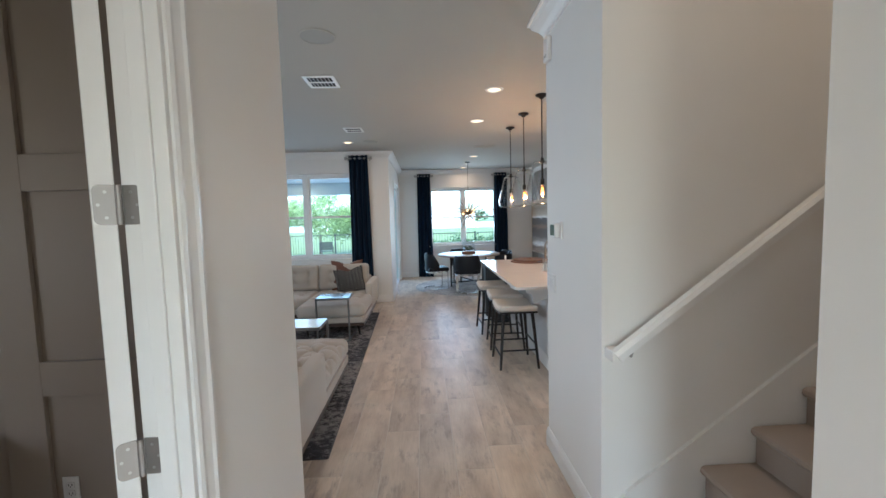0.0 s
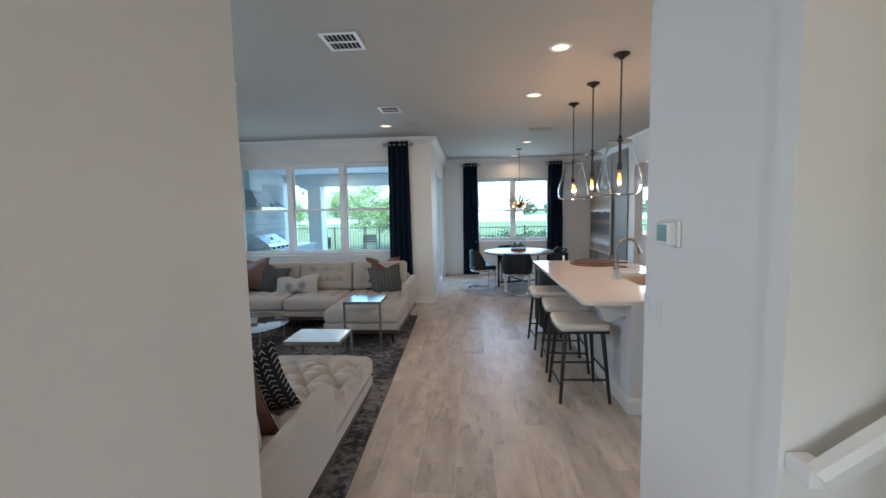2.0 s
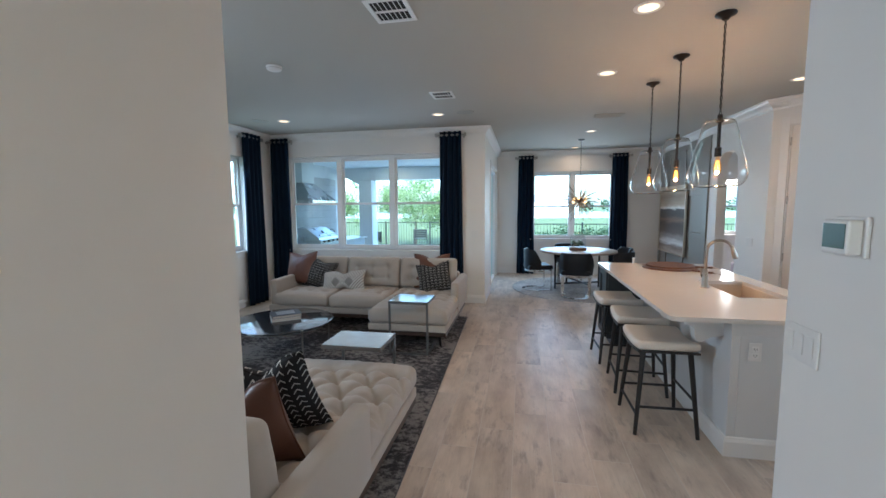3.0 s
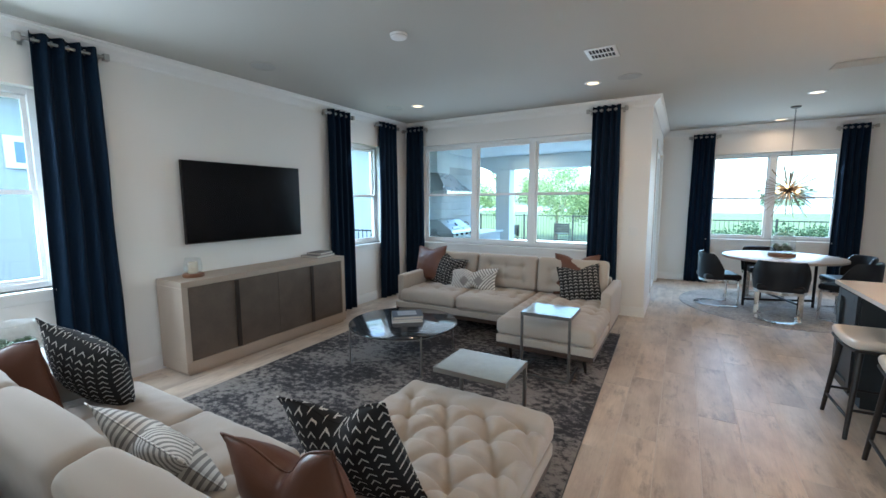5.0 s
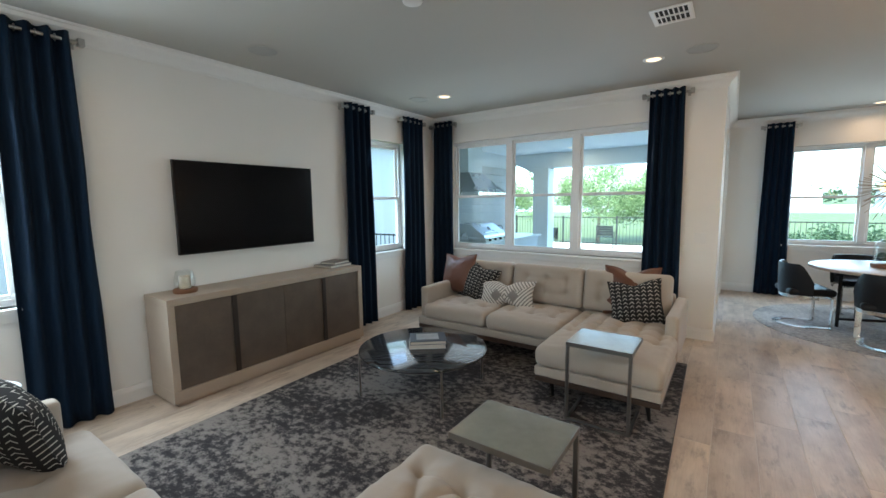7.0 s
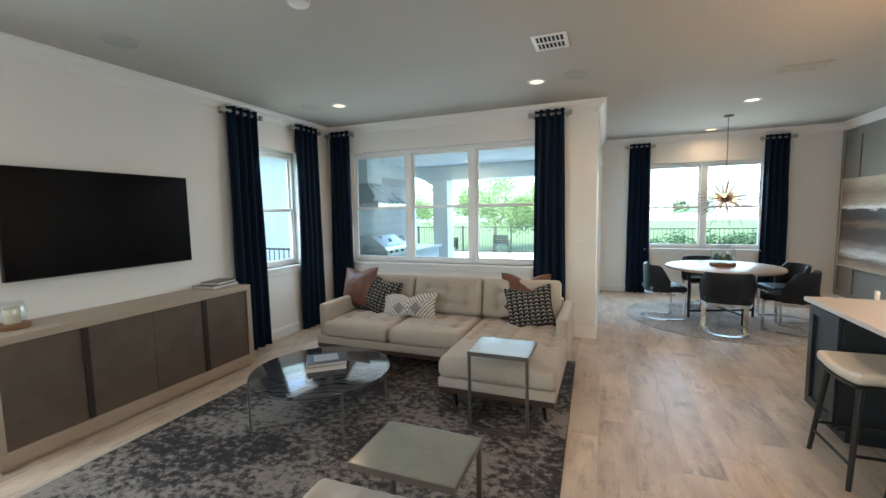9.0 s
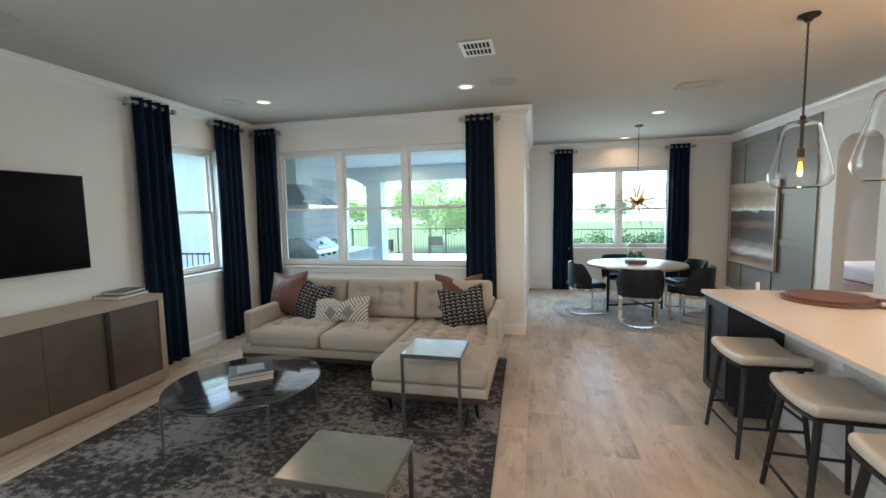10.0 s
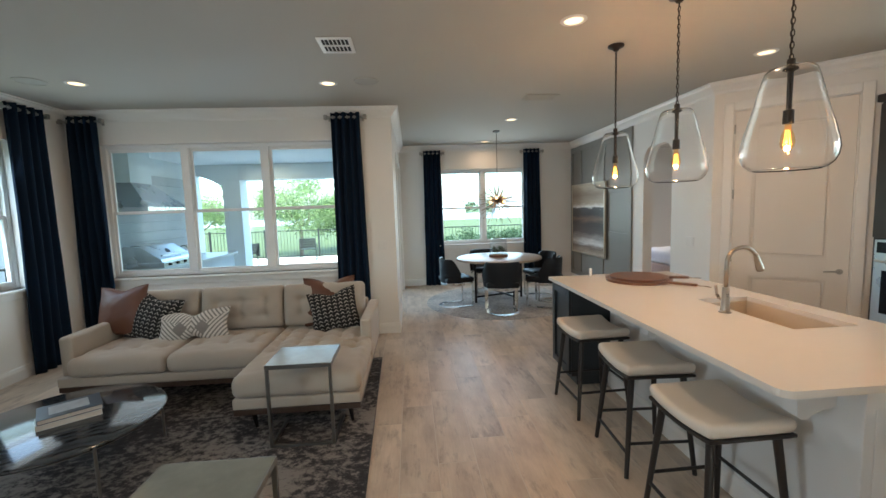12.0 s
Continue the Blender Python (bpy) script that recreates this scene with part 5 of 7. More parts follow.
CT = (-2.26, 5.31)
ct = thing("coffee_table", "round black marble coffee table on slim metal legs", "table", pose(*CT, 0.0125))
bm = bmesh.new()
lathe(bm, [(0.0005, 0.345), (0.535, 0.345), (0.545, 0.349), (0.548, 0.357), (0.545, 0.364), (0.535, 0.367), (0.0005, 0.367)], 64)
part("top", bm, marble(), ct, "polished dark veined marble top", smooth=True)
bm = bmesh.new()
pipe(bm, [(0.50 * math.cos(a), 0.50 * math.sin(a), 0.333) for a in np.linspace(0, 2 * math.pi, 48, endpoint=False)], 0.0085, 8, closed=True)
part("ring", bm, M_NICKEL, ct, smooth=True)
for k in range(4):
    a = radians(-38 + 90 * k)
    bm = bmesh.new()
    tube(bm, (0.545 * math.cos(a), 0.545 * math.sin(a), 0.0), (0.545 * math.cos(a), 0.545 * math.sin(a), 0.362), 0.0085, None, 10)
    tube(bm, (0.545 * math.cos(a), 0.545 * math.sin(a), 0.333), (0.49 * math.cos(a), 0.49 * math.sin(a), 0.333), 0.0085, None, 8)
    part("leg", bm, M_NICKEL, ct, smooth=True)


M_PAGES = surface("book_pages", (0.62, 0.58, 0.52), 0.9, var=0.1, grain=400, bump=0.4, stretch=(0.1, 0.1, 8))


def make_book(label, col, w, d, h, m, group="stacked books", plate=None):
    ob = thing("book", label, "book", m, group)
    cm = surface("book_cover", col, 0.35, var=0.05, bump=0.05)
    part("cover", boxes((-w / 2, w / 2, -d / 2, d / 2, 0, 0.003), (-w / 2, w / 2, -d / 2, d / 2, h - 0.003, h), (-w / 2, -w / 2 + 0.004, -d / 2, d / 2, 0.003, h - 0.003), bevel=0.001, segs=1), cm, ob)
    part("page_block", boxes((-w / 2 + 0.005, w / 2 - 0.006, -d / 2 + 0.005, d / 2 - 0.005, 0.0035, h - 0.0035)), M_PAGES, ob)
    if plate:
        part("cover_picture", boxes((-w * 0.32, w * 0.30, -d * 0.28, d * 0.34, h + 0.0002, h + 0.0009)), surface("cover_print", plate, 0.3, var=0.5, scale=14, bump=0), ob)
        part("title_bar", boxes((-w * 0.30, w * 0.1, -d * 0.42, -d * 0.36, h + 0.0002, h + 0.0009)), surface("cover_ink", (0.08, 0.09, 0.1), 0.4, bump=0), ob)
    return ob


zt0 = 0.38
make_book("white coffee-table book with thick pages", (0.62, 0.62, 0.60), 0.31, 0.25, 0.034, pose(CT[0] - 0.0, CT[1] + 0.06, zt0, 0, 0, 38))
make_book("navy coffee-table book with pale cover picture", (0.035, 0.05, 0.075), 0.31, 0.245, 0.030, pose(CT[0] + 0.003, CT[1] + 0.063, zt0 + 0.0345, 0, 0, 40), plate=(0.42, 0.45, 0.48))

# ---- C-shaped side tables ----
M_TABLETOP = surface("pale_stone_top", (0.23, 0.24, 0.205), 0.16, var=0.32, scale=7, grain=30, bump=0.03)
M_GUNMETAL = surface("gunmetal_frame", (0.24, 0.235, 0.225), 0.38, 0.9, var=0.1, bump=0.05)


def c_table(label, x0, x1, y0, y1, z, legs_at_low):
    ob = thing("side_table", label, "side table", pose((x0 + x1) / 2, (y0 + y1) / 2, 0.0125), "C-shaped side tables")
    w, d, h = (x1 - x0) / 2, (y1 - y0) / 2, z - 0.0125
    r = 0.011
    ly = -d + r if legs_at_low else d - r
    part("top", boxes((-w + 0.004, w - 0.004, -d + 0.004, d - 0.004, h - 0.016, h), bevel=0.002), M_TABLETOP, ob, "pale greenish stone top")
    part("top_frame", boxes((-w, w, -d, -d + 0.0035, h - 0.03, h - 0.001), (-w, w, d - 0.0035, d, h - 0.03, h - 0.001), (-w, -w + 0.0035, -d + 0.0036, d - 0.0036, h - 0.03, h - 0.001), (w - 0.0035, w, -d + 0.0036, d - 0.0036, h - 0.03, h - 0.001)), M_GUNMETAL, ob)
    for sx in (-w + r, w - r):
        part("leg", boxes((sx - r, sx + r, ly - r, ly + r, 0.0, h - 0.031), bevel=0.002), M_GUNMETAL, ob)
        part("runner", boxes((sx - r, sx + r, (ly + r if legs_at_low else -d), (d if legs_at_low else ly - r), 0.0, 0.018), bevel=0.002), M_GUNMETAL, ob)
    part("foot_rail", boxes((-w + 2 * r, w - 2 * r, ly - r, ly + r, 0.0, 0.018), bevel=0.002), M_GUNMETAL, ob)
    return ob


c_table("C-shaped metal side table drawn up to the far chaise", -1.07, -0.625, 5.455, 5.84, 0.60, True)
c_table("C-shaped metal side table drawn up to the near chaise", -1.13, -0.655, 4.04, 4.41, 0.585, False)

# ---- credenza ----
M_OAK = surface("washed_oak", (0.42, 0.34, 0.27), 0.5, var=0.13, scale=3, grain=22, bump=0.2, stretch=(1, 0.12, 1))
M_OAKV = surface("washed_oak_upright", (0.42, 0.34, 0.27), 0.5, var=0.13, scale=3, grain=22, bump=0.2, stretch=(1, 1, 0.12))
M_BRONZEDOOR = surface("bronze_leather_door", (0.165, 0.127, 0.10), 0.40, 0.35, var=0.38, scale=5, grain=45, bump=0.3, rvar=0.2)
cr = thing("credenza", "washed oak credenza with four bronze-grey doors", "sideboard", pose(-3.895, 4.945, 0))
cw, cd, c0, c1 = 1.025, 0.215, 0.075, 0.88
part("top", boxes((-cd, cd, -cw, cw, c1 - 0.055, c1), bevel=0.003), M_OAK, cr)
part("bottom", boxes((-cd, cd, -cw, cw, 0.028, c0 + 0.055), bevel=0.003), M_OAK, cr)
for s in (-1, 1):
    part("side", boxes((-cd, cd, min(s * cw, s * (cw - 0.055)), max(s * cw, s * (cw - 0.055)), c0 + 0.0555, c1 - 0.0555), bevel=0.003), M_OAKV, cr)
part("back", boxes((-cd + 0.002, -cd + 0.012, -cw + 0.056, cw - 0.056, c0 + 0.056, c1 - 0.056)), M_OAK, cr)
part("plinth", boxes((-cd + 0.03, cd - 0.022, -cw + 0.03, cw - 0.03, 0.0, 0.0275)), M_OAK, cr)
dw = (2 * cw - 0.112) / 4
for k in range(4):
    y0 = -cw + 0.056 + k * dw
    dd = part("door", boxes((cd - 0.032, cd - 0.010, y0 + 0.0015, y0 + dw - 0.0015, c0 + 0.058, c1 - 0.058), bevel=0.002), M_BRONZEDOOR, cr)
    if k in (0, 2):
        part("pull", boxes((cd - 0.0095, cd + 0.004, y0 + dw - 0.032, y0 + dw + 0.012, c0 + 0.060, c1 - 0.060), bevel=0.003), M_ESPRESSO, dd, "dark full-height pull strip")

tv = thing("television", "black flat wall television, switched off", "television", pose(-4.065, 4.90, 1.59))
M_SCREEN = surface("black_screen", (0.003, 0.003, 0.004), 0.16, var=0.1, bump=0, spec=0.18)
part("panel", boxes((-0.02, 0.018, -0.705, 0.705, -0.412, 0.412), bevel=0.004), M_BLACKMETAL, tv)
part("screen", boxes((0.0182, 0.0195, -0.697, 0.697, -0.400, 0.405)), M_SCREEN, tv)
part("mount", boxes((-0.063, -0.0205, -0.2, 0.2, -0.2, 0.2)), M_BLACKMETAL, tv)

M_CLEAR = pane_mat("clear_glass", (0.97, 0.98, 0.98), 0.09)
M_WAX = surface("cream_wax", (0.72, 0.64, 0.50), 0.5, var=0.04, bump=0.05)
M_BASEWOOD = surface("turned_wood", (0.20, 0.095, 0.05), 0.45, var=0.2, scale=6, grain=60, stretch=(1, 1, 6))
hc = thing("candle_holder", "glass hurricane with cream candle on wooden base", "candle holder", pose(-3.90, 4.155, 0.8805))
bm = bmesh.new()
lathe(bm, [(0.0005, 0), (0.088, 0), (0.092, 0.006), (0.092, 0.03), (0.085, 0.036), (0.0005, 0.036)], 40)
part("base", bm, M_BASEWOOD, hc, smooth=True)
bm = bmesh.new()
lathe(bm, [(0.066, 0.037), (0.078, 0.06), (0.082, 0.11), (0.072, 0.155), (0.062, 0.185), (0.059, 0.185), (0.069, 0.154), (0.079, 0.11), (0.075, 0.061), (0.063, 0.04)], 40)
part("glass", bm, M_CLEAR, hc, smooth="all")
bm = bmesh.new()
lathe(bm, [(0.0005, 0.037), (0.043, 0.037), (0.043, 0.135), (0.038, 0.139), (0.0005, 0.136)], 32)
cn = part("candle", bm, M_WAX, hc, smooth=True)
bm = bmesh.new()
tube(bm, (0, 0, 0.136), (0.001, 0, 0.147), 0.0012, None, 6)
part("wick", bm, M_DARK, cn)
make_book("grey book lying on the credenza", (0.13, 0.125, 0.12), 0.27, 0.34, 0.03, pose(-3.95, 5.78, 0.8805, 0, 0, 6), "books on the credenza")
make_book("dark brown book on top of a grey one", (0.07, 0.05, 0.045), 0.21, 0.27, 0.026, pose(-3.955, 5.82, 0.911, 0, 0, 12), "books on the credenza")


# ---- curtains ----
def curtain(label, u_len, wall_m, top=2.835, seed=0, flare=1.18):
    """A grommet panel in standing folds, on its short rod; x along the wall, y into the room."""
    ob = thing("curtain", label, "curtain", wall_m, "navy curtains")
    rng = random.Random(seed)
    folds = 4
    nu, nz = folds * 12, 26
    bm = bmesh.new()
    ph = rng.uniform(0, 6)
    g = []
    for k in range(nz + 1):
        z = top * k / nz + 0.006 * (1 - k / nz)
        f = k / nz
        row = []
        for i in range(nu + 1):
            s = i / nu
            wid = u_len * (flare + (1 - flare) * f)
            amp = 0.042 * (0.75 + 0.25 * f) + 0.012 * noise.noise(Vector((s * 5 + seed, f * 2.0, 0)))
            x = (s - 0.5) * wid + 0.012 * noise.noise(Vector((s * 4, f * 3, seed)))
            y = 0.085 + amp * math.sin(s * folds * 2 * math.pi + 0.5 * math.sin(3 * f + ph)) + 0.006 * noise.noise(Vector((s * 18, f * 6, seed)))
            row.append(bm.verts.new((x, y, z)))
        g.append(row)
    for a, b in zip(g, g[1:]):
        for i in range(nu):
            bm.faces.new((a[i], a[i + 1], b[i + 1], b[i]))
    cl = part("panel", bm, M_CURTAIN, ob, smooth="all")
    so = cl.modifiers.new("thickness", "SOLIDIFY")
    so.thickness = 0.004
    zr_ = top - 0.055
    bm = bmesh.new()
    tube(bm, (-u_len / 2 - 0.05, 0.085, zr_), (u_len / 2 + 0.05, 0.085, zr_), 0.0125, None, 12)
    part("rod", bm, M_NICKEL, ob, "short brushed nickel rod", smooth=True)
    for s in (-1, 1):
        x = s * (u_len / 2 + 0.065)
        part("finial", boxes((x - 0.02, x + 0.02, 0.058, 0.112, zr_ - 0.027, zr_ + 0.027), bevel=0.005), M_NICKEL, ob)
        x = s * (u_len / 2 + 0.03)
        part("bracket", boxes((x - 0.008, x + 0.008, 0.002, 0.072, zr_ - 0.01, zr_ + 0.006), (x - 0.014, x + 0.014, 0.001, 0.006, zr_ - 0.035, zr_ + 0.03)), M_NICKEL, ob)
    for k in range(folds * 2):
        s = (k + 0.0) / (folds * 2) + 0.5 / (folds * 4) * 0 + 0.0625
        x = (s - 0.5) * u_len
        bm = bmesh.new()
        q = [(x + 0.0, 0.085 + 0.021 * math.cos(a), zr_ + 0.021 * math.sin(a)) for a in np.linspace(0, 6.283, 14, endpoint=False)]
        pipe(bm, q, 0.0045, 6, closed=True)
        part("grommet", bm, M_NICKEL, ob, smooth="all")
    return ob


for i, (yc, ln) in enumerate(((3.40, 0.40), (6.35, 0.40), (7.44, 0.40))):
    curtain(("full-length navy curtain beside the television wall window", "full-length navy curtain beside the credenza", "full-length navy curtain in the room corner")[i], ln, pose(XL, yc, 0, 0, 0, -90), seed=i)
curtain("full-length navy curtain in the room corner", 0.34, pose(-3.885, YW, 0, 0, 0, 180), seed=4)
curtain("full-length navy curtain behind the sofa chaise", 0.35, pose(-0.80, YW, 0, 0, 0, 180), seed=5)
curtain("full-length navy curtain beside the dining window", 0.345, pose(0.43, YD, 0, 0, 0, 180), top=2.80, seed=6)
curtain("full-length navy curtain beside the dining window", 0.335, pose(2.52, YD, 0, 0, 0, 180), top=2.80, seed=7)

# corner side table with hurricane vase
et = thing("end_table", "small round white-topped end table beside the sofa", "side table", pose(-3.50, 2.83, 0))
bm = bmesh.new()
lathe(bm, [(0.0005, 0.565), (0.235, 0.565), (0.24, 0.572), (0.24, 0.583), (0.235, 0.588), (0.0005, 0.588)], 40)
part("top", bm, surface("white_marble", (0.72, 0.72, 0.71), 0.15, var=0.05, bump=0), et, smooth=True)
bm = bmesh.new()
lathe(bm, [(0.15, 0.0), (0.15, 0.012), (0.02, 0.02), (0.016, 0.05), (0.016, 0.564)], 28)
part("stem", bm, M_NICKEL, et, smooth=True)
va = thing("glass_vase", "large clear hurricane vase holding succulents", "vase", pose(-3.50, 2.80, 0.589))
bm = bmesh.new()
lathe(bm, [(0.07, 0.0), (0.11, 0.03), (0.135, 0.10), (0.13, 0.18), (0.115, 0.25), (0.111, 0.25), (0.126, 0.18), (0.131, 0.10), (0.106, 0.034), (0.0005, 0.008)], 40)
part("glass", bm, M_CLEAR, va, smooth="all")


def succulent(bm, cx, cy, cz, r, rng, rings=4):
    for k in range(rings):
        n = 6 + k
        for j in range(n):
            a = 2 * math.pi * j / n + k * 0.4
            tilt = 0.25 + 0.25 * (rings - k)
            l = r * (0.4 + 0.6 * k / rings)
            c = Vector((cx, cy, cz + 0.012 * (rings - k)))
            d = Vector((math.cos(a), math.sin(a), tilt)).normalized()
            s = Vector((-math.sin(a), math.cos(a), 0)) * l * 0.24
            p = [c, c + d * l * 0.6 + s, c + d * l, c + d * l * 0.6 - s, c + d * l * 0.55 - Vector((0, 0, l * 0.12))]
            v = [bm.verts.new(q) for q in p]
            for f in ((0, 1, 4), (1, 2, 4), (2, 3, 4), (3, 0, 4), (0, 3, 2, 1)):
                bm.faces.new([v[i] for i in f])


M_SUCC = leaf_mat("succulent", (0.12, 0.20, 0.11))
rng = random.Random(4)
bm = bmesh.new()
for a in range(5):
    succulent(bm, 0.06 * math.cos(a * 1.3), 0.06 * math.sin(a * 1.3), 0.06 + 0.02 * (a % 2), 0.075, rng)
part("succulents", bm, M_SUCC, va)

# ---- kitchen island ----
M_QUARTZ = surface("white_quartz", (0.72, 0.68, 0.63), 0.14, var=0.03, scale=3, grain=60, bump=0.02)
M_ISLAND = surface("island_paint", (0.66, 0.67, 0.67), 0.5, var=0.03, scale=2, grain=220, bump=0.08)
M_NAVYCAB = surface("charcoal_cabinet", (0.020, 0.026, 0.032), 0.4, var=0.12, scale=3, bump=0.05)
IX0, IX1, IY0, IY1, IZ = 1.292, 2.52, 4.018, 6.61, 0.915
SX0, SX1, SY0, SY1 = 1.98, 2.36, 4.68, 5.43
top = thing("island_worktop", "white quartz island worktop with undermount sink cutout", "worktop")
bm = bmesh.new()
ch_ = 0.05
us = [IX0, SX0, SX1, IX1]
vs_ = [IY0, SY0, SY1, IY1]
for i in range(3):
    for k in range(3):
        if (i, k) != (1, 1):
            if i == 0 and k == 0:
                prism(bm, [(us[1], vs_[0]), (us[1], vs_[1]), (us[0], vs_[1])] + [(us[0] + ch_ - ch_ * math.cos(q), vs_[0] + ch_ - ch_ * math.sin(q)) for q in np.linspace(0, math.pi / 2, 7)], IZ - 0.03, IZ)
            else:
                prism(bm, [(us[i], vs_[k]), (us[i + 1], vs_[k]), (us[i + 1], vs_[k + 1]), (us[i], vs_[k + 1])], IZ - 0.03, IZ)
bmesh.ops.remove_doubles(bm, verts=bm.verts, dist=1e-5)
bm.verts.index_update()
seen = {}
for f in list(bm.faces):
    seen.setdefault(frozenset(v.index for v in f.verts), []).append(f)
bmesh.ops.delete(bm, geom=[f for fs in seen.values() if len(fs) > 1 for f in fs], context="FACES_ONLY")
part("slab", bm, M_QUARTZ, top)
sk = thing("sink", "cream undermount sink set in the island", "sink", pose((SX0 + SX1) / 2, (SY0 + SY1) / 2, IZ - 0.031))
M_SINK = surface("cream_composite", (0.62, 0.53, 0.43), 0.35, var=0.05, bump=0.1)
w, d, t = (SX1 - SX0) / 2 + 0.012, (SY1 - SY0) / 2 + 0.012, 0.012
part("basin", boxes((-w, w, -d, d, -0.215, -0.203), (-w, -w + t, -d, d, -0.2025, -0.001), (w - t, w, -d, d, -0.2025, -0.001), (-w + t, w - t, -d, -d + t, -0.2025, -0.001), (-w + t, w - t, d - t, d, -0.2025, -0.001), bevel=0.003), M_SINK, sk)
bm = bmesh.new()
lathe(bm, [(0.0005, -0.2025), (0.03, -0.2022), (0.043, -0.2005), (0.045, -0.2025)], 24)
part("drain", bm, M_STEEL, sk, smooth=True)
M_FAUCET = surface("brushed_warm_nickel", (0.40, 0.345, 0.295), 0.28, 1.0, var=0.08, bump=0.03)
fa = thing("faucet", "brushed nickel gooseneck pull-down kitchen faucet", "faucet", pose(1.90, 5.065, IZ + 0.0005))
bm = bmesh.new()
lathe(bm, [(0.036, 0), (0.036, 0.006), (0.028, 0.012), (0.025, 0.03), (0.022, 0.10), (0.019, 0.16), (0.0005, 0.16)], 28)
bd = part("body", bm, M_FAUCET, fa, smooth=True)
bm = bmesh.new()
pipe(bm, [(0, 0, 0.15), (0, 0, 0.27), (0.002, 0, 0.31)] + [(0.10 - 0.10 * math.cos(a), 0, 0.31 + 0.095 * math.sin(a)) for a in np.linspace(0.25, 2.75, 12)], 0.0125, 14)
nk = part("neck", bm, M_FAUCET, fa, smooth="all")
bm = bmesh.new()
tube(bm, (0.192, 0, 0.352), (0.222, 0, 0.265), 0.014, 0.023, 18)
tube(bm, (0.222, 0, 0.265), (0.226, 0, 0.252), 0.023, 0.019, 18)
part("spray_head", bm, M_FAUCET, nk, smooth=True)
bm = bmesh.new()
pipe(bm, [(0, 0.02, 0.075), (0, 0.055, 0.08), (0.0, 0.075, 0.10), (0.0, 0.085, 0.155)], 0.0095, 10)
part("lever", bm, M_FAUCET, fa, smooth="all")

ib = thing("kitchen_island", "island base with painted knee wall and charcoal end cabinet", "kitchen island")
part("knee_wall", boxes((1.67, 1.72, 4.06, 6.10, 0, IZ - 0.032), bevel=0.003), M_ISLAND, ib, "pale grey painted knee wall")
part("end_wall", boxes((1.7205, 2.44, 4.06, 4.18, 0, IZ - 0.032), bevel=0.003), M_ISLAND, ib)
part("base_cabinet", boxes((1.7205, 2.46, 4.181, 6.56, 0.1, IZ - 0.26), bevel=0.003), M_NAVYCAB, ib)
part("cabinet_rim", boxes((1.7205, 1.94, 4.181, 6.56, IZ - 0.259, IZ - 0.032), (2.40, 2.46, 4.181, 6.56, IZ - 0.259, IZ - 0.032), (1.941, 2.399, 4.181, 4.63, IZ - 0.259, IZ - 0.032), (1.941, 2.399, 5.48, 6.56, IZ - 0.259, IZ - 0.032)), M_NAVYCAB, ib)
part("toe_kick", boxes((1.7205, 2.40, 4.181, 6.5, 0, 0.099)), M_DARK, ib)
ec = part("end_cabinet", boxes((1.325, 1.7195, 6.105, 6.555, 0.10, IZ - 0.032), bevel=0.003), M_NAVYCAB, ib, "charcoal shaker end cabinet")
part("end_toe_kick", boxes((1.39, 1.7195, 6.15, 6.51, 0, 0.099)), M_NAVYCAB, ib)
z0, z1 = 0.115, IZ - 0.045
part("shaker_panel", boxes((1.305, 1.3245, 6.12, 6.18, z0, z1), (1.305, 1.3245, 6.48, 6.54, z0, z1), (1.305, 1.3245, 6.1805, 6.4795, z0, z0 + 0.06), (1.305, 1.3245, 6.1805, 6.4795, z1 - 0.06, z1), bevel=0.002), M_NAVYCAB, ec)
bm = bmesh.new()
sweep(bm, [(1.67, 6.10), (1.67, 4.06), (2.44, 4.06)][::-1], [(0.001, 0), (0.018, 0), (0.018, 0.10), (0.010, 0.125), (0.001, 0.13)])
part("baseboard", bm, M_TRIM, ib)
part("end_cap", boxes((1.664, 2.446, 4.052, 4.0595, IZ - 0.115, IZ - 0.033), bevel=0.002), M_ISLAND, ib)
for y in (4.20, 5.27):
    bm = bmesh.new()
    prof = [(1.6695, IZ - 0.033), (1.43, IZ - 0.033), (1.43, IZ - 0.085)] + [(1.43 + 0.065 * math.sin(a), IZ - 0.085 - 0.035 * (1 - math.cos(a))) for a in np.linspace(0.25, 1.5, 5)] + [(1.50, IZ - 0.185), (1.515, IZ - 0.198), (1.545, IZ - 0.20), (1.56, IZ - 0.185), (1.60, IZ - 0.165), (1.6695, IZ - 0.155)]
    a = [bm.verts.new((x, y - 0.035, z)) for x, z in prof]
    b = [bm.verts.new((x, y + 0.035, z)) for x, z in prof]
    for i in range(len(a)):
        bm.faces.new((a[i], a[(i + 1) % len(a)], b[(i + 1) % len(a)], b[i]))
    bm.faces.new(a)
    bm.faces.new(b[::-1])
    part("corbel", bm, M_ISLAND, ib, "painted wooden corbel bracket")
outlet(pose(1.80, 4.050, 0.70), "white duplex outlet on the island end wall")
ps = thing("outlet_post", "small white pop-up outlet at the worktop edge", "outlet", pose(1.70, 6.57, IZ + 0.0005))
part("body", boxes((-0.012, 0.012, -0.012, 0.012, 0, 0.07), bevel=0.003), M_WHITEPLASTIC, ps)

M_BOARD = surface("walnut_board", (0.155, 0.070, 0.040), 0.42, var=0.25, scale=5, grain=26, bump=0.15, stretch=(0.25, 3, 1))


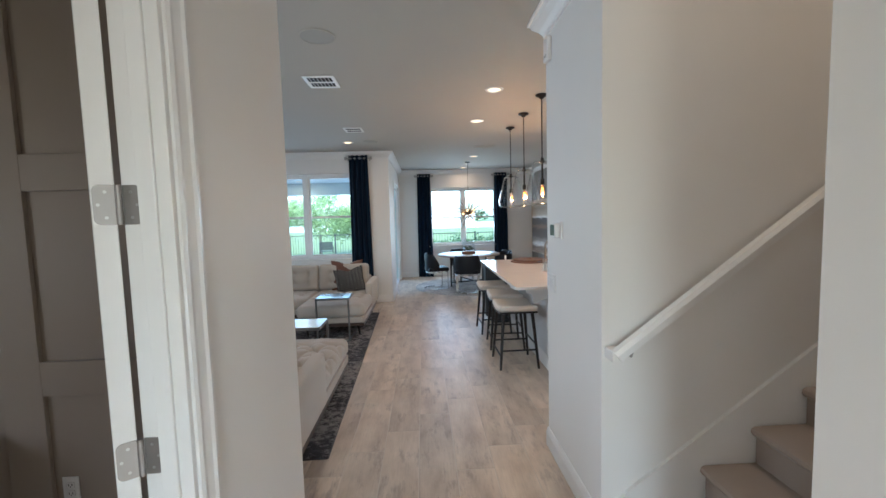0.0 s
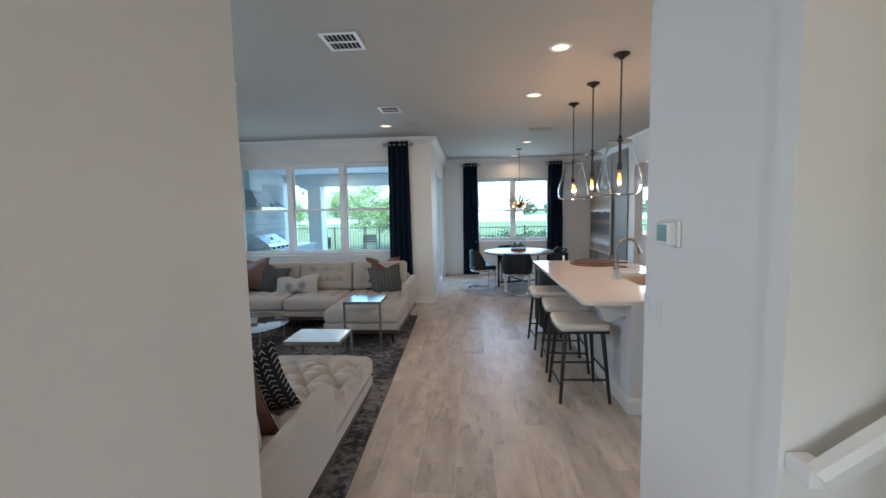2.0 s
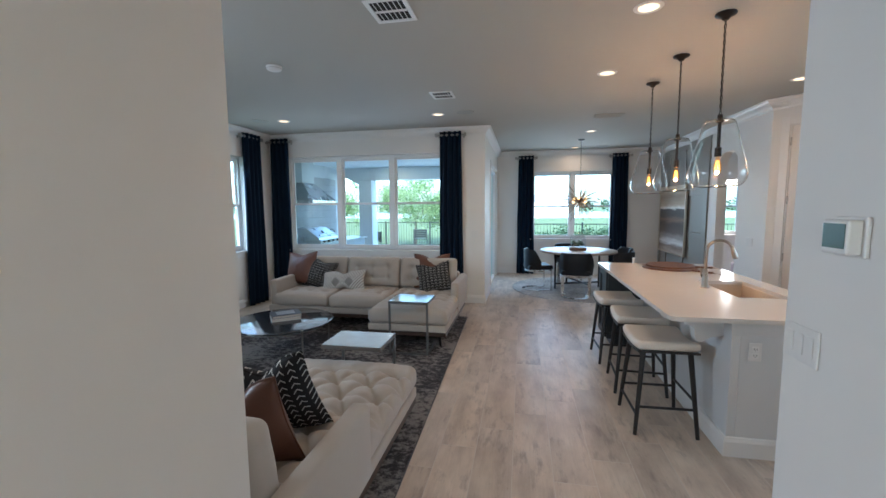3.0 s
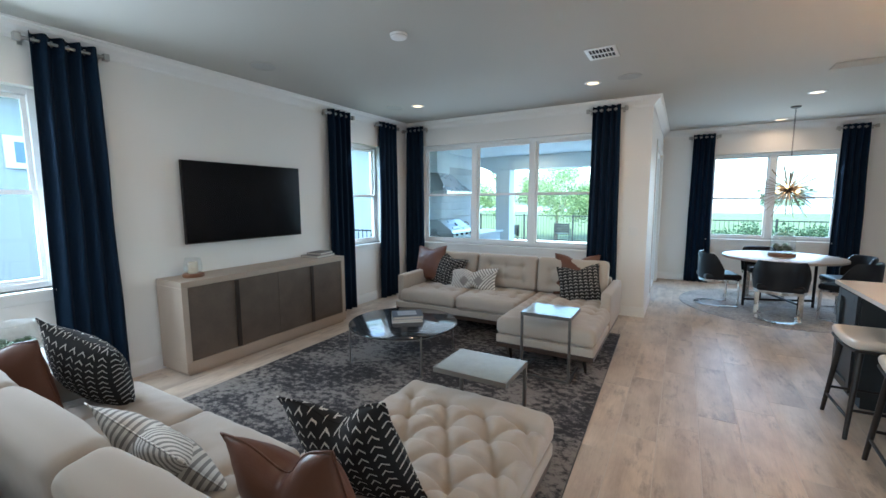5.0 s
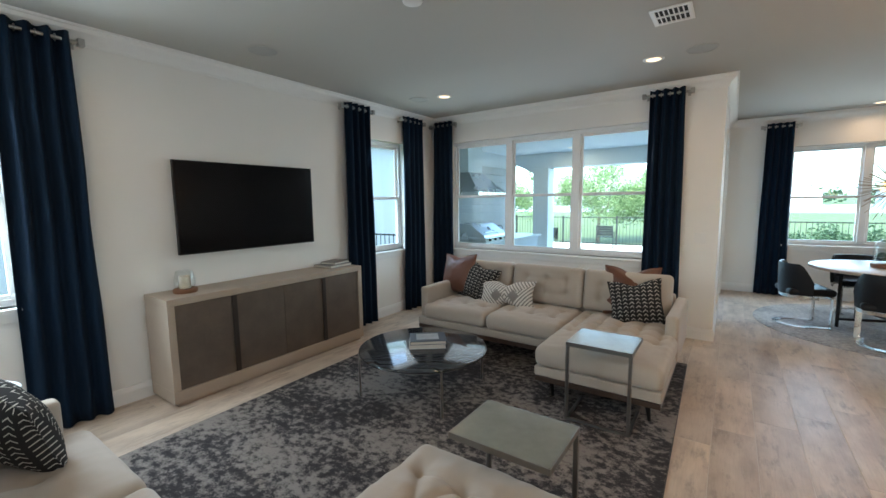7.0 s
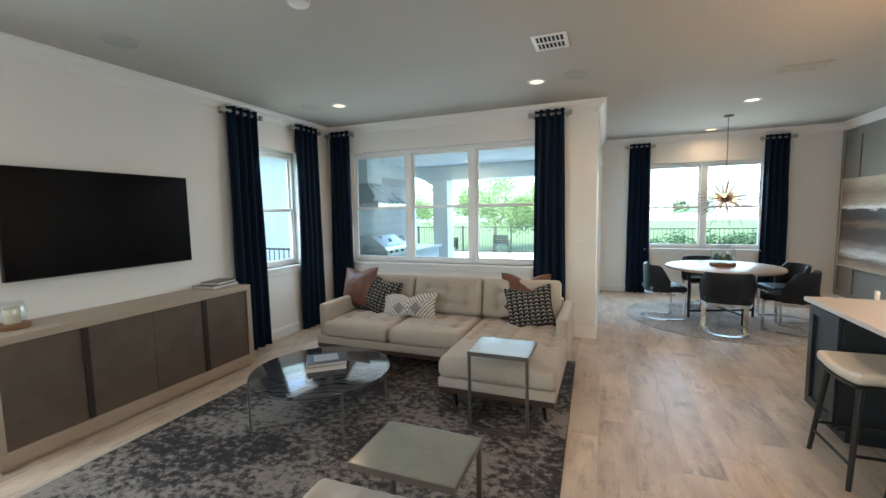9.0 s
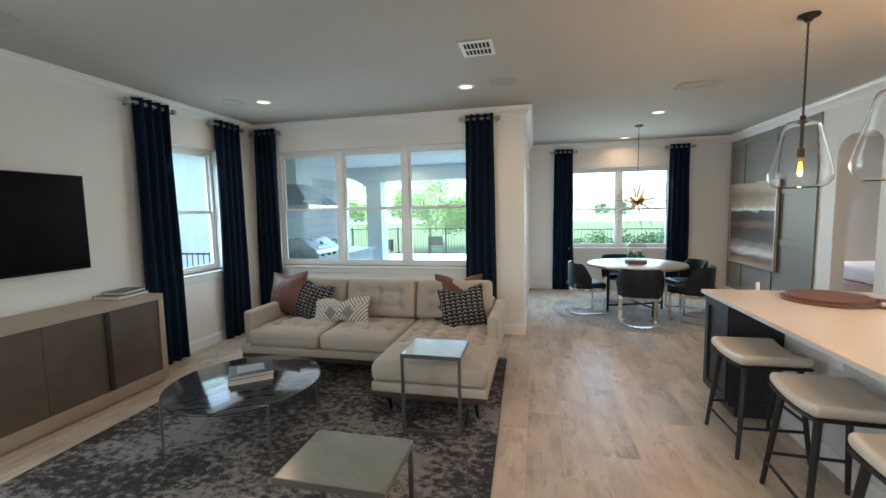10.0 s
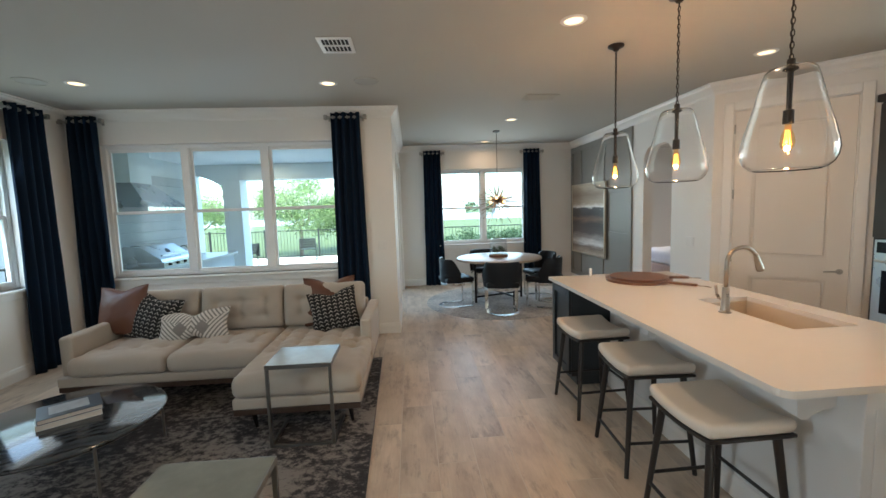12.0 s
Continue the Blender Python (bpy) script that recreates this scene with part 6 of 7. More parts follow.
def serving_board(label, r, ang, x, y, z, handle):
    ob = thing("serving_board", label, "serving board", pose(x, y, z, 0, 0, ang), "serving boards")
    bm = bmesh.new()
    pts = [(r * math.cos(a), r * math.sin(a)) for a in np.linspace(radians(6), radians(354), 56)]
    pts += [(r + 0.03, -0.022), (r + handle - 0.02, -0.020), (r + handle, -0.010), (r + handle, 0.010), (r + handle - 0.02, 0.020), (r + 0.03, 0.022)]
    prism(bm, pts, 0, 0.019)
    part("board", bm, M_BOARD, ob)
    bm = bmesh.new()
    pipe(bm, [(r + handle - 0.02, 0, 0.012), (r + handle + 0.01, 0.004, 0.004), (r + handle + 0.06, 0.02, 0.003), (r + handle + 0.10, 0.0, 0.003)], 0.0025, 6)
    part("cord", bm, surface("leather_cord", (0.12, 0.07, 0.045), 0.8), ob)
    return ob


serving_board("large round walnut serving board with handle", 0.275, -52, 1.99, 6.22, IZ + 0.0005, 0.20)
serving_board("smaller round walnut board stacked on a larger one", 0.245, -20, 2.0, 6.23, IZ + 0.020, 0.16)

# ---- counter stools ----
M_WHITELEATHER = surface("white_leatherette", (0.66, 0.60, 0.53), 0.5, var=0.05, scale=5, grain=200, bump=0.2, dist=0.0008)
M_BLACKWOOD = surface("black_wood", (0.014, 0.012, 0.012), 0.42, var=0.25, scale=6, grain=40, bump=0.1)


def stool(m):
    ob = thing("counter_stool", "backless counter stool, white saddle seat on black wooden legs", "stool", m, "counter stools")
    w, d = 0.205, 0.225
    bm = bmesh.new()

    def saddle(p):
        v = p.y / d
        up = (p.z - 0.60) / 0.07
        dip = 0.035 * v * v - 0.012
        return Vector((p.x, p.y, p.z + dip * min(1, max(0, up) + 0.6)))
    rbox(bm, -w, w, -d, d, 0.603, 0.665, 0.03, 0.03, saddle)
    part("seat", bm, M_WHITELEATHER, ob, smooth="all")
    bm = bmesh.new()
    rbox(bm, -w + 0.004, w - 0.004, -d + 0.006, d - 0.006, 0.588, 0.606, 0.006, 0.04, lambda p: Vector((p.x, p.y, p.z + 0.6 * (0.035 * (p.y / d) ** 2 - 0.012) - 0.003)))
    part("seat_board", bm, M_BLACKWOOD, ob, smooth=True)
    tops = [(-w + 0.05, -d + 0.06), (w - 0.05, -d + 0.06), (-w + 0.05, d - 0.06), (w - 0.05, d - 0.06)]
    feet = [(math.copysign(0.205, x), math.copysign(0.222, y)) for x, y in tops]
    for (x, y), (fx, fy) in zip(tops, feet):
        bm = bmesh.new()
        tube(bm, (fx, fy, 0.0), (x, y, 0.585), 0.013, 0.019, 12)
        part("leg", bm, M_BLACKWOOD, ob, smooth=True)
    lerp = lambda a, b, z: (feet[a][0] + (tops[a][0] - feet[a][0]) * z / 0.575, feet[a][1] + (tops[a][1] - feet[a][1]) * z / 0.575, z)
    for a, b, z in ((0, 1, 0.20), (2, 3, 0.20), (0, 2, 0.14), (1, 3, 0.26)):
        bm = bmesh.new()
        tube(bm, lerp(a, b, z), lerp(b, a, z), 0.0095, None, 10)
        part("stretcher", bm, M_BLACKWOOD, ob, smooth=True)
    return ob


s0 = stool(pose(1.355, 5.78, 0, 0, 0, 2))
copy_thing(s0, pose(1.385, 5.09, 0, 0, 0, -3))
copy_thing(s0, pose(1.365, 4.44, 0, 0, 0, 1))

# ---- pendants ----
M_SHADE = glass_mat("pendant_glass", (1, 1, 1), 0.0, 1.28)
# Amber tint puts the filament's glow into the bulb glass.
M_BULB = pane_mat("bulb_glass", (1.0, 0.86, 0.62))


def chain(bm, z0, z1):
    n = int((z1 - z0) / 0.026)
    for k in range(n):
        zc = z0 + (k + 0.5) * (z1 - z0) / n
        ax = k % 2
        q = []
        for a in np.linspace(0, 2 * math.pi, 10, endpoint=False):
            c, s = 0.0075 * math.cos(a), 0.0175 * math.sin(a)
            q.append((c if ax else 0, 0 if ax else c, zc + s))
        pipe(bm, q, 0.0024, 5, closed=True)


def pendant(m):
    ob = thing("pendant_light", "teardrop clear glass pendant with glowing filament bulb", "pendant light", m, "pendants over the island")
    Z = -CEIL
    bm = bmesh.new()
    lathe(bm, [(0.0005, 0.0), (0.064, 0.0), (0.066, -0.006), (0.060, -0.016), (0.03, -0.028), (0.018, -0.045), (0.0005, -0.047)], 32)
    part("canopy", bm, M_BRONZE, ob, smooth=True)
    bm = bmesh.new()
    chain(bm, 2.235 + Z, -0.045)
    tube(bm, (0.003, 0.004, 2.235 + Z), (0.003, 0.004, -0.045), 0.0022, None, 6)
    part("chain", bm, M_BRONZE, ob, smooth="all")
    bm = bmesh.new()
    lathe(bm, [(0.0005, 2.245 + Z), (0.016, 2.24 + Z), (0.017, 2.215 + Z), (0.028, 2.205 + Z), (0.03, 2.195 + Z), (0.012, 2.185 + Z), (0.011, 2.02 + Z), (0.021, 2.015 + Z), (0.022, 1.955 + Z), (0.0005, 1.955 + Z)], 24)
    part("stem", bm, M_BRONZE, ob, smooth=True)
    prof = [(0.030, 2.203), (0.070, 2.205), (0.100, 2.200), (0.116, 2.186), (0.130, 2.150), (0.150, 2.085), (0.175, 2.01), (0.202, 1.935), (0.221, 1.872), (0.228, 1.835), (0.222, 1.80), (0.205, 1.772), (0.178, 1.752), (0.155, 1.745)]
    inner = [(r - 0.002, z - (0.003 if r < 0.12 and z > 2.1 else 0)) for r, z in prof[::-1]]
    bm = bmesh.new()
    lathe(bm, [(0.03 + (r - 0.03) * 0.775, z + Z) for r, z in prof + inner], 56)
    bmesh.ops.remove_doubles(bm, verts=bm.verts, dist=1e-6)
    part("shade", bm, M_SHADE, ob, "clear blown glass shade", smooth="all").visible_shadow = False
    bm = bmesh.new()
    lathe(bm, [(0.012, 1.954), (0.014, 1.935), (0.025, 1.90), (0.029, 1.872), (0.025, 1.85), (0.012, 1.836), (0.0005, 1.833)], 24)
    bmesh.ops.translate(bm, verts=bm.verts, vec=(0, 0, Z))
    bl = part("bulb", bm, M_BULB, ob, smooth="all")
    bl.visible_shadow = False
    bm = bmesh.new()
    for k in range(6):
        a = k * math.pi / 3
        tube(bm, (0.006 * math.cos(a), 0.006 * math.sin(a), 1.925 + Z), (0.015 * math.cos(a + 0.4), 0.015 * math.sin(a + 0.4), 1.858 + Z), 0.0036, None, 6)
    part("filament", bm, M_FILAMENT, bl, "glowing orange filament").visible_shadow = False
    return ob


PENDS = [(1.705, 6.10), (1.705, 5.29), (1.705, 4.485)]
p0_ = pendant(pose(*PENDS[0], CEIL))
for x, y in PENDS[1:]:
    copy_thing(p0_, pose(x, y, CEIL, 0, 0, 40))
for x, y in PENDS:
    la = new("bulb_light", bpy.data.lights.new("bulb_light", "POINT"))
    la.data.energy, la.data.shadow_soft_size, la.data.color = 0.72, 0.012, (1.0, 0.52, 0.22)
    la.location = (x, y, 1.845)

# ---- dining ----
DT = (1.43, 9.62)
M_DRUG = rug_mat("round_rug", (0.25, 0.235, 0.22), (0.45, 0.42, 0.39), (0.68, 0.64, 0.59), 2.2)
dr_ = tagged(new("round_rug"), "round pale grey distressed rug under the dining table", "rug")
dr_.matrix_basis = pose(*DT, 0)
bm = bmesh.new()
lathe(bm, [(1.26, 0.0), (1.26, 0.006), (1.25, 0.009), (0.0005, 0.009)], 72)
part("weave", bm, M_DRUG, dr_)
tb = thing("dining_table", "round pale wood-topped dining table on black metal frame", "table", pose(*DT, 0.0095))
bm = bmesh.new()
lathe(bm, [(0.0005, 0.715), (0.71, 0.715), (0.725, 0.72), (0.725, 0.745), (0.715, 0.752), (0.0005, 0.752)], 72)
part("top", bm, surface("pale_ash_top", (0.37, 0.31, 0.255), 0.35, var=0.06, scale=3, grain=24, bump=0.08, stretch=(0.2, 2, 1)), tb, smooth=True)
for k in range(4):
    a = radians(20 + 90 * k)
    bm = bmesh.new()
    c, s = math.cos(a), math.sin(a)
    pipe(bm, [(0.46 * c, 0.46 * s, 0.0), (0.46 * c, 0.46 * s, 0.70)], 0.018, 4)
    part("leg", bm, M_BLACKMETAL, tb)
for k in range(2):
    a = radians(20 + 90 * k)
    for z in (0.10 + 0.04 * k, 0.69):
        bm = bmesh.new()
        tube(bm, (-0.455 * math.cos(a), -0.455 * math.sin(a), z), (0.455 * math.cos(a), 0.455 * math.sin(a), z), 0.016, None, 6)
        part("stretcher", bm, M_BLACKMETAL, tb)

M_BLACKLEATHER = surface("black_leather", (0.009, 0.011, 0.015), 0.45, var=0.2, scale=6, grain=180, bump=0.25, spec=0.25)
M_CHROME = surface("polished_steel", (0.60, 0.585, 0.56), 0.27, 1.0, var=0.05, bump=0.02)


def dining_chair(m):
    """Local +y faces the table."""
    ob = thing("dining_chair", "black leather barrel-back dining chair on steel cantilever base", "chair", m, "chairs round the table")
    bm = bmesh.new()
    rbox(bm, -0.245, 0.245, -0.20, 0.27, 0.40, 0.485, 0.035, 0.06)
    part("seat", bm, M_BLACKLEATHER, ob, smooth="all")
    bm = bmesh.new()
    n = 22
    rows = []
    for k, (rr, z) in enumerate(((0.285, 0.405), (0.295, 0.50), (0.30, 0.65), (0.305, 0.765), (0.295, 0.79), (0.275, 0.785), (0.262, 0.70), (0.255, 0.55), (0.25, 0.41))):
        row = []
        for i in range(n + 1):
            a = radians(180 + 5 + 170 * i / n)
            s = abs(i / n - 0.5) * 2
            zz = z - ((z - 0.5) * 0.75 * (max(0, s - 0.66) / 0.34) ** 1.3 if z > 0.5 else 0)
            row.append(bm.verts.new((rr * math.cos(a), rr * math.sin(a) * 0.92 + 0.04, zz)))
        rows.append(row)
    for k in range(len(rows)):
        a, b = rows[k], rows[(k + 1) % len(rows)]
        for i in range(n):
            bm.faces.new((a[i], a[i + 1], b[i + 1], b[i]))
    bm.faces.new([r[0] for r in rows])
    bm.faces.new([r[n] for r in rows][::-1])
    part("backrest", bm, M_BLACKLEATHER, ob, smooth=True)
    bm = bmesh.new()
    a0 = []
    for i in range(25):
        a = radians(180 - 10 + 200 * i / 24)
        a0.append((math.cos(a), math.sin(a)))
    for h0, h1, ro, ri in ((0.362, 0.398, 0.278, 0.272),):
        lo = [(bm.verts.new((ro * c, ro * s * 0.92 + 0.04, h0)), bm.verts.new((ri * c, ri * s * 0.92 + 0.04, h0)), bm.verts.new((ri * c, ri * s * 0.92 + 0.04, h1)), bm.verts.new((ro * c, ro * s * 0.92 + 0.04, h1))) for c, s in a0]
        for p, q in zip(lo, lo[1:]):
            for j in range(4):
                bm.faces.new((p[j], p[(j + 1) % 4], q[(j + 1) % 4], q[j]))
        bm.faces.new(lo[0])
        bm.faces.new(lo[-1][::-1])
    part("seat_band", bm, M_CHROME, ob, smooth=True)
    for sx in (-0.235, 0.235):
        part("upright", boxes((sx - 0.028, sx + 0.028, 0.222, 0.236, 0.0, 0.40), bevel=0.002), M_CHROME, ob)
    part("front_rail", boxes((-0.25, 0.25, 0.20, 0.224, 0.375, 0.398), bevel=0.002), M_CHROME, ob)
    bm = bmesh.new()
    lo = []
    path = [(-0.235, 0.225)] + [(0.245 * math.cos(radians(180 + 180 * i / 20)), 0.245 * math.sin(radians(180 + 180 * i / 20)) - 0.02) for i in range(21)] + [(0.235, 0.225)]
    for i, (x, y) in enumerate(path):
        k = 0.74
        lo.append((bm.verts.new((x, y, 0)), bm.verts.new((x * k, y * k if 0 < i < len(path) - 1 else y, 0)), bm.verts.new((x * k, y * k if 0 < i < len(path) - 1 else y, 0.013)), bm.verts.new((x, y, 0.013))))
    for p, q in zip(lo, lo[1:]):
        for j in range(4):
            bm.faces.new((p[j], p[(j + 1) % 4], q[(j + 1) % 4], q[j]))
    bm.faces.new(lo[0])
    bm.faces.new(lo[-1][::-1])
    part("base_ring", bm, M_CHROME, ob, smooth=True)
    return ob


def chair_pose(dx, dy):
    return pose(DT[0] + dx, DT[1] + dy, 0.0095, 0, 0, math.degrees(math.atan2(dx, -dy)))


c0_ = dining_chair(chair_pose(-0.80, -0.20))
for dx, dy in ((-0.13, -0.84), (0.66, -0.55), (0.80, 0.12), (-0.1, 0.84)):
    copy_thing(c0_, chair_pose(dx, dy))

cl_ = thing("terrarium", "glass cloche terrarium with succulents on wooden base", "terrarium", pose(1.43, 9.62, 0.762) @ Matrix.Scale(1.16, 4))
bm = bmesh.new()
lathe(bm, [(0.0005, 0), (0.135, 0), (0.14, 0.006), (0.14, 0.04), (0.132, 0.046), (0.0005, 0.046)], 40)
part("base", bm, M_BASEWOOD, cl_, smooth=True)
bm = bmesh.new()
lathe(bm, [(0.128, 0.0465), (0.13, 0.10), (0.128, 0.20), (0.112, 0.26), (0.08, 0.285), (0.072, 0.30), (0.069, 0.30), (0.076, 0.283), (0.108, 0.258), (0.1245, 0.20), (0.1265, 0.10), (0.1245, 0.0465)], 40)
part("glass", bm, M_CLEAR, cl_, smooth="all")
bm = bmesh.new()
for a in range(6):
    succulent(bm, 0.06 * math.cos(a * 1.05), 0.06 * math.sin(a * 1.05), 0.06 + 0.03 * (a % 2), 0.08, rng)
part("succulents", bm, M_SUCC, cl_)

# chandelier
CHX, CHY, CHZ = 1.47, 9.80, 1.73
cd_ = thing("chandelier", "bronze starburst chandelier with glowing bulbs", "chandelier", pose(CHX, CHY, CHZ))
bm = bmesh.new()
lathe(bm, [(0.0005, CEIL - CHZ), (0.062, CEIL - CHZ), (0.06, CEIL - CHZ - 0.018), (0.02, CEIL - CHZ - 0.03), (0.0005, CEIL - CHZ - 0.032)], 28)
part("canopy", bm, M_BRONZE, cd_, smooth=True)
bm = bmesh.new()
chain(bm, 0.33, CEIL - CHZ - 0.03)
tube(bm, (0, 0, 0.05), (0, 0, 0.33), 0.006, None, 8)
part("chain", bm, M_BRONZE, cd_)
bm = bmesh.new()
bmesh.ops.create_icosphere(bm, subdivisions=3, radius=0.062)
part("hub", bm, M_BRONZE, cd_, smooth="all")
M_BRASS = surface("aged_brass", (0.40, 0.33, 0.25), 0.4, 1.0, var=0.1, bump=0.03)
rng = random.Random(21)
N = 96
for k in range(N):
    zf = 1 - 2 * (k + 0.5) / N
    a = k * 2.39996
    d = Vector((math.cos(a) * math.sqrt(1 - zf * zf), math.sin(a) * math.sqrt(1 - zf * zf), zf))
    bm = bmesh.new()
    tube(bm, d * 0.058, d * rng.uniform(0.30, 0.47), 0.0052, 0.0042, 6)
    part("spike", bm, M_BRASS, cd_)
M_WARMBULB = glow_mat("warm_bulb", (1.0, 0.58, 0.22), 0.5)
for k in range(6):
    a = radians(60 * k + 12)
    zf = -0.25 if k % 2 else 0.3
    d = Vector((math.cos(a), math.sin(a), zf)).normalized()
    bm = bmesh.new()
    tube(bm, d * 0.055, d * 0.12, 0.012, 0.012, 12)
    ss = part("socket", bm, M_BRASS, cd_, smooth=True)
    bm = bmesh.new()
    bmesh.ops.create_icosphere(bm, subdivisions=3, radius=0.024)
    bmesh.ops.translate(bm, verts=bm.verts, vec=d * 0.138)
    part("bulb", bm, M_WARMBULB, ss, "glowing warm globe bulb", smooth="all").visible_shadow = False
la = new("chandelier_light", bpy.data.lights.new("chandelier_light", "POINT"))
la.data.energy, la.data.shadow_soft_size, la.data.color = 0.5, 0.14, (1.0, 0.60, 0.30)
la.location = (CHX, CHY, CHZ - 0.02)

# panelling and picture on the dining wall
gp = tagged(new("wall_panelling_dining"), "grey painted board and batten panelling on the dining wall", "panelling", kind="structure")
GY0, GY1 = 8.905, YD - 0.001
part("backing", boxes((XR - 0.006, XR - 0.001, GY0, GY1, 0.136, CEIL - 0.126)), M_GREIGE, gp)
for y in (GY0, 9.86, 10.82, GY1 - 0.09):
    part("batten", boxes((XR - 0.026, XR - 0.0065, y, y + 0.09, 0.137, CEIL - 0.127), bevel=0.002), M_GREIGE, gp)
for z in (0.137, 1.03, 1.79, CEIL - 0.24):
    part("batten", boxes((XR - 0.024, XR - 0.0065, GY0 + 0.0905, GY1 - 0.0905, z, z + 0.09), bevel=0.002), M_GREIGE, gp)


def painting():
    m, nt, b = node_mat("abstract_painting")
    co = nt.nodes.new("ShaderNodeTexCoord").outputs["Object"]
    sep = nt.nodes.new("ShaderNodeSeparateXYZ")
    nt.links.new(co, sep.inputs[0])
    n1 = noise_of(nt, co, 3.0, 6, 0.7, (1, 0.6, 4))
    n2 = noise_of(nt, co, 22, 4, 0.7, (1, 1, 2))
    h = math_of(nt, "ADD", math_of(nt, "DIVIDE", sep.outputs[2], 1.32), 0.5)
    h = math_of(nt, "ADD", h, math_of(nt, "ADD", math_of(nt, "MULTIPLY", n1, 0.16), math_of(nt, "SUBTRACT", math_of(nt, "MULTIPLY", n2, 0.05), 0.105)))
    c = ramp(nt, h, [(0.0, (0.42, 0.33, 0.25)), (0.09, (0.16, 0.12, 0.10)), (0.15, (0.70, 0.69, 0.67)), (0.22, (0.36, 0.33, 0.31)), (0.30, (0.10, 0.085, 0.08)), (0.44, (0.055, 0.045, 0.045)), (0.50, (0.20, 0.13, 0.09)), (0.56, (0.045, 0.042, 0.045)), (0.655, (0.06, 0.06, 0.065)), (0.675, (0.80, 0.79, 0.77)), (0.74, (0.40, 0.32, 0.24)), (0.86, (0.24, 0.18, 0.13)), (1.0, (0.50, 0.43, 0.34))])
    nt.links.new(c, b.inputs["Base Color"])
    b.inputs["Roughness"].default_value = 0.35
    bump_of(nt, b, n2, 0.5, 0.003)
    return m


pt = thing("wall_art", "large abstract banded painting in a champagne frame", "painting", pose(XR - 0.03, 10.45, 1.32))
part("canvas", boxes((-0.028, -0.003, -0.715, 0.715, -0.665, 0.665)), painting(), pt, "brown, black and white horizontal brush bands")
M_CHAMPAGNE = surface("champagne_frame", (0.62, 0.57, 0.48), 0.3, 0.8, var=0.08, bump=0.05)
for r in ((-0.042, -0.003, -0.74, -0.716, -0.69, 0.69), (-0.042, -0.003, 0.716, 0.74, -0.69, 0.69), (-0.042, -0.003, -0.7155, 0.7155, 0.666, 0.69), (-0.042, -0.003, -0.7155, 0.7155, -0.69, -0.666)):
    part("frame_bar", boxes(r, bevel=0.002), M_CHAMPAGNE, pt)

# ---- ceiling fittings ----
for i, (x, y) in enumerate(((-0.43, 6.98), (-3.48, 6.87), (-3.48, 4.74), (-0.30, 3.02))):
    sp = thing("ceiling_speaker", "round flush ceiling speaker with pale mesh grille", "speaker", pose(x, y, CEIL - 0.001), "ceiling speakers")
    bm = bmesh.new()
    lathe(bm, [(0.125, 0.0), (0.125, -0.005), (0.117, -0.007), (0.116, -0.004)], 40)
    part("rim", bm, M_CEIL_SHADED, sp, smooth=True)
    bm = bmesh.new()
    lathe(bm, [(0.1155, -0.003), (0.06, -0.006), (0.0005, -0.0065)], 40)
    part("grille", bm, M_SPEAKER, sp, smooth=True)
sd = thing("smoke_detector", "round white smoke detector on the ceiling", "smoke detector", pose(-1.886, 4.79, CEIL - 0.001))
bm = bmesh.new()
lathe(bm, [(0.07, 0.0), (0.07, -0.012), (0.06, -0.03), (0.045, -0.036), (0.0005, -0.037)], 36)
part("cover", bm, M_WHITEPLASTIC, sd, smooth=True)
bm = bmesh.new()
lathe(bm, [(0.0655, -0.0215), (0.068, -0.0185)], 36)
part("slot", bm, M_SPEAKER, sd)


def vent(x, y, wx, wy, rows, label, m2=0.0):
    ob = thing("ceiling_vent", label, "vent", pose(x, y, CEIL - 0.0015, 0, 0, m2), "ceiling vents")
    a, b = wx / 2, wy / 2
    part("backing", boxes((-a + 0.02, a - 0.02, -b + 0.02, b - 0.02, -0.002, 0)), M_DARK, ob)
    part("rim", boxes((-a, a, -b, -b + 0.03, -0.009, 0), (-a, a, b - 0.03, b, -0.009, 0), (-a, -a + 0.03, -b + 0.0301, b - 0.0301, -0.009, 0), (a - 0.03, a, -b + 0.0301, b - 0.0301, -0.009, 0), bevel=0.002), M_WHITEPLASTIC, ob)
    part("divider", boxes((-a + 0.031, a - 0.031, -0.008, 0.008, -0.0105, -0.0025)), M_WHITEPLASTIC, ob)
    first_ = None
    for k in range(rows):
        cx = -a + 0.04 + (wx - 0.08) * (k + 0.5) / rows
        for s in (-1, 1):
            if first_ is None:
                o = part("slat", boxes((-0.007, 0.007, -(b - 0.04) / 2, (b - 0.04) / 2, -0.001, 0.0005)), M_WHITEPLASTIC, ob)
                first_ = o.data
            else:
                o = new("slat", first_)
                o.parent = ob
            o.matrix_basis = pose(cx, s * (b + 0.0) / 2 - s * 0.008, -0.008, 0, 38, 0)


vent(-0.56, 6.06, 0.26, 0.30, 6, "white louvred ceiling supply vent over the living area")
vent(-0.50, 3.97, 0.28, 0.32, 6, "white louvred ceiling supply vent over the near sofa")
rv = thing("return_vent", "flat white rectangular ceiling return vent", "vent", pose(1.56, 7.66, CEIL - 0.0015))
part("plate", boxes((-0.20, 0.20, -0.12, 0.12, -0.010, 0), bevel=0.003), M_CEIL_SHADED, rv)
for k in range(7):
    part("slat", boxes((-0.18, 0.18, -0.1 + k * 0.03, -0.085 + k * 0.03, -0.0125, -0.0105)), M_CEIL_SHADED, rv)

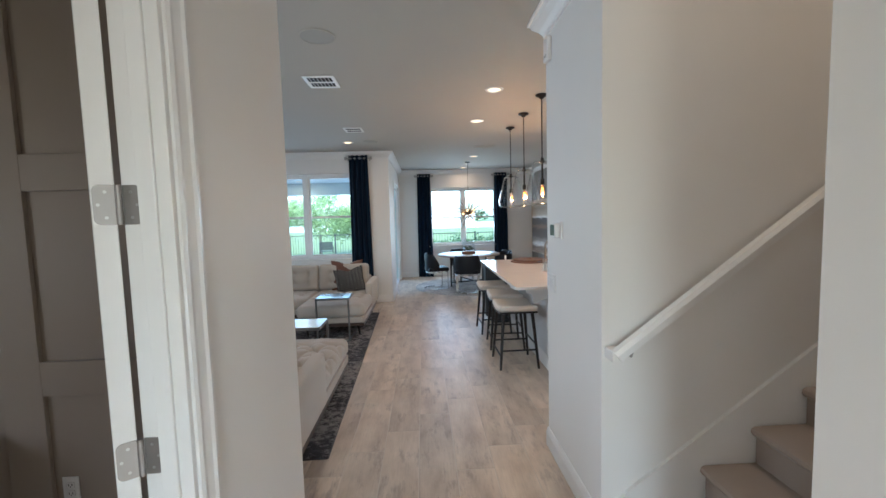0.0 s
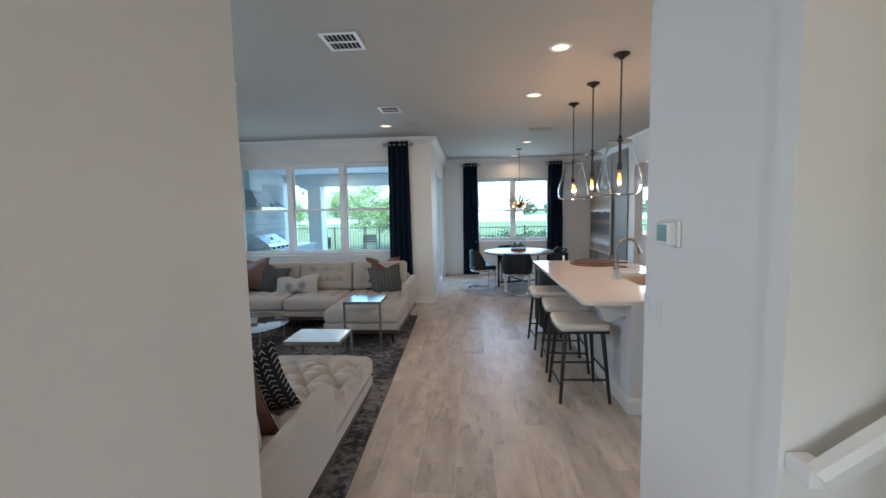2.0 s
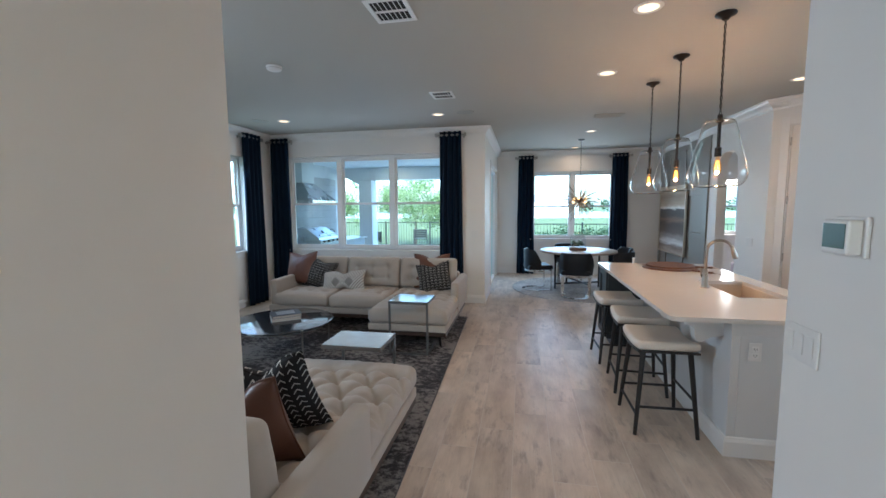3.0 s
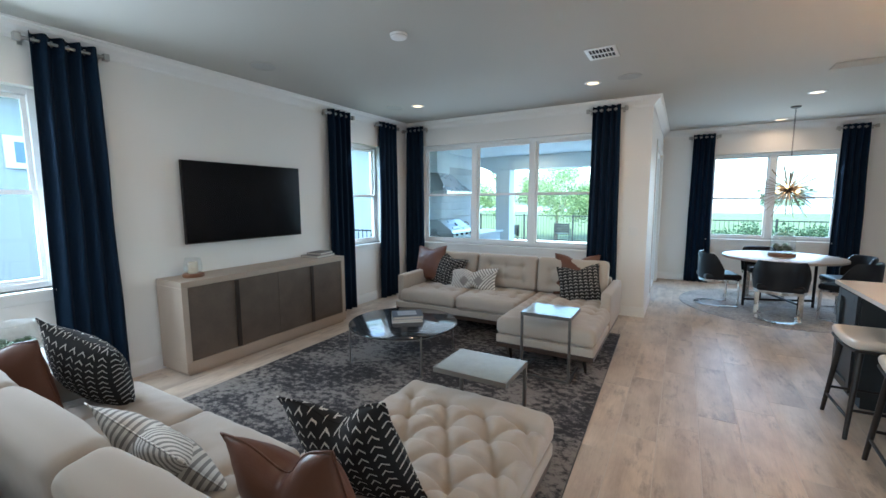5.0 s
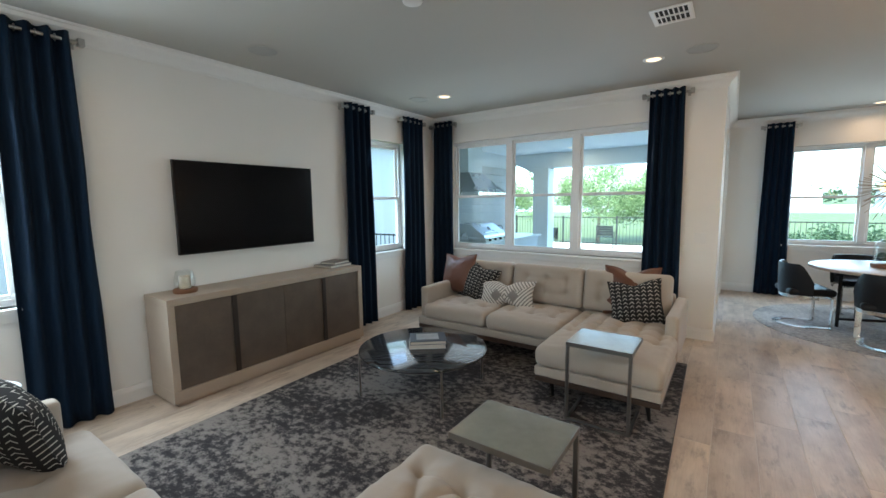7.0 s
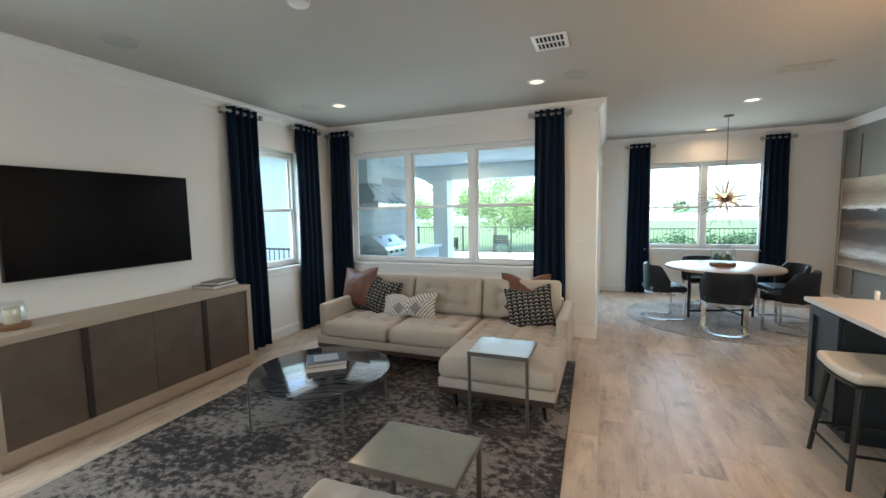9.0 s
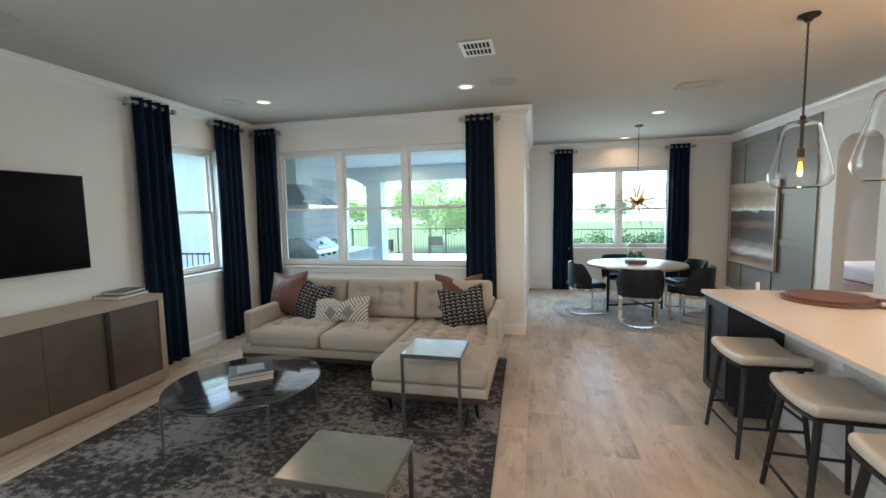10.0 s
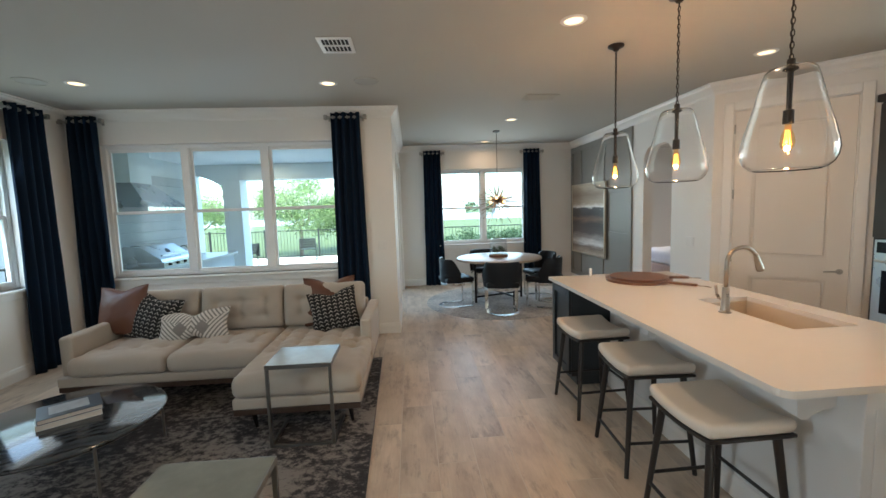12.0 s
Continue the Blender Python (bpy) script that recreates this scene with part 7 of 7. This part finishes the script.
# ---- oven tower ----
ot = thing("oven_cabinet", "dark espresso tall kitchen cabinet around a wall oven", "cabinet", pose(4.28, 5.83, 0))
part("body", boxes((0.02, 0.665, -0.42, 0.40, 0.1, 2.45), bevel=0.003), M_ESPRESSO, ot)
part("toe_kick", boxes((0.08, 0.605, -0.42, 0.40, 0.0, 0.0995)), M_DARK, ot)
for z0, z1, nm in ((0.105, 0.40, "drawer"), (1.22, 2.44, "door")):
    dd = part(nm, boxes((0.0, 0.0195, -0.415, 0.395, z0, z1), bevel=0.003), M_ESPRESSO, ot)
    bm = bmesh.new()
    zc = z1 - 0.06 if nm == "drawer" else z0 + 0.12
    tube(bm, (-0.028, -0.08, zc), (-0.028, 0.08, zc), 0.006, None, 8)
    tube(bm, (-0.028, -0.07, zc), (0.0, -0.07, zc), 0.005, None, 6)
    tube(bm, (-0.028, 0.07, zc), (0.0, 0.07, zc), 0.005, None, 6)
    part("pull", bm, M_NICKEL, dd)
part("trim", boxes((-0.03, 0.605, -0.45, 0.41, 2.4505, 2.52), bevel=0.01), M_ESPRESSO, ot)
ov = thing("wall_oven", "built-in stainless wall oven with black glass door", "oven", pose(4.28, 5.82, 0.42))
part("front", boxes((-0.022, 0.0195, -0.385, 0.365, 0.0, 0.78), bevel=0.004), M_STEEL, ov)
part("glass", boxes((-0.026, -0.0225, -0.31, 0.29, 0.10, 0.50)), M_SCREEN, ov)
part("control_panel", boxes((-0.026, -0.0225, -0.36, 0.34, 0.66, 0.76)), M_SCREEN, ov)
bm = bmesh.new()
tube(bm, (-0.065, -0.32, 0.585), (-0.065, 0.30, 0.585), 0.011, None, 10)
for s in (-0.28, 0.26):
    tube(bm, (-0.065, s, 0.585), (-0.0225, s, 0.585), 0.008, None, 8)
part("handle", bm, M_STEEL, ov)

# ---- bed glimpsed through the arch ----
be = thing("bed", "upholstered pale blush bed made up with white patterned bedding", "bed", pose(5.75, 10.55, 0))
M_BLUSH = cloth("blush_upholstery", (0.42, 0.30, 0.25), 500)
bm = bmesh.new()
rbox(bm, -0.85, 0.85, -0.80, 0.80, 0.06, 0.36, 0.04, 0.2)
part("frame_base", bm, M_BLUSH, be, smooth=True)
M_BEDDING = surface("white_bedding", (0.68, 0.69, 0.73), 0.9, var=0.12, scale=6, grain=60, bump=0.4, dist=0.004)
bm = bmesh.new()
rbox(bm, -0.83, 0.84, -0.81, 0.81, 0.361, 0.62, 0.08, 0.07, lambda p: Vector((p.x, p.y, p.z + 0.02 * noise.noise(Vector((p.x * 5, p.y * 5, 1))))))
part("duvet", bm, M_BEDDING, be, smooth="all")
bm = bmesh.new()
rbox(bm, 0.852, 0.94, -0.86, 0.86, 0.0, 1.25, 0.04, 0.2)
part("headboard", bm, M_BLUSH, be, smooth=True)
for sx in (-0.75, 0.75):
    for sy in (-0.7, 0.7):
        bm = bmesh.new()
        tube(bm, (sx, sy, 0), (sx, sy, 0.06), 0.02, 0.025, 10)
        part("foot", bm, M_ESPRESSO, be)

# ---- floor planks ----
PW, PL, GAP = 0.245, 1.045, 0.004
def plank_mesh(w, l):
    bm = bmesh.new()
    x, y, e = w / 2 - GAP / 2, l / 2 - GAP / 2, 0.0015
    lo = [bm.verts.new(p) for p in ((-x, -y, -0.002), (x, -y, -0.002), (x, y, -0.002), (-x, y, -0.002))]
    mid = [bm.verts.new((v.co.x, v.co.y, -0.0009)) for v in lo]
    hi = [bm.verts.new((v.co.x - math.copysign(e, v.co.x), v.co.y - math.copysign(e, v.co.y), 0)) for v in lo]
    for a, b in ((lo, mid), (mid, hi)):
        for i in range(4):
            bm.faces.new((a[i], a[(i + 1) % 4], b[(i + 1) % 4], b[i]))
    bm.faces.new(hi)
    me = bpy.data.meshes.new("plank")
    bm.to_mesh(me)
    bm.free()
    me.materials.append(M_PLANK)
    return me


floor = bpy.data.objects["floor"]
rest = bmesh.new()
whole = plank_mesh(PW, PL)
cache = {}
for i in range(-18, 21):
    x = 0.075 + PW * (i + 0.5)
    y = 0.98 + PL * (i % 4) / 4 - PL * 4
    while y < YD + 0.1:
        a, b = max(y, -2.2), min(y + PL, YD + 0.02)
        inside = XL - 0.1 < x < 5.1 and b - a > 0.02
        if inside and x < XP - 0.1 and a > YW:
            inside = False
        if inside and x < XP - 0.1:
            b = min(b, YW + 0.02)
        if inside and x > XS + 0.2 and a < 2.78:
            a = max(a, 2.70)
            inside = b - a > 0.02
        if inside and x < XH - 0.15 and b < YB:
            inside = x > -3.3
        if inside:
            near = -1.6 < x < 2.6 and 0.8 < b or x < -1.6 and b > 3.2 and a < 8.0
            key = round(b - a, 3)
            if near:
                me = whole if abs(key - PL) < 1e-3 else cache.setdefault(key, plank_mesh(PW, key))
                o = new("plank", me)
                o.location = (x, (a + b) / 2, 0)
                o.parent = floor
            else:
                box(rest, x - PW / 2 + GAP / 2, x + PW / 2 - GAP / 2, a + GAP / 2, b - GAP / 2, -0.002, 0)
        y += PL
tagged(part("plank_rest", rest, M_PLANK, floor), kind="stuff")
